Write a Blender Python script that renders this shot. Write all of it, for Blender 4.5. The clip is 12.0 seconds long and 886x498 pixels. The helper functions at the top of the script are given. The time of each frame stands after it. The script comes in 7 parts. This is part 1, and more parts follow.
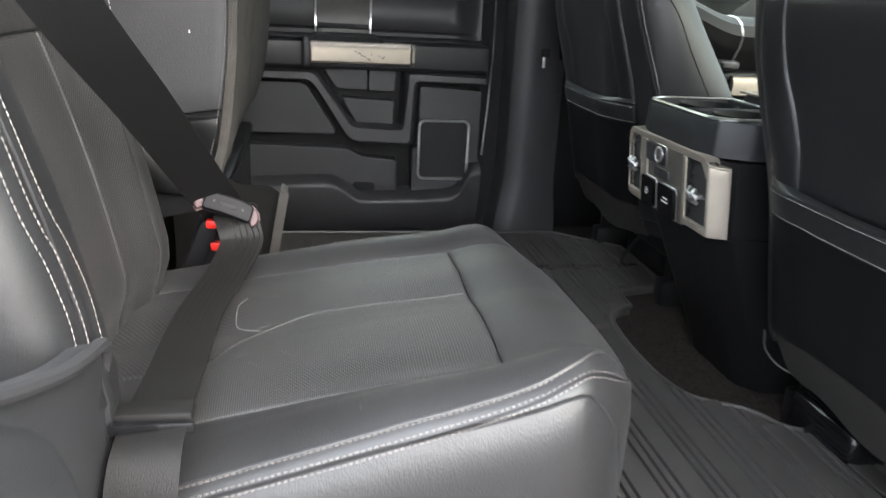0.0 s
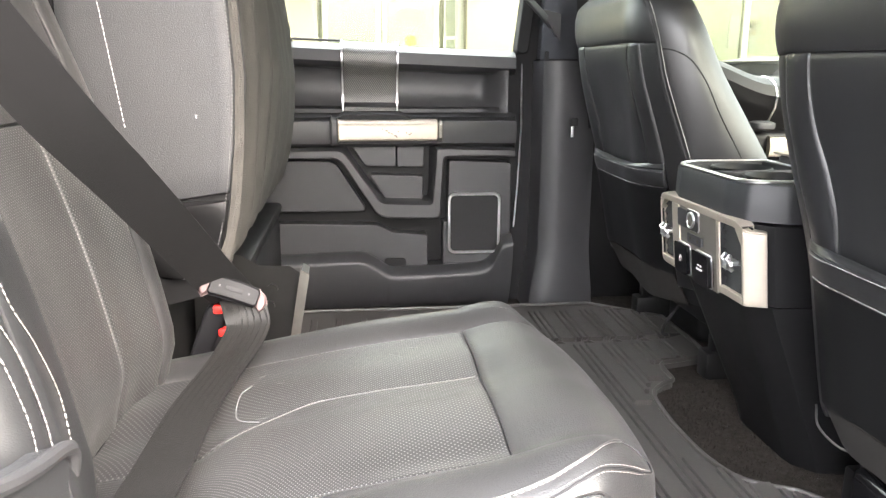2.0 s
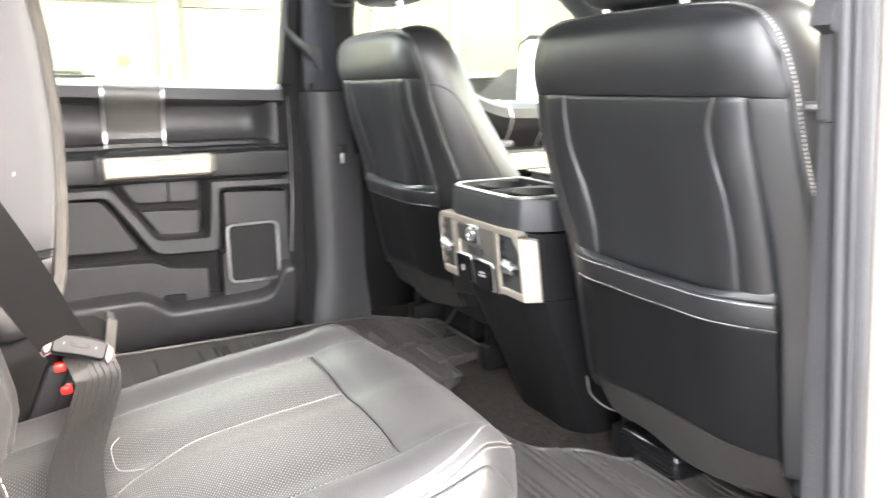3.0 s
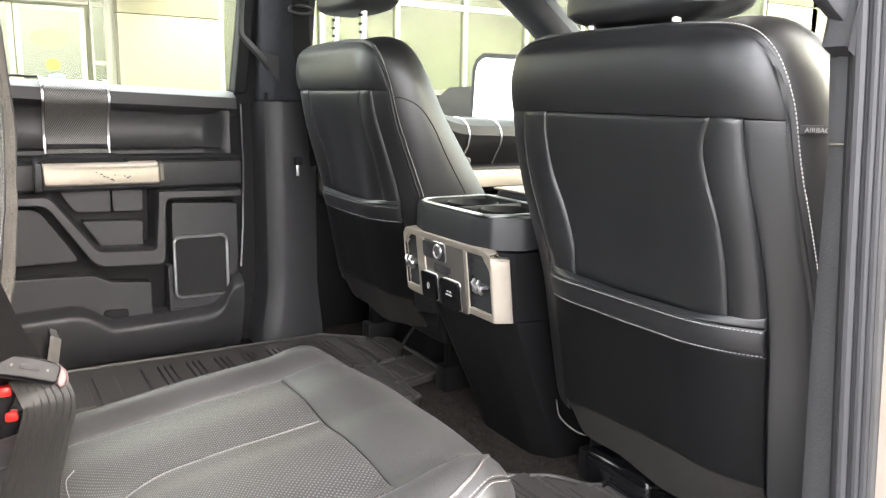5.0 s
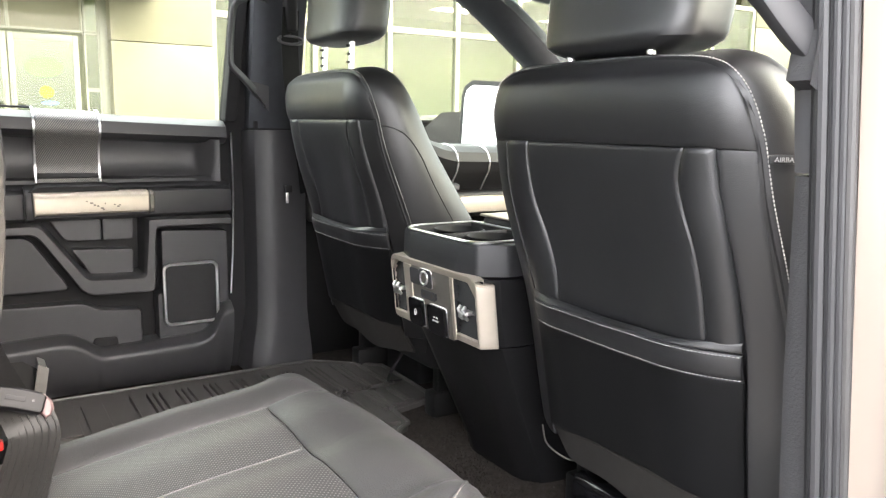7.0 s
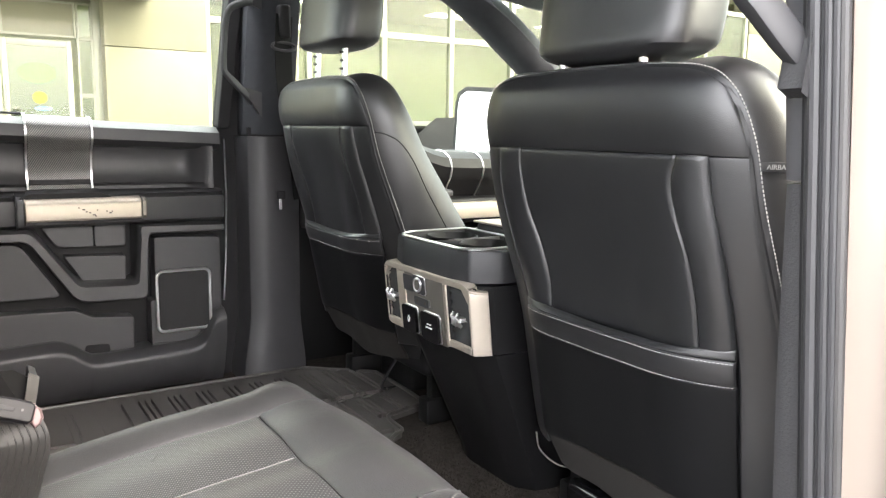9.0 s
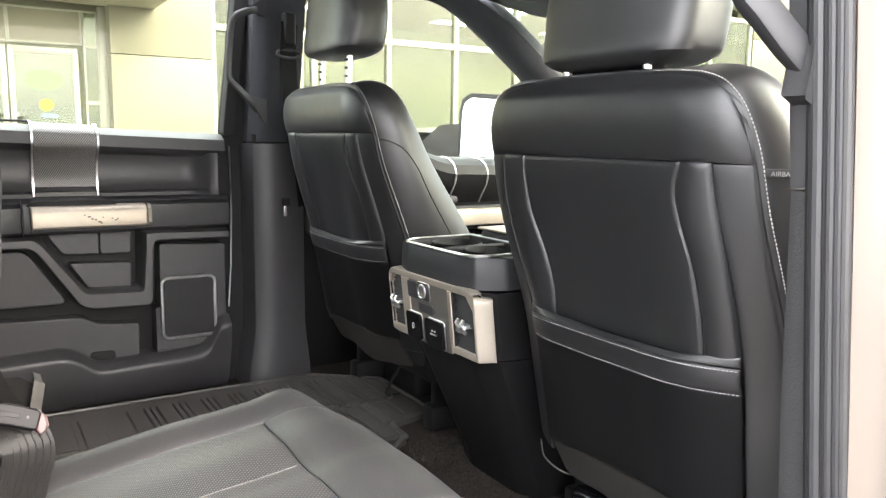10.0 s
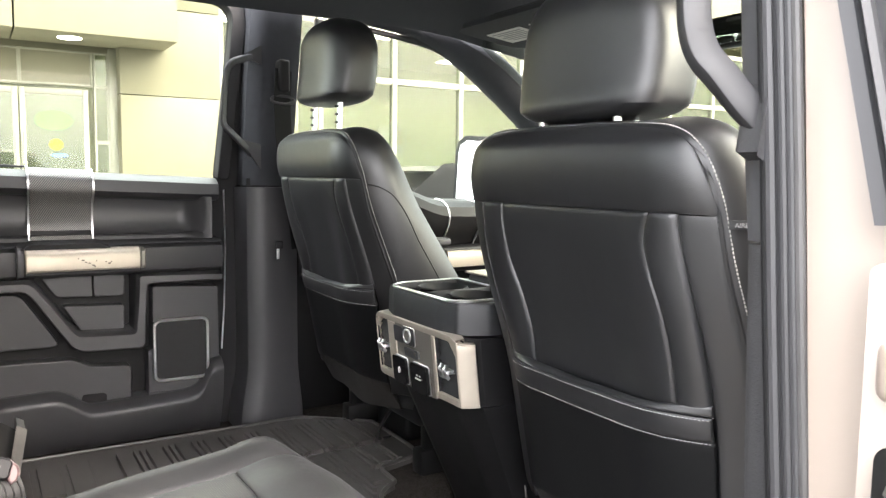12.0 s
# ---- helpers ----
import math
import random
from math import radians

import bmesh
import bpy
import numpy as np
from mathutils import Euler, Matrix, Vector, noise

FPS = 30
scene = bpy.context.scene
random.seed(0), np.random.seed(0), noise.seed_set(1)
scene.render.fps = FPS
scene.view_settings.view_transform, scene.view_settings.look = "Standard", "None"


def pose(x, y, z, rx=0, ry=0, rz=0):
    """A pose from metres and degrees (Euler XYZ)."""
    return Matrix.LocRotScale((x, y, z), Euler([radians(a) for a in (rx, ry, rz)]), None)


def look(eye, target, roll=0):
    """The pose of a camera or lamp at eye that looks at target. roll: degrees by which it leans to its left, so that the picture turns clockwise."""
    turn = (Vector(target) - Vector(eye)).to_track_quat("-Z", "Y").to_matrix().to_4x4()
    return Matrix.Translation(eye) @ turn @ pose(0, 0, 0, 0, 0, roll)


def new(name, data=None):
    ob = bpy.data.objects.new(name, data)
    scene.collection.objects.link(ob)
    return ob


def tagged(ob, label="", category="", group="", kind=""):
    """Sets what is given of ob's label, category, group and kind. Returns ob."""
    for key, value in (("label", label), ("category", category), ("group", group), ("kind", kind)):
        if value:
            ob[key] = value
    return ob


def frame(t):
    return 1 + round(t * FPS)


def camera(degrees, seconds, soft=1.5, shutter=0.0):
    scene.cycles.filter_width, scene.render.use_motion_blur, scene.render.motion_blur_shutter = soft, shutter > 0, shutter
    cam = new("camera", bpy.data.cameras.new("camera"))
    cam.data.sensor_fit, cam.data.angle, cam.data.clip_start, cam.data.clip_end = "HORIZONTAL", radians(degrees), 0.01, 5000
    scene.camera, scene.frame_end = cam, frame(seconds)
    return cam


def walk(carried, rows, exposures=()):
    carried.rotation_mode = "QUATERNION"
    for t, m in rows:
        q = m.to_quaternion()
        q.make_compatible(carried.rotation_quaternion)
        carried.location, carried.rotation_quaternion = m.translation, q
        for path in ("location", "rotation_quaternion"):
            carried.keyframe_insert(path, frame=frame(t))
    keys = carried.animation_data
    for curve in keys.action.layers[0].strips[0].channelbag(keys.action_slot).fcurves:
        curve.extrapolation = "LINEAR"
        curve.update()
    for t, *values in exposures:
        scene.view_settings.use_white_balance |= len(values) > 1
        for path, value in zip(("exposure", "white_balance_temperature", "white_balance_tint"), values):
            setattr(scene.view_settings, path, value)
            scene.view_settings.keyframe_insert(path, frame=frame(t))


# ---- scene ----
cam = camera(60.0, 12.0, soft=1.25, shutter=0.5)
PATH = [
    (0, (-0.612, -1.135, 0.592), (-0.263, 0.729, -0.043), 3.2),
    (0.5, (-0.574, -1.093, 0.595), (-0.347, 0.806, 0.012), 1.0),
    (1, (-0.547, -1.092, 0.582), (-0.346, 0.828, 0.058), 0.0),
    (1.5, (-0.547, -1.093, 0.583), (-0.347, 0.836, 0.096), 0.1),
    (2, (-0.567, -1.103, 0.589), (-0.341, 0.83, 0.13), 0.3),
    (2.5, (-0.612, -1.134, 0.605), (-0.192, 0.773, 0.17), 0.5),
    (2.7, (-0.639, -1.139, 0.609), (-0.028, 0.719, 0.192), 0.3),
    (2.9, (-0.674, -1.148, 0.613), (0.121, 0.641, 0.202), -0.2),
    (3, (-0.699, -1.166, 0.626), (0.177, 0.579, 0.203), -0.8),
    (3.1, (-0.722, -1.174, 0.629), (0.217, 0.541, 0.205), -1.2),
    (3.2, (-0.740, -1.182, 0.632), (0.240, 0.508, 0.203), -1.3),
    (4.8, (-0.723, -1.121, 0.617), (0.305, 0.549, 0.223), 1.0),
    (4.9, (-0.725, -1.109, 0.616), (0.301, 0.563, 0.229), 1.2),
    (5, (-0.727, -1.103, 0.619), (0.3, 0.57, 0.239), 1.2),
    (5.5, (-0.721, -1.101, 0.617), (0.309, 0.576, 0.258), 1.2),
    (6, (-0.715, -1.108, 0.619), (0.319, 0.57, 0.278), 1.1),
    (6.5, (-0.721, -1.117, 0.623), (0.316, 0.562, 0.296), 1.0),
    (7, (-0.723, -1.122, 0.627), (0.322, 0.553, 0.308), 0.9),
    (9, (-0.72, -1.121, 0.629), (0.338, 0.548, 0.324), 0.9),
    (9.5, (-0.721, -1.124, 0.63), (0.332, 0.55, 0.331), 0.8),
    (10, (-0.72, -1.122, 0.63), (0.329, 0.556, 0.341), 0.8),
    (10.5, (-0.713, -1.125, 0.632), (0.33, 0.56, 0.361), 0.8),
    (11, (-0.701, -1.122, 0.642), (0.332, 0.573, 0.395), 0.8),
    (11.5, (-0.7, -1.128, 0.647), (0.34, 0.567, 0.427), 0.7),
    (12, (-0.692, -1.151, 0.646), (0.346, 0.547, 0.452), 0.7),
]
walk(cam, [(t, look(eye, target, roll)) for t, eye, target, roll in PATH],
     exposures=[(0.0, 2.05, 6150, 10), (0.5, 3.10, 6250, 11), (1.0, 3.29, 6450, 12), (2.0, 3.40, 6600, 13), (2.5, 3.68, 6600, 13), (3.0, 3.84, 6600, 13),
                (3.2, 3.80, 6600, 13), (4.8, 3.05, 6650, 13), (9.0, 2.96, 6650, 13), (12.0, 2.90, 6650, 13)])
# ---------------------------------------------------------------- light
SUN_TURN, SUN_HIGH = radians(149.5), radians(34.7)
world = bpy.data.worlds.new("overcast_sky")
scene.world = world
world.use_nodes = True
wn, wl = world.node_tree.nodes, world.node_tree.links
wn.clear()
sky = wn.new("ShaderNodeTexSky")
sky.sky_type, sky.sun_disc = "NISHITA", False
sky.sun_elevation, sky.sun_rotation = SUN_HIGH, SUN_TURN
sky.air_density, sky.dust_density, sky.ozone_density = 1.0, 6.0, 1.0
cloud = wn.new("ShaderNodeMixRGB")
cloud.inputs["Fac"].default_value = 0.7
cloud.inputs["Color2"].default_value = (7.6, 7.7, 7.8, 1)
back = wn.new("ShaderNodeBackground")
back.inputs["Strength"].default_value = 0.40
wout = wn.new("ShaderNodeOutputWorld")
wl.new(sky.outputs[0], cloud.inputs["Color1"])
# overcast sky: two and a half times as bright overhead as at the horizon
aim, part_z, rise, veil = (wn.new("ShaderNode" + k) for k in ("TexCoord", "SeparateXYZ", "MapRange", "MixRGB"))
rise.inputs["To Min"].default_value, rise.inputs["To Max"].default_value = 0.4, 1.0
veil.blend_type = "MULTIPLY"
veil.inputs["Fac"].default_value = 1.0
wl.new(aim.outputs["Generated"], part_z.inputs[0])
wl.new(part_z.outputs["Z"], rise.inputs["Value"])
wl.new(cloud.outputs[0], veil.inputs["Color1"])
wl.new(rise.outputs[0], veil.inputs["Color2"])
wl.new(veil.outputs[0], back.inputs["Color"])
wl.new(back.outputs[0], wout.inputs["Surface"])
sun = new("sun", bpy.data.lights.new("sun", "SUN"))
sun.data.energy, sun.data.angle, sun.data.color = 1.1, radians(50), (1.0, 0.965, 0.93)
sun.matrix_world = look((5, -8.5, 6.83), (0, 0, 0))

# ---------------------------------------------------------------- materials
def material(name, colour, rough=0.5, metal=0.0, noise_scale=0.0, noise_amount=0.0, bump=0.0, bump_scale=400.0,
             spec=0.5, coat=0.0, sheen=0.0, crease=0.0, wear=0.0, wear_scale=14.0, wear_colour=(0.3, 0.29, 0.27)):
    m = bpy.data.materials.new(name)
    m.use_nodes = True
    n, l = m.node_tree.nodes, m.node_tree.links
    b = n["Principled BSDF"]
    b.inputs["Roughness"].default_value, b.inputs["Metallic"].default_value = rough, metal
    b.inputs["Specular IOR Level"].default_value = spec
    b.inputs["Coat Weight"].default_value, b.inputs["Coat Roughness"].default_value = coat, 0.30
    b.inputs["Sheen Weight"].default_value, b.inputs["Sheen Roughness"].default_value = sheen, 0.4
    b.inputs["Base Color"].default_value = (*colour, 1)
    co = n.new("ShaderNodeTexCoord")
    if noise_amount:
        t = n.new("ShaderNodeTexNoise")
        t.inputs["Scale"].default_value, t.inputs["Detail"].default_value = noise_scale, 5
        l.new(co.outputs["Object"], t.inputs["Vector"])
        mix = n.new("ShaderNodeMixRGB")
        mix.inputs["Color1"].default_value = (*[c * (1 - noise_amount) for c in colour], 1)
        mix.inputs["Color2"].default_value = (*[min(1, c * (1 + noise_amount)) for c in colour], 1)
        l.new(t.outputs["Fac"], mix.inputs["Fac"])
        last = mix.outputs[0]
        if wear:
            w = n.new("ShaderNodeTexNoise")
            w.inputs["Scale"].default_value, w.inputs["Detail"].default_value = wear_scale, 9
            w.inputs["Roughness"].default_value = 0.75
            l.new(co.outputs["Object"], w.inputs["Vector"])
            r = n.new("ShaderNodeMapRange")
            r.inputs["From Min"].default_value, r.inputs["From Max"].default_value = 0.62, 0.8
            r.inputs["To Max"].default_value = wear
            l.new(w.outputs["Fac"], r.inputs["Value"])
            mx = n.new("ShaderNodeMixRGB")
            mx.inputs["Color2"].default_value = (*wear_colour, 1)
            l.new(r.outputs[0], mx.inputs["Fac"])
            l.new(last, mx.inputs["Color1"])
            last = mx.outputs[0]
        l.new(last, b.inputs["Base Color"])
        rr = n.new("ShaderNodeMapRange")
        rr.inputs["To Min"].default_value, rr.inputs["To Max"].default_value = max(0, rough - 0.07), min(1, rough + 0.07)
        l.new(t.outputs["Fac"], rr.inputs["Value"])
        l.new(rr.outputs[0], b.inputs["Roughness"])
    if bump:
        v = n.new("ShaderNodeTexNoise")
        v.inputs["Scale"].default_value, v.inputs["Detail"].default_value = bump_scale, 3
        l.new(co.outputs["Object"], v.inputs["Vector"])
        bp = n.new("ShaderNodeBump")
        bp.inputs["Strength"].default_value, bp.inputs["Distance"].default_value = bump, 0.002
        l.new(v.outputs["Fac"], bp.inputs["Height"])
        if crease:
            c = n.new("ShaderNodeTexNoise")
            c.inputs["Scale"].default_value, c.inputs["Detail"].default_value, c.inputs["Distortion"].default_value = 22, 3, 0.8
            l.new(co.outputs["Object"], c.inputs["Vector"])
            mad = n.new("ShaderNodeMath")
            mad.operation = "MULTIPLY_ADD"
            mad.inputs[1].default_value = 5.0 * crease
            l.new(c.outputs["Fac"], mad.inputs[0])
            l.new(v.outputs["Fac"], mad.inputs[2])
            l.new(mad.outputs[0], bp.inputs["Height"])
        l.new(bp.outputs[0], b.inputs["Normal"])
    return m


def dotted(name, colour, hole, pitch, rough):
    """Perforated leather: rows of fine dots, in metres of the patch's own map."""
    m = material(name, colour, rough, noise_scale=9, noise_amount=0.25, spec=0.45, sheen=0.03, wear=0.35, wear_scale=45, wear_colour=(0.10, 0.097, 0.09))
    n, l = m.node_tree.nodes, m.node_tree.links
    b = n["Principled BSDF"]
    uv = n.new("ShaderNodeUVMap")
    sp = n.new("ShaderNodeSeparateXYZ")
    l.new(uv.outputs[0], sp.inputs[0])
    waves = []
    for a in (0, 1):
        k = n.new("ShaderNodeMath")
        k.operation = "MULTIPLY"
        k.inputs[1].default_value = math.pi / pitch
        l.new(sp.outputs[a], k.inputs[0])
        s = n.new("ShaderNodeMath")
        s.operation = "SINE"
        l.new(k.outputs[0], s.inputs[0])
        waves.append(s)
    p = n.new("ShaderNodeMath")
    p.operation = "MULTIPLY"
    l.new(waves[0].outputs[0], p.inputs[0])
    l.new(waves[1].outputs[0], p.inputs[1])
    r = n.new("ShaderNodeMapRange")
    r.inputs["From Min"].default_value, r.inputs["From Max"].default_value = 0.42, 0.80
    l.new(p.outputs[0], r.inputs["Value"])
    mix = n.new("ShaderNodeMixRGB")
    old = b.inputs["Base Color"].links[0].from_socket
    l.new(old, mix.inputs["Color1"])
    mix.inputs["Color2"].default_value = (*hole, 1)
    l.new(r.outputs[0], mix.inputs["Fac"])
    l.new(mix.outputs[0], b.inputs["Base Color"])
    bp = n.new("ShaderNodeBump")
    bp.inputs["Strength"].default_value, bp.inputs["Distance"].default_value = 0.12, 0.001
    l.new(r.outputs[0], bp.inputs["Height"])
    l.new(bp.outputs[0], b.inputs["Normal"])
    return m


def glass(name, tint, gloss=1.0):
    m = bpy.data.materials.new(name)
    m.use_nodes = True
    n, l = m.node_tree.nodes, m.node_tree.links
    n.remove(n["Principled BSDF"])
    tr, gl, lw, pw, fr, mx = (n.new("ShaderNode" + k) for k in ("BsdfTransparent", "BsdfGlossy", "LayerWeight", "Math", "MapRange", "MixShader"))
    tr.inputs["Color"].default_value = (*tint, 1)
    gl.inputs["Roughness"].default_value = 0.02
    lw.inputs["Blend"].default_value = 0.5
    pw.operation = "POWER"
    pw.inputs[1].default_value = 5.0
    fr.inputs["To Min"].default_value, fr.inputs["To Max"].default_value = 0.04 * gloss, 0.9
    l.new(lw.outputs["Facing"], pw.inputs[0])
    l.new(pw.outputs[0], fr.inputs["Value"])
    l.new(fr.outputs[0], mx.inputs[0])
    l.new(tr.outputs[0], mx.inputs[1])
    l.new(gl.outputs[0], mx.inputs[2])
    l.new(mx.outputs[0], n["Material Output"].inputs["Surface"])
    return m


def glow(name, colour, strength):
    m = bpy.data.materials.new(name)
    m.use_nodes = True
    b = m.node_tree.nodes["Principled BSDF"]
    b.inputs["Base Color"].default_value = (*colour, 1)
    b.inputs["Emission Color"].default_value = (*colour, 1)
    b.inputs["Emission Strength"].default_value = strength
    return m


LEATHER = material("black_leather", (0.0145, 0.0150, 0.0162), 0.41, spec=0.9, coat=0.32, crease=0.6, noise_scale=7, noise_amount=0.25, bump=0.16, bump_scale=900)
LEATHER_REAR = material("rear_bench_leather", (0.0215, 0.0215, 0.022), 0.42, sheen=0.03, coat=0.08, spec=0.65, crease=0.4, noise_scale=6, noise_amount=0.3, bump=0.22, bump_scale=650,
                        wear=0.16, wear_scale=9, wear_colour=(0.07, 0.067, 0.06))
PERFORATED = dotted("perforated_leather", (0.020, 0.020, 0.0205), (0.115, 0.115, 0.113), 0.0021, 0.40)
PLASTIC = material("black_trim_plastic", (0.052, 0.052, 0.055), 0.44, coat=0.15, noise_scale=12, noise_amount=0.15, bump=0.10, bump_scale=1500)
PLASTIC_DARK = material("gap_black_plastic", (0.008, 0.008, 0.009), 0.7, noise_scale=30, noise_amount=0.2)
PLASTIC_GREY = material("grey_trim_plastic", (0.044, 0.044, 0.046), 0.5, noise_scale=12, noise_amount=0.15, bump=0.3, bump_scale=420)
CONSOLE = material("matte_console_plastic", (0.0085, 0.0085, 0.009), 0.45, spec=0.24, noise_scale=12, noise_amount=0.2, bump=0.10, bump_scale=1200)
CONSOLE_TOP = material("pebbled_console_plastic", (0.030, 0.031, 0.033), 0.45, noise_scale=12, noise_amount=0.15, bump=0.3, bump_scale=800)
# matte vinyl, with the shade low on the seat backs put into its colour
VINYL = material("shaded_black_vinyl", (0.0075, 0.0077, 0.0083), 0.5, spec=0.2, noise_scale=9, noise_amount=0.3, bump=0.1, bump_scale=900,
                 wear=0.12, wear_scale=12, wear_colour=(0.05, 0.048, 0.045))
GRILLE = material("speaker_mesh", (0.02, 0.02, 0.021), 0.6, noise_scale=300, noise_amount=0.5, bump=0.5, bump_scale=2200)
SATIN = material("satin_champagne_silver", (0.54, 0.485, 0.405), 0.42, 0.55, noise_scale=40, noise_amount=0.08)
SATIN_DARK = material("satin_grey_panel", (0.27, 0.255, 0.225), 0.42, 0.6, noise_scale=40, noise_amount=0.08)
CHROME = material("chrome", (0.86, 0.86, 0.86), 0.32, 1.0, noise_scale=60, noise_amount=0.05)
GLOSS = material("gloss_black", (0.008, 0.008, 0.009), 0.14, noise_scale=20, noise_amount=0.3)
RUBBER = material("rubber_mat", (0.073, 0.068, 0.063), 0.42, spec=0.55, noise_scale=20, noise_amount=0.3, bump=0.12, bump_scale=900,
                  wear=0.3, wear_scale=35, wear_colour=(0.07, 0.066, 0.06))
SEAL = material("door_seal_rubber", (0.036, 0.036, 0.038), 0.5, noise_scale=25, noise_amount=0.2)
SEAL_PALE = material("pale_grey_seal_rubber", (0.065, 0.063, 0.062), 0.5, noise_scale=25, noise_amount=0.2)
CARPET = material("brown_black_carpet", (0.034, 0.029, 0.025), 0.95, spec=0.1, noise_scale=130, noise_amount=0.9, bump=1.0, bump_scale=700,
                  wear=0.6, wear_scale=150, wear_colour=(0.10, 0.085, 0.07))
FLAP = material("brown_flap_fabric", (0.024, 0.0215, 0.019), 0.95, noise_scale=160, noise_amount=0.6, bump=0.7, bump_scale=700)
FELT = material("grey_backing_felt", (0.052, 0.049, 0.044), 0.95, noise_scale=35, noise_amount=0.4, bump=0.7, bump_scale=500,
                wear=0.6, wear_scale=18, wear_colour=(0.095, 0.089, 0.08))
WEBBING = material("belt_webbing", (0.011, 0.011, 0.0115), 0.7, spec=0.22, noise_scale=60, noise_amount=0.3, bump=0.25, bump_scale=1500)
WEBBING_WORN = material("sheen_belt_webbing", (0.0125, 0.0122, 0.0118), 0.5, spec=0.24, noise_scale=420, noise_amount=0.6, bump=0.25, bump_scale=900,
                        wear=0.2, wear_scale=60, wear_colour=(0.06, 0.058, 0.054))
TONGUE = material("tongue_black_plastic", (0.007, 0.007, 0.008), 0.5, spec=0.18, noise_scale=60, noise_amount=0.2)
THREAD_SEAT = material("dusty_white_thread", (0.27, 0.25, 0.235), 0.75, spec=0.3, noise_scale=120, noise_amount=0.35)
THREAD = material("white_thread", (0.50, 0.485, 0.465), 0.7, noise_scale=90, noise_amount=0.2)
SEAM_PALE = material("pale_seam_cord", (0.055, 0.055, 0.054), 0.5, noise_scale=90, noise_amount=0.2)
THREAD_DARK = material("seam_thread", (0.10, 0.10, 0.10), 0.7, noise_scale=90, noise_amount=0.2)
SMOKED = material("smoked_brown_plastic", (0.085, 0.055, 0.055), 0.4, spec=0.25, noise_scale=30, noise_amount=0.2)
RED = material("red_release_button", (0.75, 0.02, 0.015), 0.35, noise_scale=30, noise_amount=0.1)
HEADLINER = material("charcoal_headliner_cloth", (0.045, 0.048, 0.055), 0.9, noise_scale=60, noise_amount=0.2, bump=0.3, bump_scale=900)
WHITE_PAINT = material("white_body_paint", (0.29, 0.243, 0.205), 0.25, coat=0.6, noise_scale=3, noise_amount=0.03)
STEEL = material("black_painted_steel", (0.012, 0.012, 0.012), 0.42, 0.0, spec=0.25, noise_scale=35, noise_amount=0.5,
                 wear=0.12, wear_scale=40, wear_colour=(0.12, 0.10, 0.085))
STEEL_WORN = material("worn_grey_steel", (0.15, 0.146, 0.136), 0.4, 0.6, noise_scale=40, noise_amount=0.35)
PAPER = material("visor_warning_paper", (0.75, 0.74, 0.70), 0.7, noise_scale=80, noise_amount=0.08)
GREY_INK = material("pale_grey_ink", (0.32, 0.32, 0.32), 0.6)
SCUFF = material("dark_scuff", (0.10, 0.085, 0.075), 0.7, noise_scale=90, noise_amount=0.3)
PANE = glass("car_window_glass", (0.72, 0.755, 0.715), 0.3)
PANE_REAR = glass("rear_window_glass", (0.95, 0.97, 0.95), 0.3)
DOOR_GLASS = glass("coated_door_glass", (0.80, 0.84, 0.74), 2.6)
STORE_GLASS = glass("green_shop_glass", (0.80, 0.84, 0.74), 1.5)
MIRROR = material("mirror_glass", (0.93, 0.93, 0.93), 0.02, 1.0)
ASPHALT = material("asphalt", (0.06, 0.06, 0.06), 0.9, noise_scale=40, noise_amount=0.35, bump=0.5, bump_scale=120)
CONCRETE = material("pale_concrete", (0.45, 0.43, 0.40), 0.85, noise_scale=8, noise_amount=0.15, bump=0.3, bump_scale=80)
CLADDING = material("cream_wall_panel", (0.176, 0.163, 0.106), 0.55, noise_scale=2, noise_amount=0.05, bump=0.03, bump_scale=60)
CLADDING_WHITE = material("white_fascia_panel", (0.208, 0.195, 0.134), 0.5, noise_scale=2, noise_amount=0.04)
ALU = material("pale_aluminium_frame", (0.29, 0.284, 0.22), 0.4, 0.2, noise_scale=6, noise_amount=0.05)
ROOM = material("showroom_wall", (0.34, 0.35, 0.23), 0.8, noise_scale=1.5, noise_amount=0.15)
ROOM_FLOOR = material("showroom_tile", (0.35, 0.35, 0.32), 0.3, noise_scale=2, noise_amount=0.15)
ROOM_LAMP = glow("showroom_light_panel", (1.0, 0.98, 0.9), 4.0)
DOME = glow("dome_lamp", (1.0, 0.82, 0.55), 5.0)
CAR_DARK = material("dark_car_paint", (0.03, 0.033, 0.038), 0.2, coat=0.8, noise_scale=4, noise_amount=0.1)
CAR_RED = material("red_car_paint", (0.35, 0.02, 0.03), 0.25, coat=0.8, noise_scale=4, noise_amount=0.1)
TYRE = material("tyre_rubber", (0.02, 0.02, 0.02), 0.8, noise_scale=20, noise_amount=0.3)
TEAL = material("teal_poster", (0.10, 0.45, 0.36), 0.6, noise_scale=4, noise_amount=0.2)
YELLOW = material("yellow_round_sticker", (0.32, 0.26, 0.01), 0.5, noise_scale=6, noise_amount=0.1)
PALE_GREEN = material("pale_green_decal", (0.13, 0.235, 0.085), 0.5, noise_scale=6, noise_amount=0.1)
BLUE = material("blue_sticker", (0.12, 0.28, 0.7), 0.5, noise_scale=6, noise_amount=0.1)


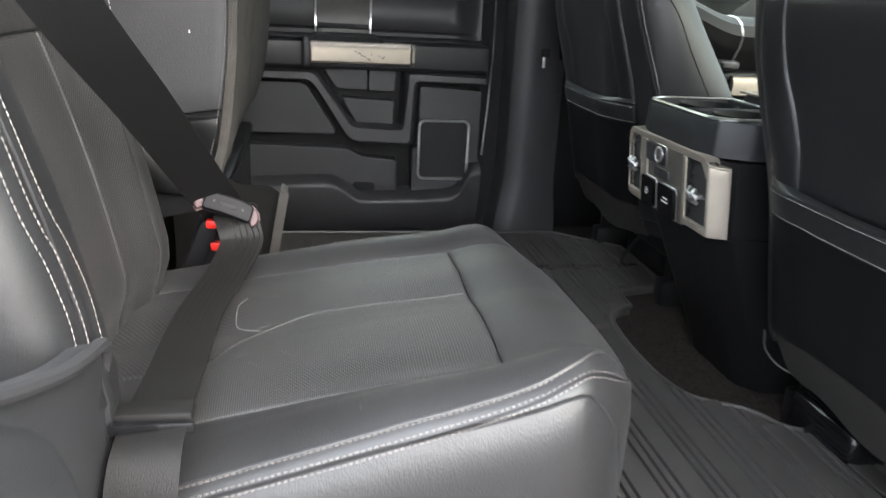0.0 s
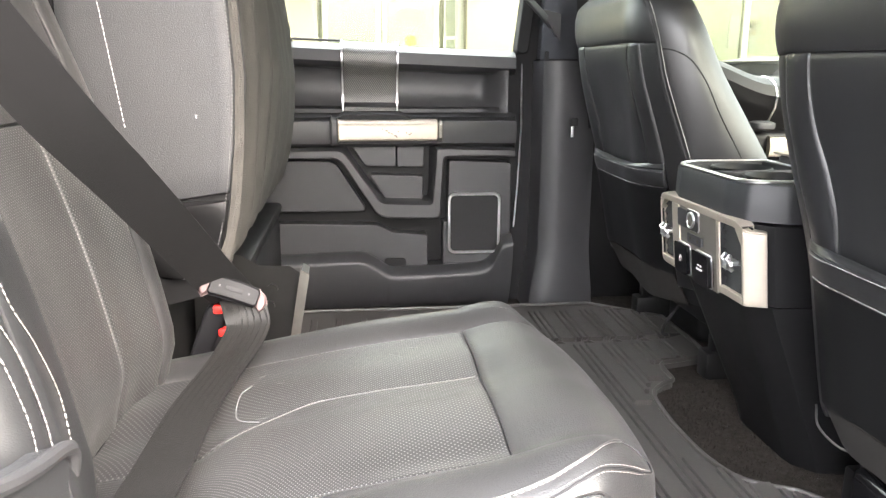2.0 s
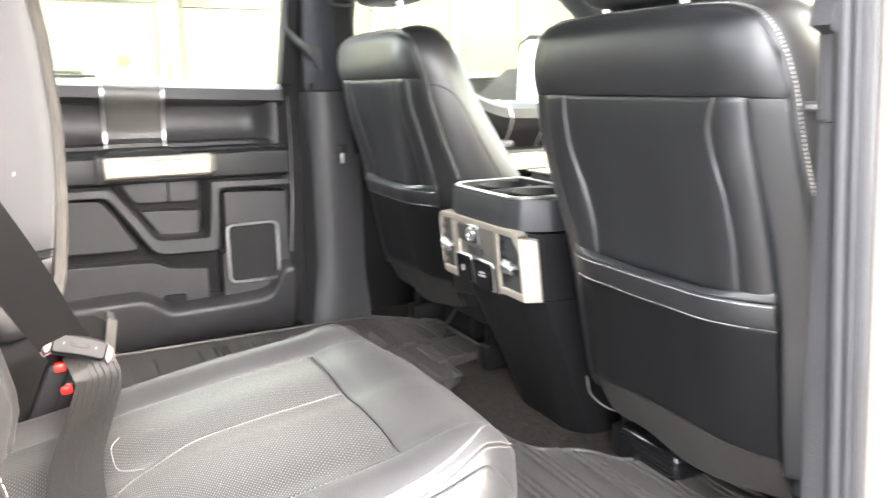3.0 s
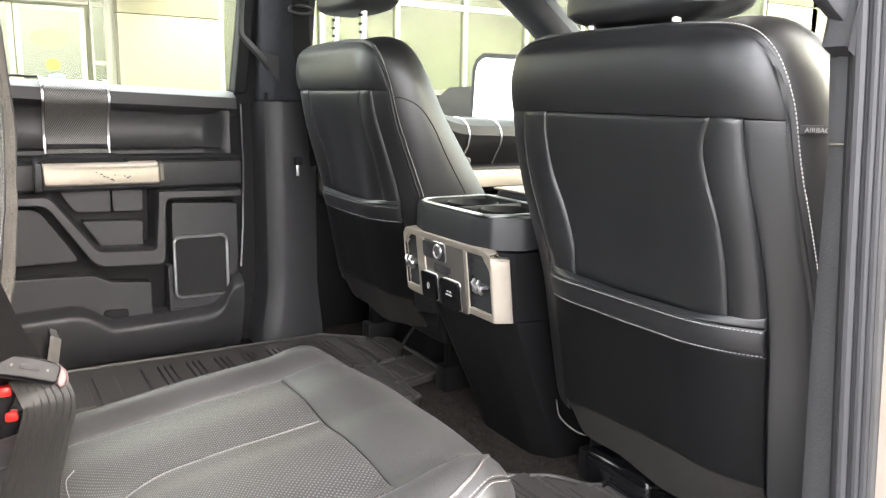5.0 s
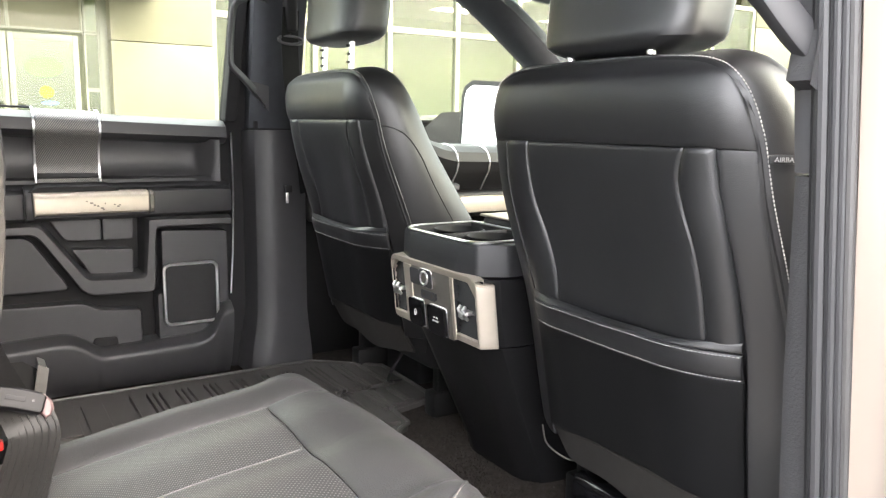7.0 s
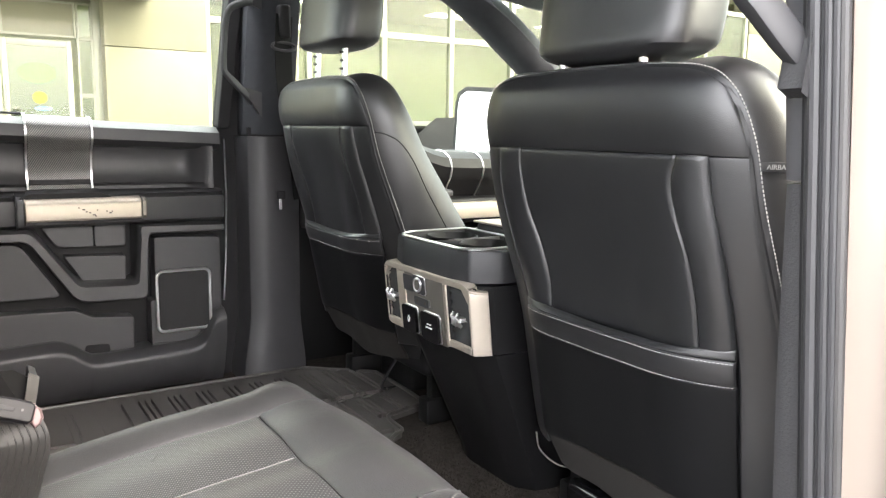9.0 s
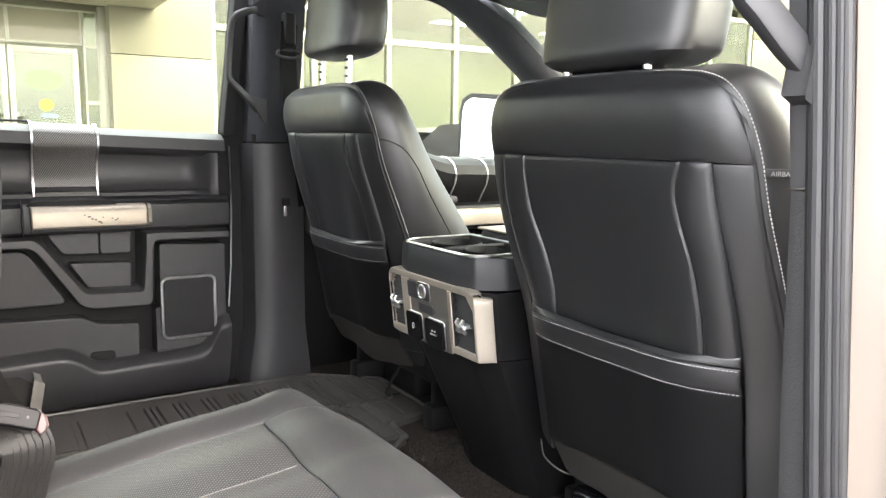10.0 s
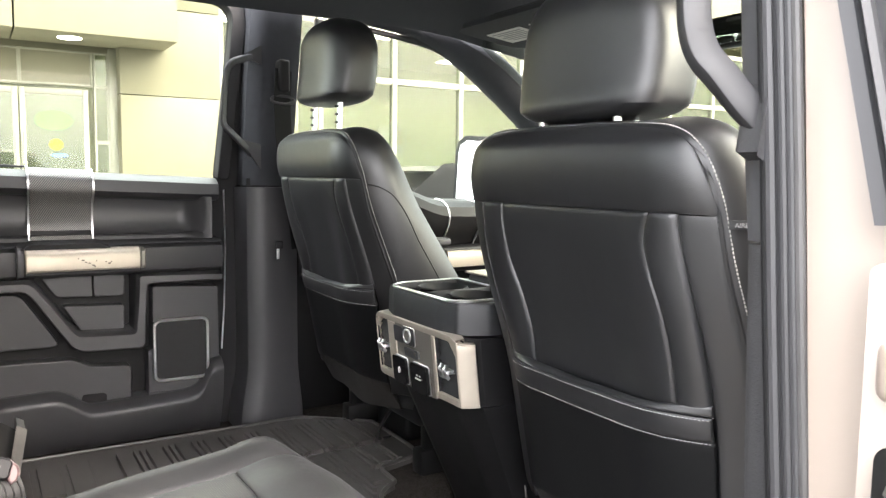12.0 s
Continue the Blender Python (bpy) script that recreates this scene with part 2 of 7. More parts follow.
def weave():
    m = material("carbon_weave_insert", (0.30, 0.29, 0.27), 0.35, 0.15, noise_scale=60, noise_amount=0.1)
    n, l = m.node_tree.nodes, m.node_tree.links
    b = n["Principled BSDF"]
    uv = n.new("ShaderNodeUVMap")
    heights = []
    for turn in (-0.65, -0.65):
        mp = n.new("ShaderNodeMapping")
        mp.inputs["Rotation"].default_value = (0, 0, turn)
        l.new(uv.outputs[0], mp.inputs["Vector"])
        w = n.new("ShaderNodeTexWave")
        w.inputs["Scale"].default_value = 85
        l.new(mp.outputs[0], w.inputs["Vector"])
        heights.append(w)
    mx = n.new("ShaderNodeMixRGB")
    mx.blend_type = "MULTIPLY"
    mx.inputs["Fac"].default_value = 0.8
    l.new(heights[0].outputs["Color"], mx.inputs["Color1"])
    l.new(heights[1].outputs["Color"], mx.inputs["Color2"])
    cm = n.new("ShaderNodeMixRGB")
    cm.inputs["Color1"].default_value, cm.inputs["Color2"].default_value = (0.11, 0.11, 0.108, 1), (0.30, 0.293, 0.28, 1)
    l.new(mx.outputs[0], cm.inputs["Fac"])
    l.new(cm.outputs[0], b.inputs["Base Color"])
    bp = n.new("ShaderNodeBump")
    bp.inputs["Strength"].default_value, bp.inputs["Distance"].default_value = 0.4, 0.0006
    l.new(mx.outputs[0], bp.inputs["Height"])
    l.new(bp.outputs[0], b.inputs["Normal"])
    return m


CARBON = weave()

# ---------------------------------------------------------------- building helpers
def mesh_of(name, bm, mat, smooth=True, sharp=0.6):
    bmesh.ops.recalc_face_normals(bm, faces=bm.faces[:])
    for f in bm.faces:
        f.smooth = smooth and len(f.verts) < 5
    if smooth:
        for e in bm.edges:
            if len(e.link_faces) == 2 and e.calc_face_angle(0) > sharp:
                e.smooth = False
    me = bpy.data.meshes.new(name)
    bm.to_mesh(me)
    bm.free()
    me.materials.append(mat)
    return me


def part(name, bm, mat, parent, label="", smooth=True):
    """Links a bmesh as one mesh object under a thing or a part."""
    ob = new(name, mesh_of(name, bm, mat, smooth))
    ob.parent = parent
    if parent is not None:
        ob.matrix_parent_inverse = Matrix.Translation(-parent.matrix_world.translation) if parent.type == "EMPTY" else Matrix()
    return tagged(ob, label)


def thing(name, at, label, category, group="", kind=""):
    ob = new(name)
    ob.empty_display_size = 0.05
    ob.location = at
    bpy.context.view_layer.update()
    return tagged(ob, label, category, group, kind)


def solid(name, bm, mat, label, category, group="", kind="", smooth=True):
    return tagged(new(name, mesh_of(name, bm, mat, smooth)), label, category, group, kind)


def lerp(a, b, t):
    return a + (b - a) * t


def smoothstep(t):
    t = max(0.0, min(1.0, t))
    return t * t * (3 - 2 * t)


def along(table, t):
    """Smooth curve through a short table of (t, value) pairs."""
    if t <= table[0][0]:
        return table[0][1]
    for (a, va), (b, vb) in zip(table, table[1:]):
        if t <= b:
            return lerp(va, vb, (t - a) / (b - a))
    return table[-1][1]


def smooth_along(tab, t, i):
    """Smooth curve through column i of a short table whose column 0 is the way."""
    for k in range(len(tab) - 1):
        if t <= tab[k + 1][0] or k == len(tab) - 2:
            a, b = tab[k], tab[k + 1]
            u = (t - a[0]) / (b[0] - a[0])
            m0 = (b[i] - tab[max(0, k - 1)][i]) / (b[0] - tab[max(0, k - 1)][0])
            m1 = (tab[min(len(tab) - 1, k + 2)][i] - a[i]) / (tab[min(len(tab) - 1, k + 2)][0] - a[0])
            w = b[0] - a[0]
            return (2 * u**3 - 3 * u**2 + 1) * a[i] + (u**3 - 2 * u**2 + u) * w * m0 + (3 * u**2 - 2 * u**3) * b[i] + (u**3 - u**2) * w * m1


def box(bm, x0, x1, y0, y1, z0, z1, bevel=0.004, seg=2):
    r = bmesh.ops.create_cube(bm, size=1.0)
    for v in r["verts"]:
        v.co = Vector((lerp(x0, x1, v.co.x + 0.5), lerp(y0, y1, v.co.y + 0.5), lerp(z0, z1, v.co.z + 0.5)))
    if bevel:
        edges = list({e for v in r["verts"] for e in v.link_edges})
        bmesh.ops.bevel(bm, geom=edges, offset=min(bevel, 0.45 * min(abs(x1 - x0), abs(y1 - y0), abs(z1 - z0))), segments=seg, affect="EDGES", profile=0.5)
    return bm


def prism(bm, outline, axis, a, b, bevel=0.004, seg=2):
    """An outline of (u, v) pairs drawn out along an axis from a to b. x: (y, z); y: (x, z); z: (x, y)."""
    def at(u, v, w):
        return {"x": (w, u, v), "y": (u, w, v), "z": (u, v, w)}[axis]
    lo = [bm.verts.new(at(u, v, a)) for u, v in outline]
    hi = [bm.verts.new(at(u, v, b)) for u, v in outline]
    n = len(outline)
    faces = [bm.faces.new(lo), bm.faces.new(hi)]
    faces += [bm.faces.new((lo[i], lo[(i + 1) % n], hi[(i + 1) % n], hi[i])) for i in range(n)]
    if bevel:
        bm.normal_update()
        caps = [e for e in set(faces[0].edges) | set(faces[1].edges)]
        bmesh.ops.bevel(bm, geom=caps, offset=bevel, segments=seg, affect="EDGES", profile=0.5)
    return bm


def rounded(x0, x1, y0, y1, r, n=5):
    pts = []
    for cx, cy, a in ((x1 - r, y1 - r, 0), (x0 + r, y1 - r, 90), (x0 + r, y0 + r, 180), (x1 - r, y0 + r, 270)):
        pts += [(cx + r * math.cos(radians(a + 90 * k / n)), cy + r * math.sin(radians(a + 90 * k / n))) for k in range(n + 1)]
    return pts


def fillet(outline, r, n=4):
    """An outline with its corners rounded."""
    out, m = [], len(outline)
    for i, (x, y) in enumerate(outline):
        p, a, b = Vector((x, y)), Vector(outline[i - 1]), Vector(outline[(i + 1) % m])
        u, v = a - p, b - p
        k = min(r, 0.45 * u.length, 0.45 * v.length)
        p0, p1 = p + u.normalized() * k, p + v.normalized() * k
        out += [tuple((1 - t) ** 2 * p0 + 2 * t * (1 - t) * p + t * t * p1) for t in [j / n for j in range(n + 1)]]
    return out


def inset(outline, d):
    """An outline drawn in by d."""
    area = sum(a[0] * b[1] - b[0] * a[1] for a, b in zip(outline, outline[1:] + outline[:1]))
    out, m = [], len(outline)
    for i, q in enumerate(outline):
        e = [(Vector(outline[(i + k + 1) % m]) - Vector(outline[(i + k) % m])).normalized() for k in (-1, 0)]
        n = [Vector((-v.y, v.x)) * (1 if area > 0 else -1) for v in e]
        w = n[0] + n[1]
        out.append(tuple(Vector(q) + w * d / max(0.3, 1 + n[0].dot(n[1]))))
    return out


def curve_points(pts, n=12):
    """Catmull-Rom through the points."""
    p = [Vector(q) for q in pts]
    p = [2 * p[0] - p[1]] + p + [2 * p[-1] - p[-2]]
    out = []
    for i in range(1, len(p) - 2):
        for k in range(n):
            t = k / n
            out.append(0.5 * (2 * p[i] + (p[i + 1] - p[i - 1]) * t + (2 * p[i - 1] - 5 * p[i] + 4 * p[i + 1] - p[i + 2]) * t * t
                              + (3 * p[i] - p[i - 1] - 3 * p[i + 1] + p[i + 2]) * t ** 3))
    return out + [p[-2]]


def tube(bm, pts, r, n=8, closed=False):
    pts = [Vector(q) for q in pts]
    rings = []
    up = Vector((0.13, 0.21, 0.97))
    count = len(pts)
    for i, p in enumerate(pts):
        a, b = (pts[(i - 1) % count], pts[(i + 1) % count]) if closed else (pts[max(0, i - 1)], pts[min(count - 1, i + 1)])
        d = (b - a).normalized()
        side = d.cross(up)
        side = side.normalized() if side.length > 1e-4 else Vector((1, 0, 0))
        other = side.cross(d)
        rr = r[i] if isinstance(r, (list, tuple)) else r
        rings.append([bm.verts.new(p + rr * (math.cos(2 * math.pi * k / n) * side + math.sin(2 * math.pi * k / n) * other)) for k in range(n)])
    for i in range(count if closed else count - 1):
        a, b = rings[i], rings[(i + 1) % count]
        for k in range(n):
            bm.faces.new((a[k], a[(k + 1) % n], b[(k + 1) % n], b[k]))
    if not closed:
        bm.faces.new(rings[0])
        bm.faces.new(rings[-1])
    return bm


def ribbon(bm, pts, sides, width, thick):
    """A flat strap along the points; sides gives, point by point, the way of its width."""
    pts = [Vector(q) for q in pts]
    rings = []
    for i, p in enumerate(pts):
        d = (pts[min(len(pts) - 1, i + 1)] - pts[max(0, i - 1)]).normalized()
        s = Vector(sides[i])
        s = (s - d * s.dot(d)).normalized()
        nrm = s.cross(d).normalized()
        rings.append([bm.verts.new(p + s * width / 2 * a + nrm * thick / 2 * b) for a, b in ((-1, -1), (1, -1), (1, 1), (-1, 1))])
    for a, b in zip(rings, rings[1:]):
        for k in range(4):
            bm.faces.new((a[k], a[(k + 1) % 4], b[(k + 1) % 4], b[k]))
    bm.faces.new(rings[0])
    bm.faces.new(rings[-1])
    return bm


def patch(bm, fn, nu, nv, groove=0.006, depth=0.005, thick=0.012, outward=(0, 0, 1), puff=0.0):
    """A padded panel: fn(s, t) gives its surface; it sinks by depth within groove of its rim, so that seams lie between panels."""
    def steps(n, size):
        g = min(0.3, groove / max(size, 1e-3))
        inner = [g + (1 - 2 * g) * k / n for k in range(n + 1)]
        return [0, g * 0.35] + inner + [1 - g * 0.35, 1]
    def length(pts):
        return sum((b - a).length for a, b in zip(pts, pts[1:]))
    lu = length([Vector(fn(k / 8, 0.5)) for k in range(9)])
    lv = length([Vector(fn(0.5, k / 8)) for k in range(9)])
    us, vs = steps(nu, lu), steps(nv, lv)
    uv_layer = bm.loops.layers.uv.verify()
    way = outward if callable(outward) else None
    out = Vector((0, 0, 1)) if way else Vector(outward)
    top, low, place = [], [], {}
    for s in us:
        rt, rl = [], []
        for t in vs:
            p = Vector(fn(s, t))
            e = 0.004
            a = Vector(fn(min(1, s + e), t)) - Vector(fn(max(0, s - e), t))
            b = Vector(fn(s, min(1, t + e))) - Vector(fn(s, max(0, t - e)))
            nrm = a.cross(b)
            if way:
                out = Vector(way(s, t))
            nrm = nrm.normalized() if nrm.length > 1e-12 else out.normalized()
            if nrm.dot(out) < 0:
                nrm = -nrm
            d = min(s * lu, (1 - s) * lu, t * lv, (1 - t) * lv)
            k = min(1.0, d / groove) if groove else 1.0
            sink = depth * (1 - math.sqrt(max(0.0, 1 - (1 - k) ** 2)))
            sink -= puff * math.sin(math.pi * s) ** 0.5 * math.sin(math.pi * t) ** 0.5 if 0 < s < 1 and 0 < t < 1 else 0
            v = bm.verts.new(p - nrm * sink)
            w = bm.verts.new(p - nrm * thick)
            place[v] = place[w] = (s * lu, t * lv)
            rt.append(v)
            rl.append(w)
        top.append(rt)
        low.append(rl)
    faces = []
    for i in range(len(us) - 1):
        for j in range(len(vs) - 1):
            faces.append(bm.faces.new((top[i][j], top[i + 1][j], top[i + 1][j + 1], top[i][j + 1])))
            faces.append(bm.faces.new((low[i][j], low[i][j + 1], low[i + 1][j + 1], low[i + 1][j])))
    rim = [(i, 0) for i in range(len(us))] + [(len(us) - 1, j) for j in range(1, len(vs))]
    rim += [(i, len(vs) - 1) for i in range(len(us) - 2, -1, -1)] + [(0, j) for j in range(len(vs) - 2, 0, -1)]
    for (a, b), (c, d) in zip(rim, rim[1:] + rim[:1]):
        faces.append(bm.faces.new((top[a][b], low[a][b], low[c][d], top[c][d])))
    for f in faces:
        for lp in f.loops:
            lp[uv_layer].uv = place[lp.vert]
    return bm


def stitches(bm, pts, pitch=0.0065, size=0.0045, r=0.0009, lift=(0, 0, 0)):
    """Short threads along a line."""
    pts = [Vector(q) + Vector(lift) for q in pts]
    gap = 0.0
    for a, b in zip(pts, pts[1:]):
        seg = (b - a).length
        if seg < 1e-6:
            continue
        d = (b - a) / seg
        pos = gap
        while pos < seg:
            c = a + d * pos
            tube(bm, (c - d * size / 2, c - d * size / 4, c + d * size / 4, c + d * size / 2), (r * 0.4, r, r, r * 0.4), 5)
            pos += pitch
        gap = pos - seg
    return bm


def blob(bm, centre, half, power=0.35, taper=0.0, nu=28, nv=16, lean=0.0):
    """A padded block: a rounded box whose width shrinks by taper towards its top."""
    def sg(v, e):
        return math.copysign(abs(v) ** e, v)
    rings = []
    for j in range(1, nv):
        ph = -math.pi / 2 + math.pi * j / nv
        ring = []
        for i in range(nu):
            th = 2 * math.pi * i / nu
            z = sg(math.sin(ph), power)
            w = 1 - taper * (z + 1) / 2
            ring.append(bm.verts.new((centre[0] + half[0] * sg(math.cos(ph), power) * sg(math.cos(th), power) + lean * half[2] * (z + 1) / 2,
                                      centre[1] + half[1] * w * sg(math.cos(ph), power) * sg(math.sin(th), power), centre[2] + half[2] * z)))
        rings.append(ring)
    for a, b in zip(rings, rings[1:]):
        for k in range(nu):
            bm.faces.new((a[k], a[(k + 1) % nu], b[(k + 1) % nu], b[k]))
    bm.faces.new(rings[0])
    bm.faces.new(rings[-1])
    return bm


def loft(bm, rings):
    made = [[bm.verts.new(p) for p in ring] for ring in rings]
    n = len(made[0])
    for a, b in zip(made, made[1:]):
        for k in range(n):
            bm.faces.new((a[k], a[(k + 1) % n], b[(k + 1) % n], b[k]))
    bm.faces.new(made[0])
    bm.faces.new(made[-1])
    return bm


def B():
    return bmesh.new()


# ---------------------------------------------------------------- ground and cab shell
GROUND = -0.75
bm = B()
box(bm, -400, 400, -400, 400, GROUND - 0.5, GROUND, 0)
solid("ground", bm, ASPHALT, "grey asphalt parking lot round the truck", "ground", kind="structure", smooth=False)

bm = B()
box(bm, -1.10, 1.45, -0.76, 0.84, -0.08, -0.012, 0.01)
solid("floor", bm, CARPET, "dark brown carpet of the cab floor", "floor", kind="structure")

bm = B()
box(bm, -1.16, 1.5, -0.93, 0.98, -0.30, -0.084, 0.04, 4)
box(bm, -0.95, 1.3, -0.60, 0.60, GROUND, -0.29, 0.03)
solid("truck_underbody", bm, WHITE_PAINT, "white painted lower body of the pickup truck", "truck body", kind="structure")

# cab roof: headliner inside, steel skin outside
def roof_point(s, t, lift=0.0):
    x, y = lerp(-1.12, 0.86, s), lerp(-0.72, 0.72, t)
    return (x, y, 1.135 + lift - 0.10 * abs(y / 0.72) ** 3 - 0.06 * smoothstep((x - 0.35) / 0.5))
bm = B()
patch(bm, lambda s, t: roof_point(s, t), 16, 16, 0.02, 0.004, 0.02, (0, 0, -1))
solid("ceiling", bm, HEADLINER, "charcoal cloth headliner of the cab", "headliner", kind="structure")
bm = B()
patch(bm, lambda s, t: roof_point(s, t, 0.05), 12, 12, 0.02, 0.01, 0.02, (0, 0, 1))
solid("roof", bm, WHITE_PAINT, "white painted steel cab roof", "roof", kind="structure")

# back wall of the cab with its window
bm = B()
box(bm, -1.16, -1.10, -0.84, 0.84, -0.08, 0.62, 0.01)
box(bm, -1.16, -1.10, -0.84, -0.62, 0.62, 1.13, 0.01)
box(bm, -1.16, -1.10, 0.62, 0.84, 0.62, 1.13, 0.01)
box(bm, -1.16, -1.10, -0.62, 0.62, 1.04, 1.13, 0.01)
solid("wall_back", bm, PLASTIC, "black trimmed rear wall of the cab", "wall", kind="structure")
bm = B()
box(bm, -1.135, -1.13, -0.62, 0.62, 0.62, 1.04, 0)
solid("window_1", bm, PANE_REAR, "clear rear window of the cab", "window", kind="structure", smooth=False).visible_shadow = False


# ---------------------------------------------------------------- far rear door
def rear_door_far():
    d = thing("rear_door", (-0.5, 0.8, -0.02), "closed black rear door with silver handle and chrome speaker rim", "car door")
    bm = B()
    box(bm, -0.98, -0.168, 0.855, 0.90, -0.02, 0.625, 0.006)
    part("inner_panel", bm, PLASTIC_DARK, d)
    # rolled upper edge below the window
    prof = [(0.90, 0.628), (0.845, 0.648), (0.80, 0.646), (0.772, 0.632), (0.768, 0.606), (0.783, 0.594), (0.800, 0.590), (0.835, 0.588), (0.87, 0.58), (0.90, 0.58)]
    bm = B()
    rings = []
    for x in (-0.98, -0.75, -0.60, -0.45, -0.30, -0.20, -0.172):
        dz = -0.036 * (x + 0.66) if x > -0.66 else 0.004
        rings.append([(x, y, z + dz) for y, z in prof])
    loft(bm, rings)
    part("sill_roll", bm, PLASTIC, d)
    # hollow shelf: a concave trough that closes with a round end
    def trough(s, t):
        x = lerp(-0.98, -0.190, s)
        end = smoothstep((x + 0.245) / 0.045)
        z = lerp(0.597, 0.482, t) - 0.030 * max(0, x + 0.66) * (1 - t)
        deep = math.sin(math.pi * min(1, 0.12 + 0.95 * t)) ** 0.5 if t < 0.9 else 0.75
        return (x, lerp(lerp(0.788, 0.816, deep), 0.768, end), z)
    bm = B()
    patch(bm, trough, 40, 16, 0.002, 0.0, 0.006, (0, -1, 0))
    part("shelf_recess", bm, PLASTIC, d)
    # weave insert that runs over the roll into the recess, with two chrome strips
    def insert_line(x):
        dz = -0.036 * max(0, x + 0.66)
        return [(x, 0.835, 0.6535 + dz), (x, 0.80, 0.651 + dz), (x, 0.768, 0.634 + dz), (x, 0.763, 0.606 + dz), (x, 0.776, 0.590 + dz),
                (x, 0.795, 0.565), (x, 0.806, 0.53), (x, 0.806, 0.505), (x, 0.800, 0.484)]
    def insert(s, t):
        line = curve_points(insert_line(lerp(-0.586, -0.462, s)), 6)
        k = t * (len(line) - 1)
        i = min(len(line) - 2, int(k))
        return line[i].lerp(line[i + 1], k - i)
    bm = B()
    patch(bm, insert, 4, 34, 0.002, 0.0, 0.004, (0, -1, 0.3))
    part("weave_insert", bm, CARBON, d, "grey woven carbon-look insert")
    for x in (-0.590, -0.459):
        bm = B()
        ribbon(bm, [p + Vector((0, -0.0035, 0.002)) for p in curve_points(insert_line(x), 6)], [(1, 0, 0)] * 49, 0.0045, 0.003)
        part("chrome_strip", bm, CHROME, d, "thin chrome strip")
    # ledge and armrest band
    bm = B()
    prism(bm, [(0.86, 0.484), (0.762, 0.480), (0.752, 0.474), (0.86, 0.468)], "x", -0.98, -0.172, 0.002)
    part("ledge", bm, PLASTIC_DARK, d)
    bm = B()
    prism(bm, [(0.86, 0.474), (0.762, 0.472), (0.748, 0.464), (0.744, 0.44), (0.748, 0.412), (0.765, 0.403), (0.86, 0.40)], "x", -0.98, -0.172, 0.003)
    part("armrest", bm, PLASTIC, d)
    # silver pull with a dark cap at its rear end
    bm = B()
    prism(bm, [(0.755, 0.470), (0.738, 0.468), (0.729, 0.462), (0.725, 0.455), (0.726, 0.424), (0.730, 0.420), (0.755, 0.417)], "x", -0.603, -0.366, 0.004, 3)
    pull = part("pull_handle", bm, SATIN, d, "scratched champagne silver pull handle")
    bm = B()
    prism(bm, [(0.755, 0.474), (0.740, 0.468), (0.733, 0.458), (0.732, 0.424), (0.738, 0.410), (0.755, 0.406)], "x", -0.620, -0.601, 0.006, 3)
    part("end_cap", bm, PLASTIC, pull)
    # front end of the same champagne, its shaded side coloured as darker satin
    bm = B()
    prism(bm, [(0.755, 0.468), (0.742, 0.465), (0.735, 0.458), (0.734, 0.426), (0.740, 0.419), (0.755, 0.416)], "x", -0.3655, -0.353, 0.004, 3)
    part("end_cap", bm, SATIN_DARK, pull)
    bm = B()
    loft(bm, [[(-0.612, y, z0), (-0.590, y, z1), (-0.452, y, z1), (-0.428, y, z0)] for y, z0, z1 in ((0.79, 0.470, 0.4865), (0.748, 0.4695, 0.4855), (0.742, 0.4690, 0.480))])
    part("pull_bracket", bm, PLASTIC_DARK, d)
    bm = B()
    for x, z, w in ((-0.492, 0.443, 0.006), (-0.485, 0.438, 0.004), (-0.478, 0.436, 0.004), (-0.471, 0.431, 0.006), (-0.466, 0.428, 0.003),
                    (-0.443, 0.438, 0.003), (-0.437, 0.434, 0.005), (-0.432, 0.437, 0.003), (-0.462, 0.441, 0.002), (-0.50, 0.447, 0.003)):
        box(bm, x, x + w, 0.7238, 0.7262, z, z + 0.0028, 0)
    part("scratch", bm, SCUFF, pull, smooth=False)
    # mouldings: a deep base, flat fields that stand clear of each other, the slanted rib, the speaker surround and the map pocket
    def moulding(name, outline, radius, front, chamfer, mat=PLASTIC, back=0.838, label=""):
        line = fillet(outline, radius)
        bm = B()
        loft(bm, [[(x, back, z) for x, z in line], [(x, front + chamfer, z) for x, z in line]]
             + [[(x, front + chamfer * (1 - math.sin(k)), z) for x, z in inset(line, chamfer * (1 - math.cos(k)))] for k in (0.5, 1.05, math.pi / 2)]
             + [[(x, front, z) for x, z in inset(line, chamfer + 0.0006)]])
        return part(name, bm, mat, d, label)
    # base far darker than the fields: groove shade is put into its colour
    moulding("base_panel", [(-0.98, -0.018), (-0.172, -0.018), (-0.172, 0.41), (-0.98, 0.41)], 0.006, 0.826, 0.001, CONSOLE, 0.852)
    moulding("field", [(-0.978, 0.371), (-0.614, 0.366), (-0.534, 0.240), (-0.978, 0.243)], 0.020, 0.787, 0.0030)
    moulding("field", [(-0.978, 0.221), (-0.512, 0.2065), (-0.494, 0.198), (-0.476, 0.1865), (-0.384, 0.179), (-0.386, 0.03), (-0.978, 0.03)], 0.010, 0.784, 0.0035)
    moulding("tray_field", [(-0.572, 0.402), (-0.4635, 0.402), (-0.4635, 0.350), (-0.540, 0.353)], 0.008, 0.791, 0.0025)
    moulding("tray_field", [(-0.4615, 0.402), (-0.393, 0.402), (-0.3945, 0.349), (-0.4615, 0.350)], 0.008, 0.791, 0.0025)
    moulding("tray_field", [(-0.529, 0.333), (-0.3955, 0.327), (-0.398, 0.262), (-0.485, 0.262)], 0.008, 0.789, 0.0025)
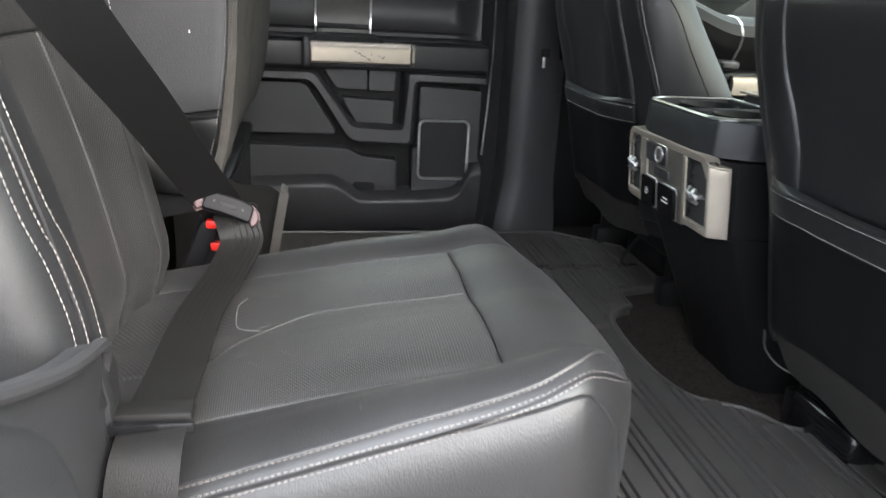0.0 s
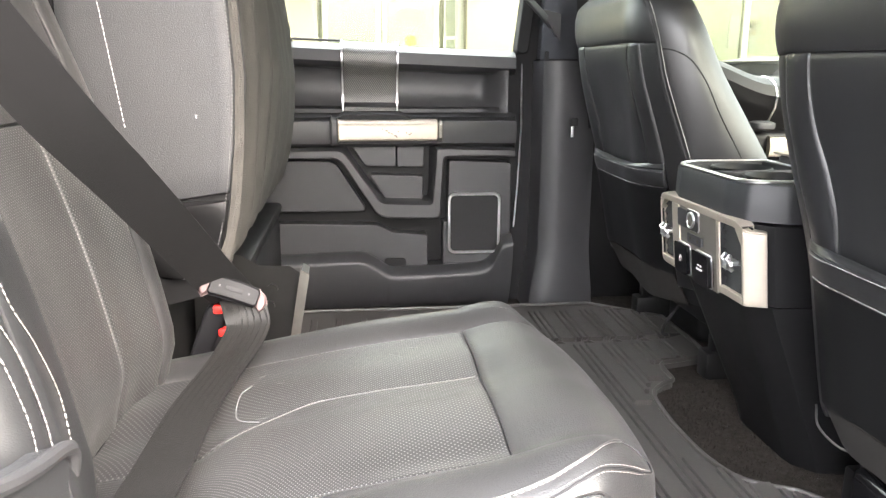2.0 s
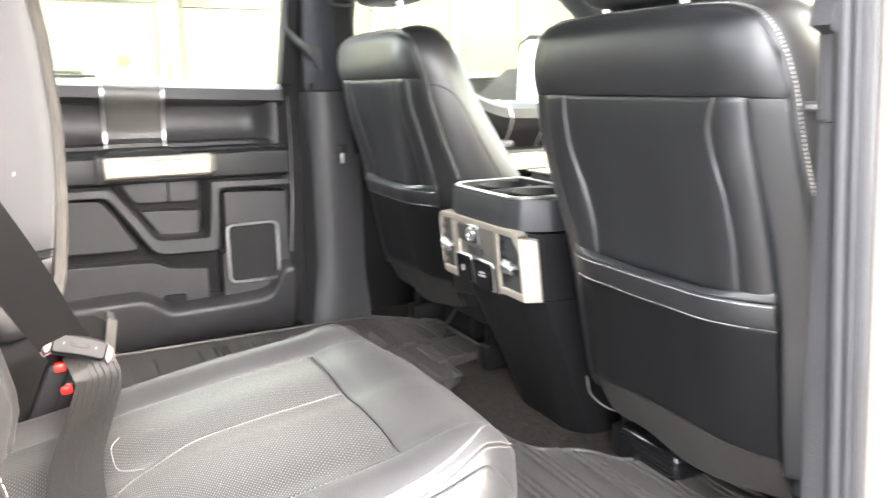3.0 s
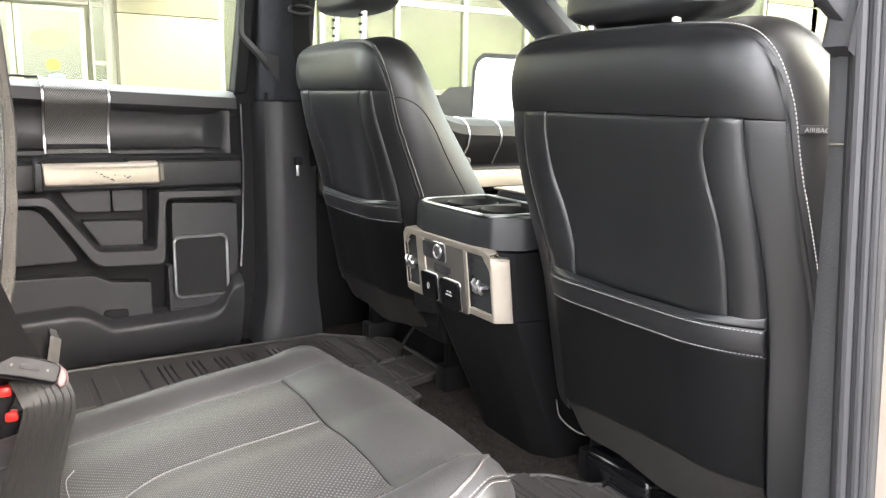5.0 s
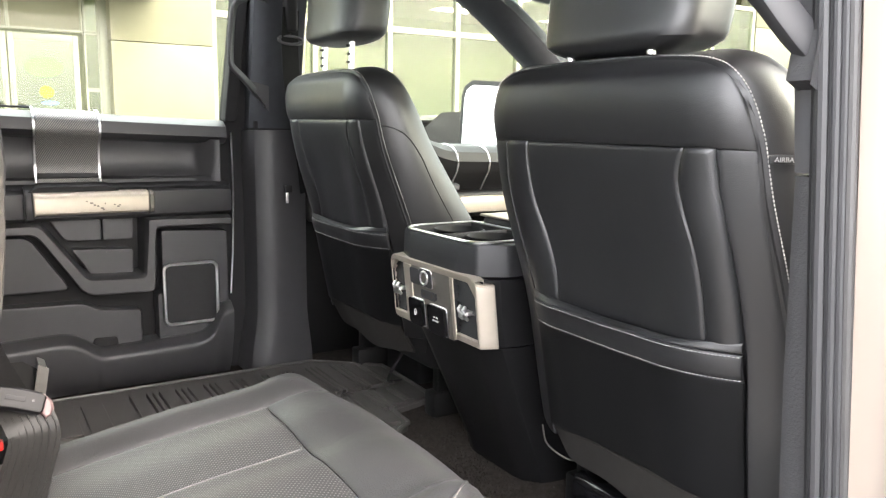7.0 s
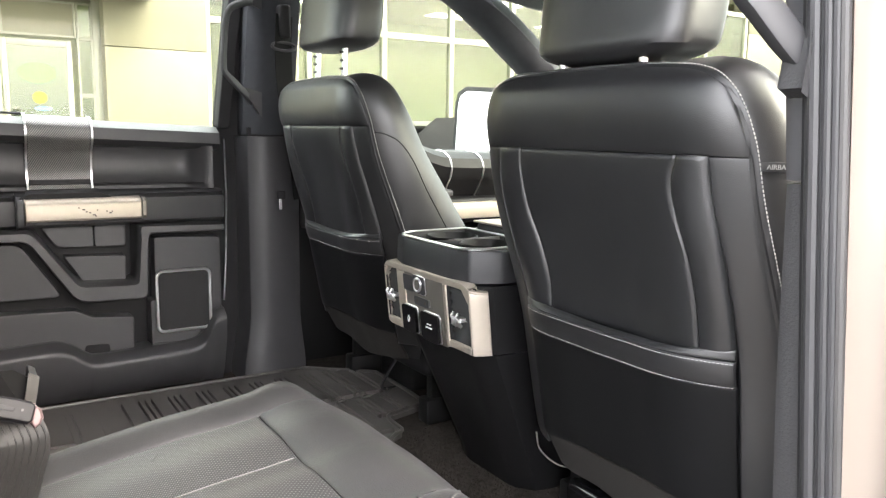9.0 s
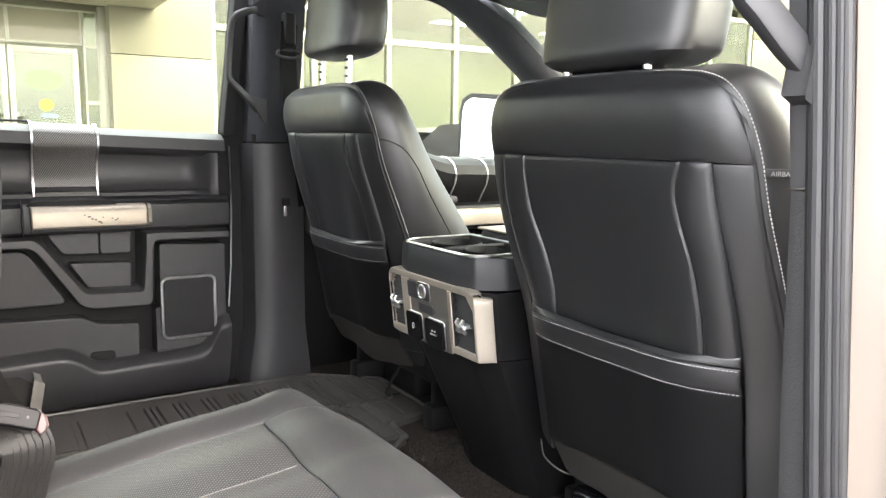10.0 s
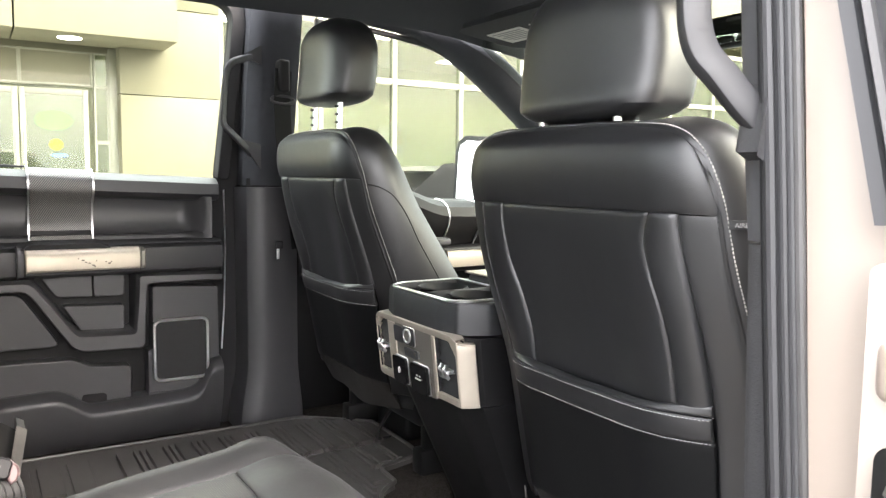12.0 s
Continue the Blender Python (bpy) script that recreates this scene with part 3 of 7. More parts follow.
    pairs = [((-0.978, 0.4035), (-0.978, 0.379)), ((-0.604, 0.4025), (-0.616, 0.3755)), ((-0.594, 0.4005), (-0.604, 0.3715)), ((-0.585, 0.393), (-0.593, 0.3620)), ((-0.509, 0.284), (-0.515, 0.2420)),
             ((-0.501, 0.2765), (-0.503, 0.2335)), ((-0.490, 0.2735), (-0.487, 0.2290)), ((-0.389, 0.2690), (-0.371, 0.2255)), ((-0.382, 0.2715), (-0.362, 0.2285)), ((-0.379, 0.277), (-0.357, 0.236)),
             ((-0.3755, 0.365), (-0.3490, 0.368)), ((-0.3745, 0.392), (-0.3465, 0.376)), ((-0.372, 0.4015), (-0.340, 0.3795)), ((-0.360, 0.4030), (-0.330, 0.3800)), ((-0.174, 0.4025), (-0.174, 0.3775))]
    rings = []
    for (ax, az), (bx, bz) in pairs:
        a, b = Vector((ax, 0, az)), Vector((bx, 0, bz))
        w = (b - a).normalized()
        rings.append([Vector((q.x, y, q.z)) for q, y in ((a - 0.004 * w, 0.838), (a, 0.775), (a + 0.0035 * w, 0.757), (a + 0.0095 * w, 0.7485), (b - 0.004 * w, 0.7475), (b - 0.0008 * w, 0.751), (b, 0.760), (b, 0.838))])
    bm = B()
    loft(bm, rings)
    part("rib", bm, PLASTIC, d)
    moulding("speaker_surround", [(-0.333, 0.3665), (-0.176, 0.3600), (-0.176, 0.105), (-0.222, 0.080), (-0.347, 0.076), (-0.347, 0.212), (-0.335, 0.214)], 0.007, 0.779, 0.002)
    moulding("speaker_foot", [(-0.347, 0.1085), (-0.243, 0.1030), (-0.226, 0.125), (-0.210, 0.140), (-0.200, 0.140), (-0.200, 0.04), (-0.347, 0.04)], 0.006, 0.7745, 0.0015)
    # cup is a raised near-black patch; the shade inside is its colour
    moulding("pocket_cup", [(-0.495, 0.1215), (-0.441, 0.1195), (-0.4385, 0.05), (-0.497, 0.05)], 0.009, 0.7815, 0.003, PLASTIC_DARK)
    # map pocket whose lit lip slopes down to a front that tucks in below
    lip = curve_points([(-0.98, 0, 0.122), (-0.75, 0, 0.125), (-0.60, 0, 0.130), (-0.550, 0, 0.1295), (-0.520, 0, 0.116), (-0.492, 0, 0.0965), (-0.470, 0, 0.0905), (-0.40, 0, 0.0915), (-0.31, 0, 0.0945),
                        (-0.255, 0, 0.0985), (-0.228, 0, 0.113), (-0.208, 0, 0.150), (-0.196, 0, 0.166), (-0.173, 0, 0.170)], 6)
    across = [(0.838, 0.010), (0.773, 0.010), (0.769, 0.009), (0.749, -0.005), (0.7450, -0.0095), (0.7435, -0.0150), (0.7440, -0.0200), (0.749, -0.040), (0.776, -0.09), (0.80, -0.12)]
    rows = []
    for p in lip:
        deep = max(1.0, (p.z + 0.016) / 0.112)
        rows.append([(p.x, y, max(-0.016, p.z + h * (deep if h < -0.03 else 1.0))) for y, h in across] + [(p.x, 0.804, -0.017), (p.x, 0.838, -0.018)])
    bm = B()
    loft(bm, rows)
    part("map_pocket", bm, PLASTIC, d)
    bm = B()
    prism(bm, rounded(-0.332, -0.208, 0.137, 0.283, 0.014), "y", 0.768, 0.785, 0.003)
    g = part("speaker_grille", bm, GRILLE, d, "fine black speaker mesh")
    bm = B()
    tube(bm, [(x, 0.7680, z) for x, z in rounded(-0.333, -0.207, 0.136, 0.284, 0.015, 6)], 0.0040, 8, True)
    part("chrome_rim", bm, CHROME, g, "chrome rim")
    # window
    bm = B()
    prism(bm, [(-0.98, 0.63), (-0.160, 0.615), (-0.138, 0.80), (-0.116, 1.0), (-0.13, 1.07), (-0.98, 1.08)], "y", 0.838, 0.842, 0)
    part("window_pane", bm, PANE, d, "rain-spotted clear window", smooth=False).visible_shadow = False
    moulding("window_frame", [(-0.166, 0.625), (-0.146, 0.795), (-0.131, 0.935), (-0.121, 1.025), (-0.128, 1.050), (-0.152, 1.066), (-0.98, 1.074), (-0.98, 1.115), (-0.13, 1.115), (-0.098, 1.08), (-0.086, 1.02), (-0.105, 0.88), (-0.135, 0.625)],
             0.014, 0.805, 0.003, PLASTIC_DARK, 0.855)
    bm = B()
    tube(bm, [(-0.59, 0.828, 0.652), (-0.65, 0.83, 0.654), (-0.80, 0.83, 0.66), (-0.98, 0.83, 0.664)], 0.003, 6)
    part("belt_seal", bm, SEAL, d)
    bm = B()
    tube(bm, [(-0.712, 0.80, 0.648), (-0.712, 0.80, 0.655)], 0.008, 10)
    tube(bm, [(-0.712, 0.80, 0.654), (-0.712, 0.80, 0.672), (-0.712, 0.80, 0.684)], (0.003, 0.003, 0.0045), 8)
    part("lock_pin", bm, PLASTIC_DARK, d)
    for x, z in ((-0.205, 0.665), (-0.235, 0.70), (-0.192, 0.72), (-0.285, 0.66), (-0.30, 0.695), (-0.345, 0.668), (-0.262, 0.652), (-0.325, 0.652), (-0.215, 0.76), (-0.178, 0.69), (-0.250, 0.735), (-0.222, 0.648), (-0.36, 0.70), (-0.272, 0.682)):
        bm = B()
        blob(bm, (x, 0.8365, z), (0.0014, 0.0010, 0.0017), 1.0, nu=8, nv=6)
        part("rain_drop", bm, SCUFF, d)
    return d


rear_door_far()


# ---------------------------------------------------------------- far centre pillar
def pillar_far():
    p = thing("centre_pillar_trim", (-0.06, 0.79, -0.01), "black plastic centre pillar trim with flared foot", "pillar trim")
    def sec(z):
        foot = smoothstep((0.16 - z) / 0.17)
        x0, x1, y = -0.116 - 0.024 * foot, 0.028 + 0.01 * foot, 0.748 - 0.012 * foot
        return [(x0, 0.87, z), (x0, y + 0.05, z), (x0 + 0.012, y + 0.018, z), (x0 + 0.035, y + 0.003, z), (x0 + 0.06, y, z),
                (x1 - 0.02, y + 0.002, z), (x1, y + 0.016, z), (x1, 0.87, z)]
    bm = B()
    loft(bm, [sec(z) for z in (-0.015, 0.0, 0.03, 0.06, 0.10, 0.14, 0.25, 0.45, 0.607)])
    part("lower_trim", bm, PLASTIC, p)
    def high(z):
        k = (z - 0.61) / 0.48
        x0, x1, y = lerp(-0.108, -0.085, k), lerp(0.022, 0.05, k), lerp(0.765, 0.735, k)
        return [(x0, 0.87, z), (x0, y + 0.03, z), (x0 + 0.02, y + 0.006, z), (x0 + 0.04, y, z), (x1 - 0.03, y, z), (x1 - 0.008, y + 0.006, z), (x1, y + 0.03, z), (x1, 0.87, z)]
    bm = B()
    loft(bm, [high(z) for z in (0.612, 0.7, 0.8, 0.9, 1.0, 1.10)])
    part("upper_trim", bm, HEADLINER, p)
    bm = B()
    box(bm, -0.10, 0.012, 0.775, 0.865, 0.59, 0.63, 0.003)
    part("joint_backing", bm, PLASTIC_DARK, p)
    bm = B()
    prism(bm, [(-0.176, -0.085), (-0.095, -0.085), (-0.085, 1.10), (-0.108, 1.10), (-0.128, 0.86), (-0.148, 0.63), (-0.176, 0.61)], "y", 0.832, 0.885, 0.003)
    part("door_gap", bm, PLASTIC_DARK, p)
    # rubber seal given chrome to draw the bright line of light here
    bm = B()
    tube(bm, [(-0.149, 0.812, 0.60), (-0.147, 0.812, 0.45), (-0.152, 0.812, 0.30), (-0.160, 0.812, 0.19)], 0.0022, 6)
    part("door_seal", bm, CHROME, p, "thin door edge seal, chrome in place of a light glint")
    # grab handle
    h = thing("grab_handle", (-0.11, 0.75, 0.8), "black moulded grab handle on the centre pillar", "grab handle")
    bm = B()
    pts = curve_points([(-0.078, 0.756, 0.932), (-0.112, 0.726, 0.922), (-0.150, 0.699, 0.908), (-0.166, 0.692, 0.893), (-0.173, 0.691, 0.872), (-0.178, 0.691, 0.820), (-0.181, 0.691, 0.772), (-0.178, 0.691, 0.755),
                        (-0.164, 0.695, 0.742), (-0.128, 0.722, 0.716), (-0.094, 0.756, 0.690)], 2)
    ribbon(bm, pts, [(0.75, 0.65, 0)] * len(pts), 0.017, 0.010)
    bmesh.ops.bevel(bm, geom=bm.edges[:], offset=0.003, segments=2, affect="EDGES", profile=0.5)
    part("grip", bm, PLASTIC, h)
    for outline in ([(-0.118, 0.722), (-0.078, 0.712), (-0.078, 0.662)], [(-0.112, 0.930), (-0.074, 0.952), (-0.074, 0.914)]):
        bm = B()
        prism(bm, outline, "y", 0.736, 0.768, 0.003)
        part("mount", bm, PLASTIC, h)
    # belt of the driver's seat
    b = thing("seat_belt", (0.0, 0.74, 0.84), "black front seat belt hanging from pillar guide", "seat belt")
    bm = B()
    ribbon(bm, curve_points([(-0.020, 0.722, 0.90), (-0.026, 0.716, 0.825), (-0.022, 0.722, 0.76), (-0.012, 0.733, 0.70), (0.010, 0.742, 0.60), (0.03, 0.75, 0.45)], 5),
           [(1, 0.2, 0)] * 26, 0.046, 0.002)
    part("webbing", bm, WEBBING, b)
    bm = B()
    box(bm, -0.036, -0.006, 0.708, 0.742, 0.845, 0.925, 0.008, 3)
    part("guide_cover", bm, PLASTIC_DARK, b)
    bm = B()
    tube(bm, [Vector((-0.026, 0.712, 0.825)) + Vector((0.030 * math.cos(a), 0.004 * math.sin(a), 0.010 * math.sin(a))) for a in [k * math.pi / 10 for k in range(20)]], 0.0038, 8, True)
    part("guide_ring", bm, PLASTIC, b)
    bm = B()
    box(bm, -0.055, -0.035, 0.690, 0.700, 0.455, 0.475, 0.003)
    part("tongue_grip", bm, PLASTIC_DARK, b)
    bm = B()
    box(bm, -0.052, -0.045, 0.689, 0.694, 0.430, 0.456, 0.001)
    part("tongue", bm, CHROME, b)


pillar_far()


# ---------------------------------------------------------------- front door on the driver's side
def front_door_far():
    d = thing("front_door", (0.6, 0.8, -0.02), "closed black front door with silver armrest trim", "car door")
    bm = B()
    box(bm, 0.045, 1.15, 0.84, 0.90, -0.02, 0.55, 0.01)
    part("inner_panel", bm, CONSOLE, d)
    def roll(s, t):
        x = lerp(0.05, 1.12, s)
        top = 0.628 - 0.060 * smoothstep((x - 0.28) / 0.22) - 0.022 * max(0, x - 0.5)
        prof = [(0.90, -0.02), (0.85, 0.004), (0.80, 0.0), (0.765, -0.018), (0.752, -0.045), (0.76, -0.075), (0.78, -0.10), (0.80, -0.13)]
        k = t * (len(prof) - 1)
        i = min(len(prof) - 2, int(k))
        a, b = prof[i], prof[i + 1]
        return (x, lerp(a[0], b[0], k - i), top + lerp(a[1], b[1], k - i))
    bm = B()
    patch(bm, roll, 36, 21, 0.002, 0, 0.01, (0, -1, 0.4))
    part("sill_roll", bm, CONSOLE, d)
    bm = B()
    tube(bm, [Vector(roll(0.415, t / 10)) + Vector((0, -0.001, 0.001)) for t in range(1, 11)], 0.003, 6)
    part("chrome_strip", bm, CHROME, d, "thin chrome strip")
    bm = B()
    tube(bm, [Vector(roll(0.52, t / 10)) + Vector((0, -0.001, 0.001)) for t in range(1, 11)], 0.003, 6)
    part("chrome_strip", bm, CHROME, d, "thin chrome strip")
    bm = B()
    box(bm, 0.06, 1.1, 0.745, 0.85, 0.36, 0.435, 0.012, 3)
    part("armrest", bm, CONSOLE, d)
    bm = B()
    prism(bm, [(0.75, 0.425), (0.735, 0.42), (0.73, 0.40), (0.735, 0.376), (0.75, 0.372)], "x", 0.475, 0.80, 0.004, 3)
    part("pull_handle", bm, SATIN, d, "champagne silver pull handle")
    bm = B()
    blob(bm, (0.455, 0.745, 0.452), (0.03, 0.03, 0.012), 0.6, nu=16, nv=8)
    part("switch_pod", bm, PLASTIC, d)
    bm = B()
    prism(bm, [(0.06, 0.62), (0.30, 0.61), (0.50, 0.55), (0.92, 0.53), (0.86, 0.72), (0.70, 0.90), (0.55, 1.01), (0.30, 1.035), (0.07, 1.05)], "y", 0.838, 0.842, 0)
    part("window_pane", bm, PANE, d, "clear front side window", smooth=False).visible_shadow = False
    return d


front_door_far()

# roof rail and windscreen pillars
def windscreen_pillar(side):
    y0 = 0.77 * side
    bm = B()
    path = [(0.02, y0 + 0.03 * side, 1.085), (0.25, y0 + 0.035 * side, 1.075), (0.45, y0 + 0.03 * side, 1.05), (0.60, y0 + 0.02 * side, 0.985), (0.72, y0 + 0.01 * side, 0.90),
            (0.86, y0 - 0.01 * side, 0.78), (1.05, y0 - 0.03 * side, 0.64), (1.2, y0 - 0.05 * side, 0.52)]
    pts = curve_points(path, 5)
    rings = []
    for i, p in enumerate(pts):
        w = 0.030 + 0.032 * smoothstep((p.x - 0.3) / 0.4)
        rings.append([p + Vector((0.4 * w * math.cos(a), 1.15 * w * math.sin(a), 0.8 * w * math.cos(a))) for a in [k * math.pi / 6 for k in range(12)]])
    loft(bm, rings)
    return solid("windscreen_pillar", bm, HEADLINER, "charcoal trimmed sloping windscreen pillar", "pillar trim", "windscreen pillars", "structure")


windscreen_pillar(1)
windscreen_pillar(-1)
bm = B()
tube(bm, curve_points([(0.10, 0.808, 1.045), (0.30, 0.812, 1.035), (0.47, 0.81, 1.008), (0.60, 0.80, 0.94), (0.72, 0.79, 0.85), (0.88, 0.775, 0.70), (0.99, 0.765, 0.60)], 6), 0.0085, 8)
solid("trim", bm, SEAL, "grey rubber seal along the front door opening", "door seal", kind="structure")
bm = B()
prism(bm, [(0.50, 1.070), (0.506, 1.072), (1.226, 0.502), (1.22, 0.50)], "y", -0.72, 0.72, 0)
screen = solid("window_2", bm, PANE, "clear sloping windscreen", "windscreen", kind="structure", smooth=False)
screen.visible_shadow = False

# dashboard
dash = thing("dashboard", (1.1, 0, 0.0), "black dashboard below the windscreen", "dashboard")
bm = B()
def dash_ring(y):
    k = 1 - 0.15 * abs(y / 0.78) ** 2
    return [(1.45, y, 0.0), (1.45, y, 0.50 * k), (1.25, y, 0.545 * k), (1.02, y, 0.53 * k), (0.96, y, 0.49 * k), (0.97, y, 0.40), (1.04, y, 0.30), (1.10, y, 0.0)]
loft(bm, [dash_ring(lerp(-0.78, 0.78, k / 14)) for k in range(15)])
part("cowl", bm, PLASTIC, dash)
bm = B()
box(bm, 0.945, 0.975, 0.16, 0.72, 0.40, 0.45, 0.01)
part("trim_band", bm, SATIN, dash)
wheel = thing("steering_wheel", (0.86, 0.44, 0.5), "black leather steering wheel with silver spokes", "steering wheel")
tilt = Matrix.Translation((0.80, 0.44, 0.50)) @ Matrix.Rotation(radians(-24), 4, "Y")
bm = B()
tube(bm, [tilt @ Vector((0, 0.185 * math.cos(a), 0.185 * math.sin(a))) for a in [k * math.pi / 24 for k in range(48)]], 0.016, 10, True)
part("rim", bm, LEATHER, wheel)
bm = B()
blob(bm, tilt @ Vector((0.02, 0, 0)), (0.03, 0.075, 0.065), 0.6, nu=20, nv=10)
part("hub", bm, PLASTIC, wheel)
for a in (0.1, math.pi - 0.1, -math.pi / 2):
    bm = B()
    tube(bm, [tilt @ Vector((0.012, 0.06 * math.cos(a), 0.06 * math.sin(a))), tilt @ Vector((0.004, 0.18 * math.cos(a), 0.18 * math.sin(a)))], 0.012, 8)
    part("spoke", bm, SATIN, wheel)
bm = B()
tube(bm, [tilt @ Vector((0.02, 0, 0)), (0.99, 0.44, 0.40)], 0.03, 10)
part("column", bm, PLASTIC, wheel)


# sun visors, mirror and dome lamp on the ceiling
def visor(y0, y1):
    v = thing("sun_visor", (0.6, (y0 + y1) / 2, 1.07), "charcoal cloth sun visor folded against the ceiling", "sun visor", "sun visors")
    bm = B()
    prism(bm, rounded(0.395, 0.60, y0, y1, 0.04), "z", -0.009, 0.009, 0.006, 3)
    ob = part("flap", bm, HEADLINER, v)
    for a, b in ((y1 - 0.185, y1 - 0.045), (y1 - 0.350, y1 - 0.220)):
        bm = B()
        prism(bm, [(0.462, a), (0.545, a), (0.545, b), (0.462, b)], "z", -0.0112, -0.0088, 0)
        part("warning_label", bm, PAPER, ob, "pale printed warning label", smooth=False)
        bm = B()
        for k in range(6):
            box(bm, 0.470 + k * 0.011, 0.474 + k * 0.011, a + 0.010, b - 0.012 - 0.010 * (k % 3), -0.0118, -0.0111, 0)
        part("print", bm, GREY_INK, ob, smooth=False)
    m = Matrix.Translation((0.0, 0, 1.071)) @ Matrix.Rotation(radians(7), 4, Vector((0, 1, 0)))
    for o in (ob, *ob.children):
        o.data.transform(m)
    bm = B()
    tube(bm, [(0.585, y0 - 0.01, 1.000), (0.585, y1 + 0.01, 1.000)], 0.006, 8)
    part("hinge_rod", bm, PLASTIC, v)


visor(0.13, 0.57)
visor(-0.57, -0.13)
dl = thing("dome_light", (0.35, 0.0, 1.1), "overhead console with lit warm reading lamp", "ceiling lamp")
bm = B()
box(bm, 0.22, 0.52, -0.11, 0.11, 1.065, 1.125, 0.015, 3)
part("housing", bm, PLASTIC, dl)
for y in (-0.06, 0.06):
    bm = B()
    blob(bm, (0.30, y, 1.066), (0.025, 0.018, 0.006), 0.6, nu=14, nv=8)
    part("lens", bm, DOME if y < 0 else PAPER, dl, "lit warm lamp lens" if y < 0 else "unlit lamp lens")
rv = thing("rear_view_mirror", (0.72, 0, 0.98), "black rear-view mirror below the ceiling", "mirror")
bm = B()
box(bm, 0.70, 0.735, -0.125, 0.125, 0.925, 0.995, 0.014, 3)
part("case", bm, PLASTIC, rv)
bm = B()
box(bm, 0.6965, 0.700, -0.115, 0.115, 0.933, 0.987, 0.001)
part("mirror_glass", bm, MIRROR, rv)
bm = B()
tube(bm, [(0.735, 0, 0.96), (0.79, 0, 1.0), (0.84, 0, 1.05)], 0.012, 8)
part("stalk", bm, PLASTIC, rv)

# wing mirror outside the driver's window
wm = thing("wing_mirror", (0.85, 1.04, 0.64), "white wing mirror with bright glass in a dark rim", "wing mirror")
mm = Matrix.Translation((0.83, 1.07, 0.648)) @ Matrix.Rotation(radians(18), 4, "Z") @ Matrix.Rotation(radians(6), 4, "Y")
outline = [(-0.115, 0.06), (-0.10, 0.092), (-0.07, 0.105), (0.08, 0.115), (0.105, 0.10), (0.112, 0.07), (0.108, -0.085), (0.09, -0.105), (-0.08, -0.088), (-0.108, -0.07), (-0.116, -0.03)]
for name, grow, a, b, mat, lab in (("housing", 1.12, 0.012, 0.09, WHITE_PAINT, "white painted housing"), ("rim", 1.09, -0.006, 0.02, PLASTIC_DARK, "dark rim"), ("mirror_glass", 1.0, -0.010, -0.004, MIRROR, "mirror glass")):
    bm = B()
    prism(bm, [(u * grow, v * grow) for u, v in outline], "x", a, b, 0.003 if name == "mirror_glass" else 0.010, 2)
    for v in bm.verts:
        v.co = mm @ v.co
    part(name, bm, mat, wm, lab)
bm = B()
tube(bm, [(0.93, 0.90, 0.535), (0.90, 0.97, 0.565), (0.87, 1.03, 0.60)], 0.028, 10)
part("arm", bm, PLASTIC, wm)


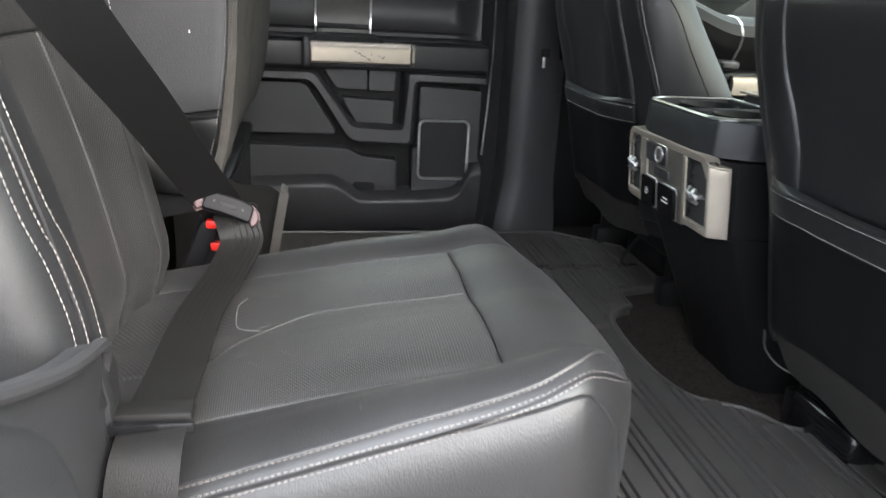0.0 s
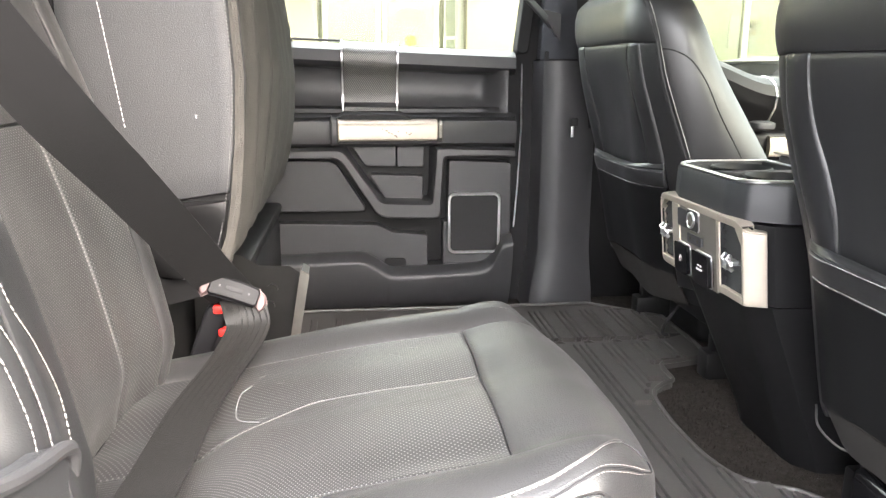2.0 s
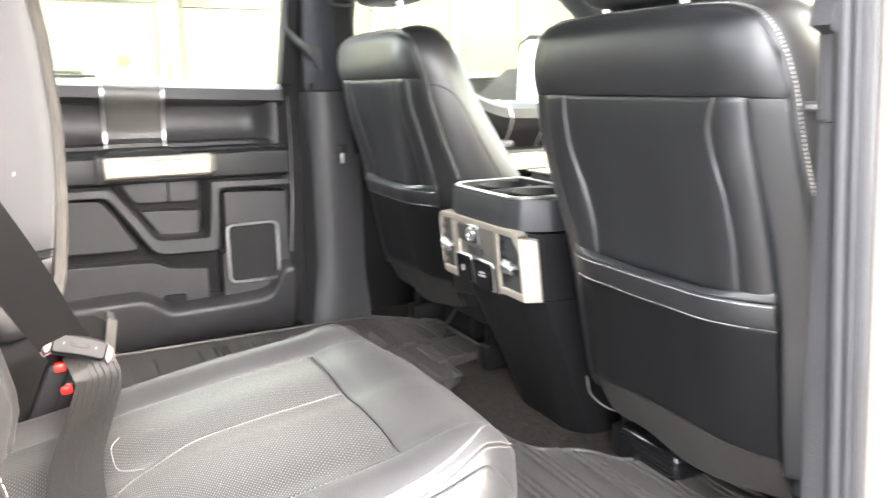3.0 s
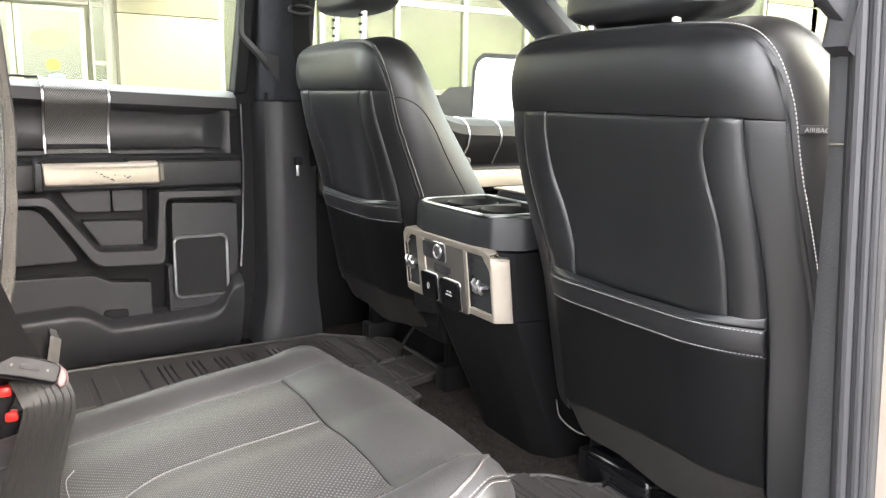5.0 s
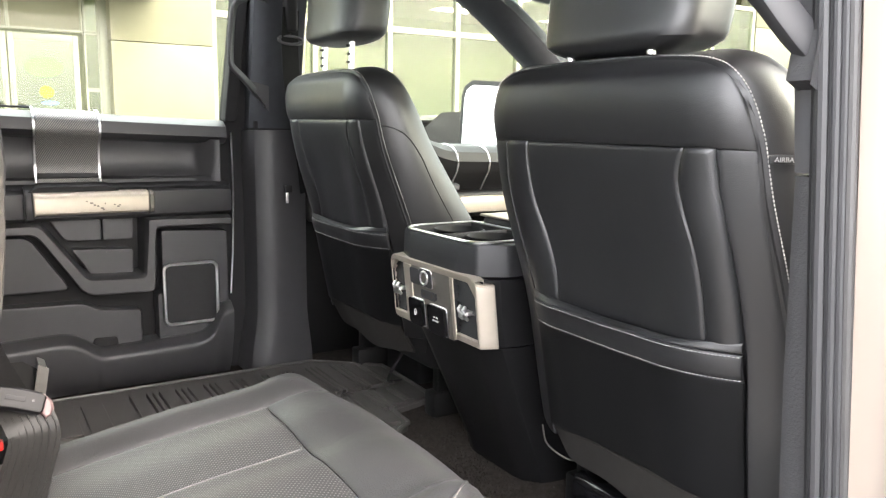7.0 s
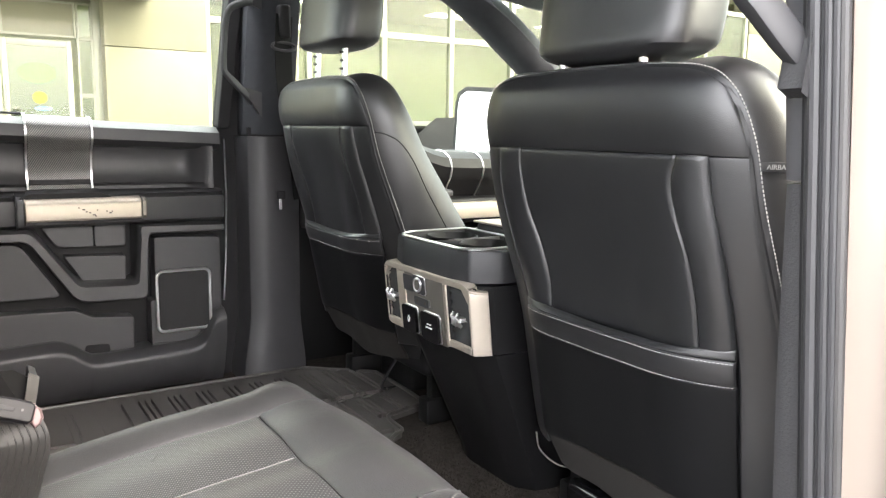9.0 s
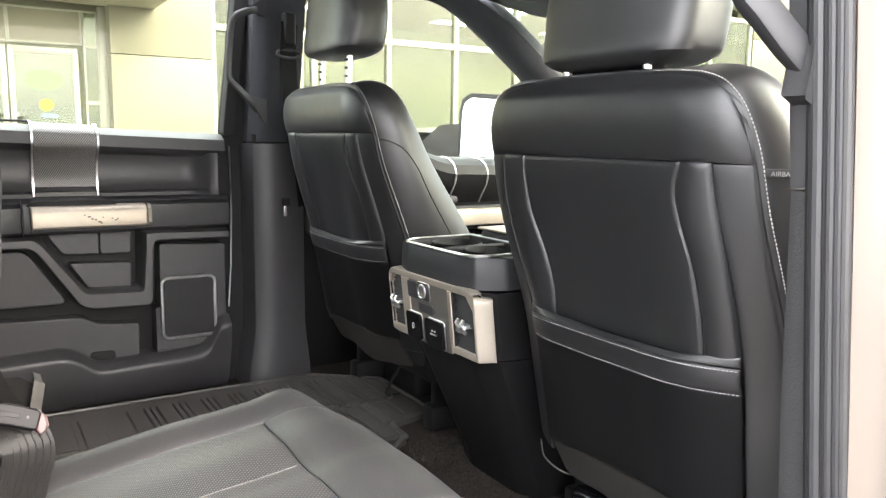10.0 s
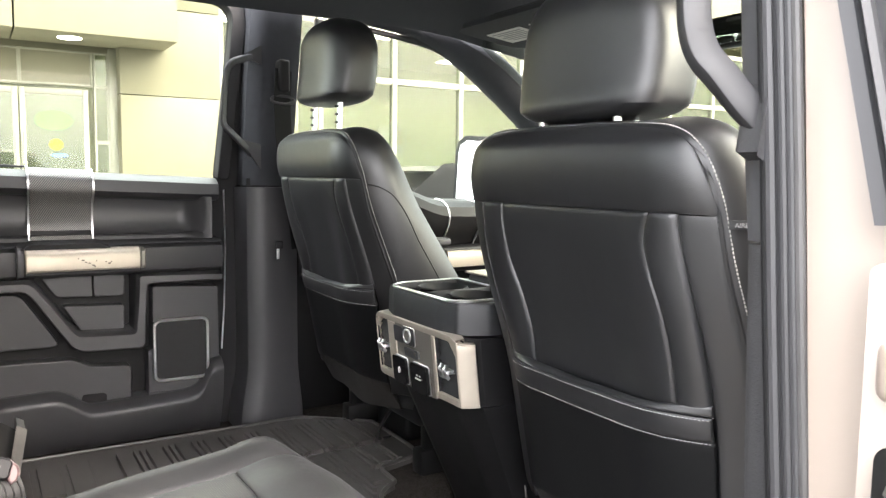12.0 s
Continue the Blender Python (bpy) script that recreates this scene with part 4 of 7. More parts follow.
# ---------------------------------------------------------------- front seats
def front_seat(cy, dz, lift, label):
    """Back, headrest, cushion and base of a front seat that is seen from behind. cy: its middle; dz: how much higher it stands; lift: of the headrest."""
    seat = thing("front_seat", (0.2, cy, 0.0), label, "car seat", "front seats")
    Z0 = 0.606
    def xr(z):
        return smooth_along([(0.10, 0.034), (0.20, 0.012), (0.375, -0.022), (0.50, -0.046), (0.606, -0.063), (0.66, -0.068), (0.705, -0.060), (0.74, -0.04)], z, 1)
    def wrap(o, z):
        """How far the rear face turns forward towards its sides; more so lower down."""
        low = smoothstep((0.58 - z) / 0.26)
        start, deep = lerp(0.145, 0.085, low), lerp(0.032, 0.060, low)
        return deep * max(0.0, (abs(o) - start) / (0.236 - start)) ** 2
    def hollow(o, z):
        return 0.012 * (1 - smoothstep((abs(o) - 0.05) / 0.11)) * smoothstep((0.60 - z) / 0.12)
    def rear(o, z, out=0.0):
        return Vector((xr(z) + wrap(o, z) + hollow(o, z) - out, cy + o, z + dz))
    # stitched seam round the rear face, from the middle of the top down one side: offset and height
    half = [(0.0, 0.707), (0.06, 0.7065), (0.115, 0.7045), (0.150, 0.7015), (0.174, 0.6965), (0.195, 0.687), (0.2095, 0.671), (0.2185, 0.651), (0.2240, 0.628),
            (0.2270, 0.606), (0.2305, 0.556), (0.2345, 0.498), (0.2365, 0.438), (0.2370, 0.36), (0.2350, 0.27), (0.2300, 0.15)]
    way = curve_points([(o, 0, z) for o, z in half], 10)
    gone = [0.0]
    for a, b in zip(way, way[1:]):
        gone.append(gone[-1] + (b - a).length)
    def side_line(v):
        """Offset, height and outward angle at the share v of the half seam."""
        d = v * gone[-1]
        i = min(len(way) - 2, max(0, next((k for k in range(len(gone)) if gone[k] > d), len(gone) - 1) - 1))
        p = way[i].lerp(way[i + 1], (d - gone[i]) / max(1e-6, gone[i + 1] - gone[i]))
        a, b = way[max(0, i - 3)], way[min(len(way) - 1, i + 4)]
        t = (b - a).normalized()
        return p.x, p.z, Vector((0, -t.z, t.x))
    def seam(u):
        side = -1 if u < 0.5 else 1
        o, z, n = side_line(abs(u - 0.5) * 2)
        roll = 0.009 * smoothstep((z - 0.682) / 0.024)
        return rear(side * o, z) + Vector((roll, 0, 0))
    def outward(u):
        side = -1 if u < 0.5 else 1
        n = side_line(abs(u - 0.5) * 2)[2]
        return Vector((0, side * n.y, n.z)).normalized()
    def bolster(s, t):
        """Side padding from the seam forward."""
        p, n = seam(s), outward(s)
        v = abs(s - 0.5) * 2
        deep = smooth_along([(0.0, 0.045), (0.18, 0.055), (0.30, 0.078), (0.42, 0.098), (0.60, 0.135), (0.80, 0.175), (1.0, 0.20)], v, 1)
        bulge = smooth_along([(0.0, 0.004), (0.15, 0.006), (0.27, 0.020), (0.38, 0.031), (0.55, 0.036), (1.0, 0.024)], v, 1)
        return p + n * bulge * math.sin(math.pi * 0.80 * t) ** 0.8 + Vector((deep * t, 0, 0))
    def ring(z, shrink=0.0):
        xf = along([(0.10, 0.20), (0.25, 0.185), (0.43, 0.150), (0.56, 0.085), (0.62, 0.052), (0.687, 0.004), (0.705, -0.02)], z)
        a, w = xr(z) + 0.034, 0.205 - shrink
        c, hx = (a + xf) / 2, (xf - a) / 2 - shrink * 0.3
        out = []
        for k in range(36):
            th = 2 * math.pi * k / 36
            u, v = math.cos(th), math.sin(th)
            sx, sy = math.copysign(abs(u) ** 0.35, u), math.copysign(abs(v) ** 0.35, v)
            fx = c + hx * sx
            if sx > 0 and abs(sy) < 0.98:
                fx -= 0.05 * (1 - abs(sy) ** 3) * min(1, hx / 0.05)
            if sx < 0:
                fx = max(fx, xr(z) + wrap(w * sy, z) + 0.034)
            out.append((fx, cy + w * sy, z + dz))
        return out
    bm = B()
    loft(bm, [ring(z) for z in (0.11, 0.14, 0.2, 0.27, 0.34, 0.41, 0.48, 0.54, 0.59)] + [ring(0.63, 0.012), ring(0.655, 0.03), ring(0.672, 0.055), ring(0.683, 0.10)])
    part("backrest", bm, LEATHER, seat)
    bm = B()
    patch(bm, bolster, 150, 16, 0.003, 0.0012, 0.012, lambda s, t: outward(s))
    part("side_bolster", bm, LEATHER, seat)
    bm = B()
    tube(bm, [seam(k / 160) - outward(k / 160) * 0.004 + Vector((0.0075, 0, 0)) for k in range(161)], 0.0085, 10)
    part("seam_welt", bm, LEATHER, seat)
    # yoke over the shoulders, padded and proud of the panels below
    def yoke(s, t):
        a = 2 * s - 1
        # the upper rim follows the seam; rows fan out from the lower seam
        o1, z1, _ = side_line(min(1.0, abs(a)) * yoke_end)
        o0, z0 = 0.2268 * abs(a) ** 0.92, Z0
        k = t
        o, z = lerp(o0, o1, k), lerp(z0, z1, k)
        sg = -1 if a < 0 else 1
        puff = 0.005 * math.sin(math.pi * min(1.0, max(0.0, k))) ** 0.6 * min(1.0, (z1 - z0) / 0.05)
        roll = 0.009 * smoothstep((z - 0.682) / 0.024)
        return rear(sg * o, z, puff) + Vector((roll, 0, 0))
    yoke_end = gone[90] / gone[-1]
    bm = B()
    patch(bm, yoke, 64, 26, 0.005, 0.0035, 0.014, (-1, 0, 0.3))
    part("shoulder_panel", bm, LEATHER, seat)
    # upright panels between yoke and pocket; each seam: height and offset
    edges = [[(0.15, -0.2300), (0.27, -0.2350), (0.36, -0.2370), (0.438, -0.2365), (0.498, -0.2345), (0.556, -0.2305), (0.606, -0.2270)],
             [(0.15, -0.190), (0.28, -0.194), (0.379, -0.1985), (0.44, -0.200), (0.494, -0.1985), (0.536, -0.1945), (0.571, -0.191), (0.606, -0.189)],
             [(0.379, -0.159), (0.445, -0.162), (0.495, -0.158), (0.543, -0.146), (0.574, -0.1415), (0.606, -0.151)],
             [(0.379, 0.096), (0.427, 0.094), (0.473, 0.102), (0.527, 0.118), (0.58, 0.1225), (0.606, 0.120)],
             [(0.15, 0.150), (0.28, 0.146), (0.392, 0.149), (0.465, 0.163), (0.546, 0.176), (0.606, 0.170)],
             [(0.15, 0.2300), (0.27, 0.2350), (0.36, 0.2370), (0.438, 0.2365), (0.498, 0.2345), (0.556, 0.2305), (0.606, 0.2270)]]
    for i in range(5):
        def upright(s, t, i=i):
            z = lerp(0.607, 0.375 if 0 < i < 4 else 0.15, t)
            return rear(lerp(smooth_along(edges[i], z, 1), smooth_along(edges[i + 1], z, 1), s), z, 0.0035 * math.sin(math.pi * s) if i in (1, 3) else 0.0)
        bm = B()
        patch(bm, upright, 20 if i == 2 else 9, 34, 0.007 if 0 < i < 4 else 0.005, 0.0027 if 0 < i < 4 else 0.0024, 0.014, (-1, 0, 0))
        part("back_panel", bm, LEATHER, seat)
    # map pocket: rolled rim, band and lower panel
    def span(s, z):
        return lerp(smooth_along(edges[1], z, 1) - 0.0006, smooth_along(edges[4], z, 1) + 0.0006, s)
    def proud(s):
        return 0.004 + 0.012 * math.sin(math.pi * s) ** 0.7
    def pocket_rim(s, t):
        z = lerp(0.391 - 0.010 * math.sin(math.pi * s), 0.3775, t)
        o = span(s, z)
        return rear(o, z, proud(s) * (0.35 + 0.65 * t) - hollow(o, z) * -0.6 * t)
    bm = B()
    patch(bm, pocket_rim, 40, 5, 0.004, 0.003, 0.010, (-1, 0, 0.5))
    part("pocket_rim", bm, LEATHER, seat)
    def pocket_band(s, t):
        z = lerp(0.377, 0.3435, t)
        o = span(s, z)
        return rear(o, z, proud(s) + 0.6 * hollow(o, z) + 0.0022 * math.sin(math.pi * t))
    bm = B()
    patch(bm, pocket_band, 40, 8, 0.004, 0.0028, 0.010, (-1, 0, 0))
    part("pocket_band", bm, LEATHER, seat)
    def pocket(s, t):
        z = lerp(0.343, 0.172 + 0.012 * math.sin(math.pi * s), t)
        o = span(s, z)
        return rear(o, z, proud(s) * (1 - 0.25 * t) + hollow(o, z) * 0.6 * (1 - 0.4 * t))
    # pocket panel: matte vinyl made darker than the leather to hold shade
    bm = B()
    patch(bm, pocket, 40, 16, 0.004, 0.0024, 0.010, (-1, 0, 0))
    part("map_pocket", bm, VINYL, seat, "matte vinyl map pocket, low shade put into its black")
    # carpet flap that hangs below and tucks under
    def flap(s, t):
        o = span(s, 0.178) * 0.985
        return rear(o, 0.178, proud(s) * 0.7) + Vector((0.036 * t, 0, -0.080 * t * (0.72 + 0.28 * math.sin(2.5 * s + 0.5)) + 0.004 * math.sin(11 * s) * t))
    bm = B()
    patch(bm, flap, 26, 8, 0.004, 0.002, 0.006, (-1, 0, -1))
    part("carpet_flap", bm, FLAP, seat, "brown fabric flap under the pocket")
    # stitching
    def thread(pts, name="stitching", pitch=0.0052, size=0.0037, r=0.00055, mat=THREAD):
        bm = B()
        stitches(bm, pts, pitch, size, r)
        tagged(part(name, bm, mat, seat, "white contrast stitching"), "white contrast stitching", kind="stuff")
    first, last = (0.165, 0.66) if cy < 0 else (0.09, 0.60)
    def beside(u, off):
        return bolster(u, min(0.2, off / 0.09)) + (outward(u) * 0.7 + Vector((-0.7, 0, 0))) * 0.0010
    thread([beside(lerp(first, last, k / 200), 0.0050) for k in range(201)], pitch=0.0046, size=0.0034, r=0.0008 if cy < 0 else 0.0007)
    def on_flank(x, z, side):
        """The point of the side padding at a depth and height."""
        lo, hi = 0.0, 1.0
        for k in range(30):
            v = (lo + hi) / 2
            lo, hi = (v, hi) if side_line(v)[1] > z else (lo, v)
        u = 0.5 + side * v / 2
        p, q = bolster(u, 0), bolster(u, 1)
        return bolster(u, max(0.01, min(0.99, (x - p.x) / (q.x - p.x))))
    for side in (-1, 1) if cy > 0 else (1,):
        line = [(-0.030, 0.596), (-0.010, 0.590), (0.016, 0.573), (0.042, 0.537), (0.068, 0.486), (0.103, 0.429), (0.130, 0.385), (0.15, 0.34)]
        bm = B()
        tube(bm, [on_flank(p.x, p.z, side) for p in curve_points([(x, 0, z) for x, z in line], 8)], 0.0013, 6)
        part("flank_seam", bm, PLASTIC_DARK, seat)
    thread([pocket_band(0.012 + 0.976 * k / 60, 0.10) + Vector((-0.0006, 0, 0)) for k in range(61)], pitch=0.0046, size=0.0031, r=0.00048)
    thread([pocket_band(0.012 + 0.976 * k / 60, 0.97) + Vector((-0.0006, 0, 0)) for k in range(61)], pitch=0.0046, size=0.0031, r=0.00045)
    # headrest: a pillow with a flat rear face, set on two posts
    hz = 0.735 + lift + dz
    def head_ring(k):
        """One level of the headrest; k from 0 (below) to 1 (above)."""
        z = hz - 0.004 + 0.186 * k
        full = min(1.0, math.sqrt(max(0.0, 1 - (max(0.0, 0.13 - k) / 0.13) ** 2))) * math.sqrt(max(0.0, 1 - (max(0.0, k - 0.62) / 0.38) ** 2.4))
        w = (0.121 + 0.016 * math.sin(math.pi * min(1, k * 0.95 + 0.05)) - 0.012 * k) * (0.30 + 0.70 * full) if full > 0.02 else 0.02
        h = 0.060 * (0.18 + 0.82 * full ** 0.8)
        lean = -0.012 + 0.040 * k - 0.03 * k * k
        out = []
        for j in range(48):
            th = 2 * math.pi * j / 48
            u, v = math.cos(th), math.sin(th)
            e = 0.58
            out.append((0.010 + lean + h * math.copysign(abs(u) ** e, u), cy + w * math.copysign(abs(v) ** 0.66, v), z))
        return out
    bm = B()
    loft(bm, [head_ring(k) for k in (0.0, 0.012, 0.03, 0.06, 0.10, 0.14, 0.20, 0.28, 0.36, 0.45, 0.54, 0.62, 0.70, 0.77, 0.83, 0.88, 0.92, 0.955, 0.98, 0.995)])
    hr = part("headrest", bm, LEATHER, seat)
    bm = B()
    stitches(bm, [Vector(head_ring(0.06 + 0.90 * k / 40)[40]) + Vector((0.0, -0.0006, 0)) for k in range(41)], 0.0048, 0.0034, 0.0005)
    part("stitching", bm, THREAD_DARK, hr)
    for side in (-1, 1):
        bm = B()
        tube(bm, [(-0.016 if lift > 0 else 0.0, cy + side * 0.070, 0.70 + dz), (-0.012 if lift > 0 else 0.0, cy + side * 0.070, hz + 0.02)], 0.0062 if lift > 0 else 0.004, 12)
        post = part("headrest_post", bm, CHROME, seat, "chrome headrest post")
        if lift > 0.02:
            bm = B()
            for k in range(3):
                box(bm, -0.0245, -0.018, cy + side * 0.07 - 0.004, cy + side * 0.07 + 0.004, 0.724 + dz + k * 0.017, 0.729 + dz + k * 0.017, 0.001)
            part("notch", bm, PLASTIC_DARK, post)
        bm = B()
        w = 0.022 if side < 0 else 0.015
        box(bm, -0.034, -0.008, cy + side * 0.07 - w, cy + side * 0.07 + w, 0.694 + dz, 0.7115 + dz, 0.006, 3)
        part("post_guide", bm, PLASTIC_DARK, seat)
        if lift < 0.02:
            bm = B()
            tube(bm, [(-0.032, cy + side * 0.07, 0.712 + dz), (-0.032, cy + side * 0.07, 0.724 + dz), (-0.032, cy + side * 0.07, 0.732 + dz), (-0.032, cy + side * 0.07, 0.737 + dz)], (0.0058, 0.0056, 0.0045, 0.001), 12)
            part("guide_pin", bm, CHROME, seat)
    # cushion, shell, rails
    bm = B()
    blob(bm, (0.34, cy, 0.255 + dz * 0.5), (0.27, 0.245, 0.085), 0.4, 0.0, 32, 14)
    part("seat_cushion", bm, LEATHER, seat)
    bm = B()
    box(bm, 0.10, 0.58, cy - 0.225, cy + 0.225, 0.10, 0.20 + dz * 0.5, 0.02, 3)
    part("seat_shell", bm, PLASTIC_DARK, seat)
    for side in (-1, 1):
        bm = B()
        box(bm, 0.115, 0.60, cy + side * 0.19 - 0.022, cy + side * 0.19 + 0.022, -0.012, 0.045, 0.006)
        rail = part("seat_rail", bm, STEEL, seat)
        bm = B()
        box(bm, 0.13, 0.20, cy + side * 0.19 - 0.012, cy + side * 0.19 + 0.012, 0.04, 0.12, 0.004)
        part("rail_bracket", bm, STEEL, rail)
        bm = B()
        box(bm, 0.45, 0.52, cy + side * 0.19 - 0.012, cy + side * 0.19 + 0.012, 0.04, 0.12, 0.004)
        part("rail_bracket", bm, STEEL, rail)
    if cy < 0:
        bm = B()
        tube(bm, curve_points([(0.06, cy + 0.21, 0.14), (0.055, cy + 0.19, 0.115), (0.07, cy + 0.15, 0.10), (0.12, cy + 0.13, 0.10)], 6), 0.0016, 6)
        part("spring_wire", bm, STEEL_WORN, seat)
    return seat


front_seat(-0.397, 0.0, -0.019, "black leather front passenger seat with white stitching, headrest lowered")
front_seat(0.460, 0.028, 0.035, "black leather driver's seat with white stitching, headrest raised")

tag = thing("airbag_tag", (-0.02, -0.675, 0.6), "small grey cloth airbag tag on the seat side", "label tag")
tag_at = Matrix(((0.83, 0, -0.56, -0.0365), (-0.56, 0, -0.83, -0.6375), (0, 1, 0, 0.598), (0, 0, 0, 1)))
bm = B()
box(bm, 0.0, 0.038, -0.0048, 0.0048, -0.002, 0.0, 0.0008)
for v in bm.verts:
    v.co = tag_at @ v.co
part("cloth", bm, SEAL, tag)
txt = bpy.data.curves.new("writing", "FONT")
txt.body, txt.size, txt.extrude = "AIRBAG", 0.0070, 0.0003
tx = new("writing", txt)
tx.data.materials.append(GREY_INK)
tx.parent = tag
tx.matrix_parent_inverse = Matrix.Translation(-tag.location)
tx.matrix_basis = tag_at @ Matrix.Translation((0.005, -0.0026, 0.0004))


# ---------------------------------------------------------------- centre console
def console():
    c = thing("centre_console", (0.1, 0.0, 0.0), "black centre console with champagne vent panel and cup holders", "console")
    def lean(z):
        return along([(0.0, 0.098), (0.24, -0.006), (0.265, -0.016), (0.39, -0.030), (0.44, -0.030)], z)
    bm = B()
    rings = []
    for z in (-0.012, 0.02, 0.12, 0.24, 0.262):
        x, w = lean(z), lerp(0.112, 0.132, max(0, z) / 0.262)
        rings.append([(0.62, -w, z), (x + 0.06, -w - 0.008, z), (x + 0.028, -w, z), (x + 0.004, -w + 0.03, z), (x, -w + 0.05, z), (x, w - 0.05, z), (x + 0.004, w - 0.03, z), (x + 0.028, w, z), (x + 0.06, w + 0.008, z), (0.62, w, z)])
    loft(bm, rings)
    part("lower_body", bm, CONSOLE, c)
    bm = B()
    rings = []
    for z in (0.264, 0.30, 0.37, 0.379):
        x, w = lean(z) + 0.012, 0.140
        rings.append([(0.62, -w, z), (x + 0.05, -w, z), (x + 0.02, -w + 0.006, z), (x, -w + 0.03, z), (x, w - 0.03, z), (x + 0.02, w - 0.006, z), (x + 0.05, w, z), (0.62, w, z)])
    loft(bm, rings)
    part("middle_body", bm, CONSOLE, c)
    bm = B()
    rings = []
    around = fillet([(0.30, -0.136), (0.020, -0.136), (-0.026, -0.106), (-0.034, -0.06), (-0.034, 0.10), (-0.020, 0.148), (0.30, 0.150)], 0.007)
    for z, g in ((0.383, 0.0), (0.40, 0.0), (0.427, 0.001), (0.4345, 0.0035), (0.4368, 0.008)):
        rings.append([(x, y, z) for x, y in inset(around, g)])
    made = [[bm.verts.new(q) for q in ring] for ring in rings + [[(x, y, 0.4368) for x, y in inset(around, 0.016)], [(x, y, 0.40) for x, y in inset(around, 0.017)]]]
    for a, b in zip(made, made[1:]):
        for k in range(len(a)):
            bm.faces.new((a[k], a[(k + 1) % len(a)], b[(k + 1) % len(a)], b[k]))
    part("top_body", bm, CONSOLE_TOP, c, "pebbled dark top section")
    # cup holder tray and lid
    tray = fillet([(-0.030, -0.092), (0.002, -0.112), (0.130, -0.114), (0.130, 0.134), (0.0, 0.134), (-0.030, 0.112)], 0.014)
    bm = B()
    tube(bm, [(x, y, 0.4375) for x, y in tray], 0.0032, 8, True)
    part("chrome_rim", bm, CHROME, c, "chrome cup holder rim")
    bm = B()
    made = [[bm.verts.new((x, y, z)) for x, y in inset(tray, g)] for g, z in ((0.0, 0.437), (0.003, 0.4385), (0.010, 0.4378), (0.011, 0.4365), (0.018, 0.374))]
    for a, b in zip(made, made[1:]):
        for k in range(len(a)):
            bm.faces.new((a[k], a[(k + 1) % len(a)], b[(k + 1) % len(a)], b[k]))
    bm.faces.new(made[-1])
    deck = part("tray", bm, PLASTIC_DARK, c, "black cup holder tray")
    for y in (-0.045, 0.065):
        ring = [(0.052 + 0.046 * math.cos(a), y + 0.046 * math.sin(a)) for a in [k * math.pi / 18 for k in range(36)]]
        bm = B()
        made = [[bm.verts.new((0.052 + (u - 0.052) * g, y + (v - y) * g, z)) for u, v in ring] for g, z in ((1.05, 0.4355), (1.0, 0.4375), (0.95, 0.4340), (0.90, 0.39), (0.86, 0.376))]
        for a, b in zip(made, made[1:]):
            for k in range(36):
                bm.faces.new((a[k], a[(k + 1) % 36], b[(k + 1) % 36], b[k]))
        part("cup_holder", bm, VINYL, deck, "dark round cup holder")
    bm = B()
    box(bm, -0.022, 0.122, 0.0065, 0.0135, 0.415, 0.4385, 0.003, 3)
    part("divider", bm, CONSOLE_TOP, deck)
    bm = B()
    prism(bm, rounded(0.138, 0.56, -0.128, 0.128, 0.03), "z", 0.424, 0.452, 0.010, 3)
    part("lid", bm, PLASTIC_GREY, c, "closed padded console lid")
    bm = B()
    box(bm, 0.134, 0.30, -0.118, 0.118, 0.4515, 0.456, 0.003)
    part("lid_trim", bm, SATIN, c, "pale satin lid trim")
    # champagne vent panel with its two openings, bent round both ends
    def face(y, z, out=0.0):
        bend = 0.030 * max(0.0, min(1.0, (-y - 0.1235) / 0.0135)) ** 1.4 + 0.030 * max(0.0, min(1.0, (y - 0.166) / 0.012)) ** 1.4
        return Vector((lean(z) - 0.004 + bend - out, y, z))
    def crown(y):
        return 0.3835 - 0.022 * smoothstep((y - 0.146) / 0.030) ** 2 - 0.012 * smoothstep((-y - 0.100) / 0.037)
    def foot(y):
        return 0.2575 + 0.006 * smoothstep((-y - 0.03) / 0.03) + 0.008 * smoothstep((y - 0.150) / 0.026) ** 2
    def shoulder(y):
        return min(0.372, crown(y) - 0.003)
    panel = part("vent_panel", patch(B(), lambda s, t: face(lerp(-0.137, 0.178, s), lerp(shoulder(lerp(-0.137, 0.178, s)), crown(lerp(-0.137, 0.178, s)), t), 0.006), 60, 3, 0.0025, 0.002, 0.020, (-1, 0, 0)), SATIN, c, "champagne satin vent panel")
    def bar(y0, y1, z0=None, z1=None, out=0.006, n=6):
        part("panel_bar", patch(B(), lambda s, t: face(lerp(y0, y1, s), lerp(foot(lerp(y0, y1, s)) if z0 is None else z0, shoulder(lerp(y0, y1, s)) if z1 is None else z1, t), out), n, 10, 0.0022, 0.0018, 0.006, (-1, 0, 0)), SATIN, panel)
    bar(-0.137, -0.119, n=16)
    bar(-0.053, -0.042)
    bar(0.090, 0.118)
    bar(0.1655, 0.178, n=12)
    bar(-0.119, -0.053, None, 0.2755)
    bar(0.118, 0.1655, None, 0.2735)
    for outline in ([(-0.119, 0.372), (-0.104, 0.372), (-0.119, 0.354)], [(0.1655, 0.366), (0.150, 0.372), (0.1655, 0.352)]):
        bm = prism(B(), outline, "x", -0.006, 0.010, 0.0015)
        for v in bm.verts:
            v.co = face(v.co.y, v.co.z) + Vector((v.co.x, 0, 0))
        part("corner_web", bm, SATIN, panel)
    bm = prism(B(), rounded(-0.0425, 0.0905, 0.2585, 0.373, 0.004), "x", -0.0065, 0.004, 0.0015)
    for v in bm.verts:
        v.co = face(v.co.y, v.co.z) + Vector((v.co.x + 0.0025, 0, 0))
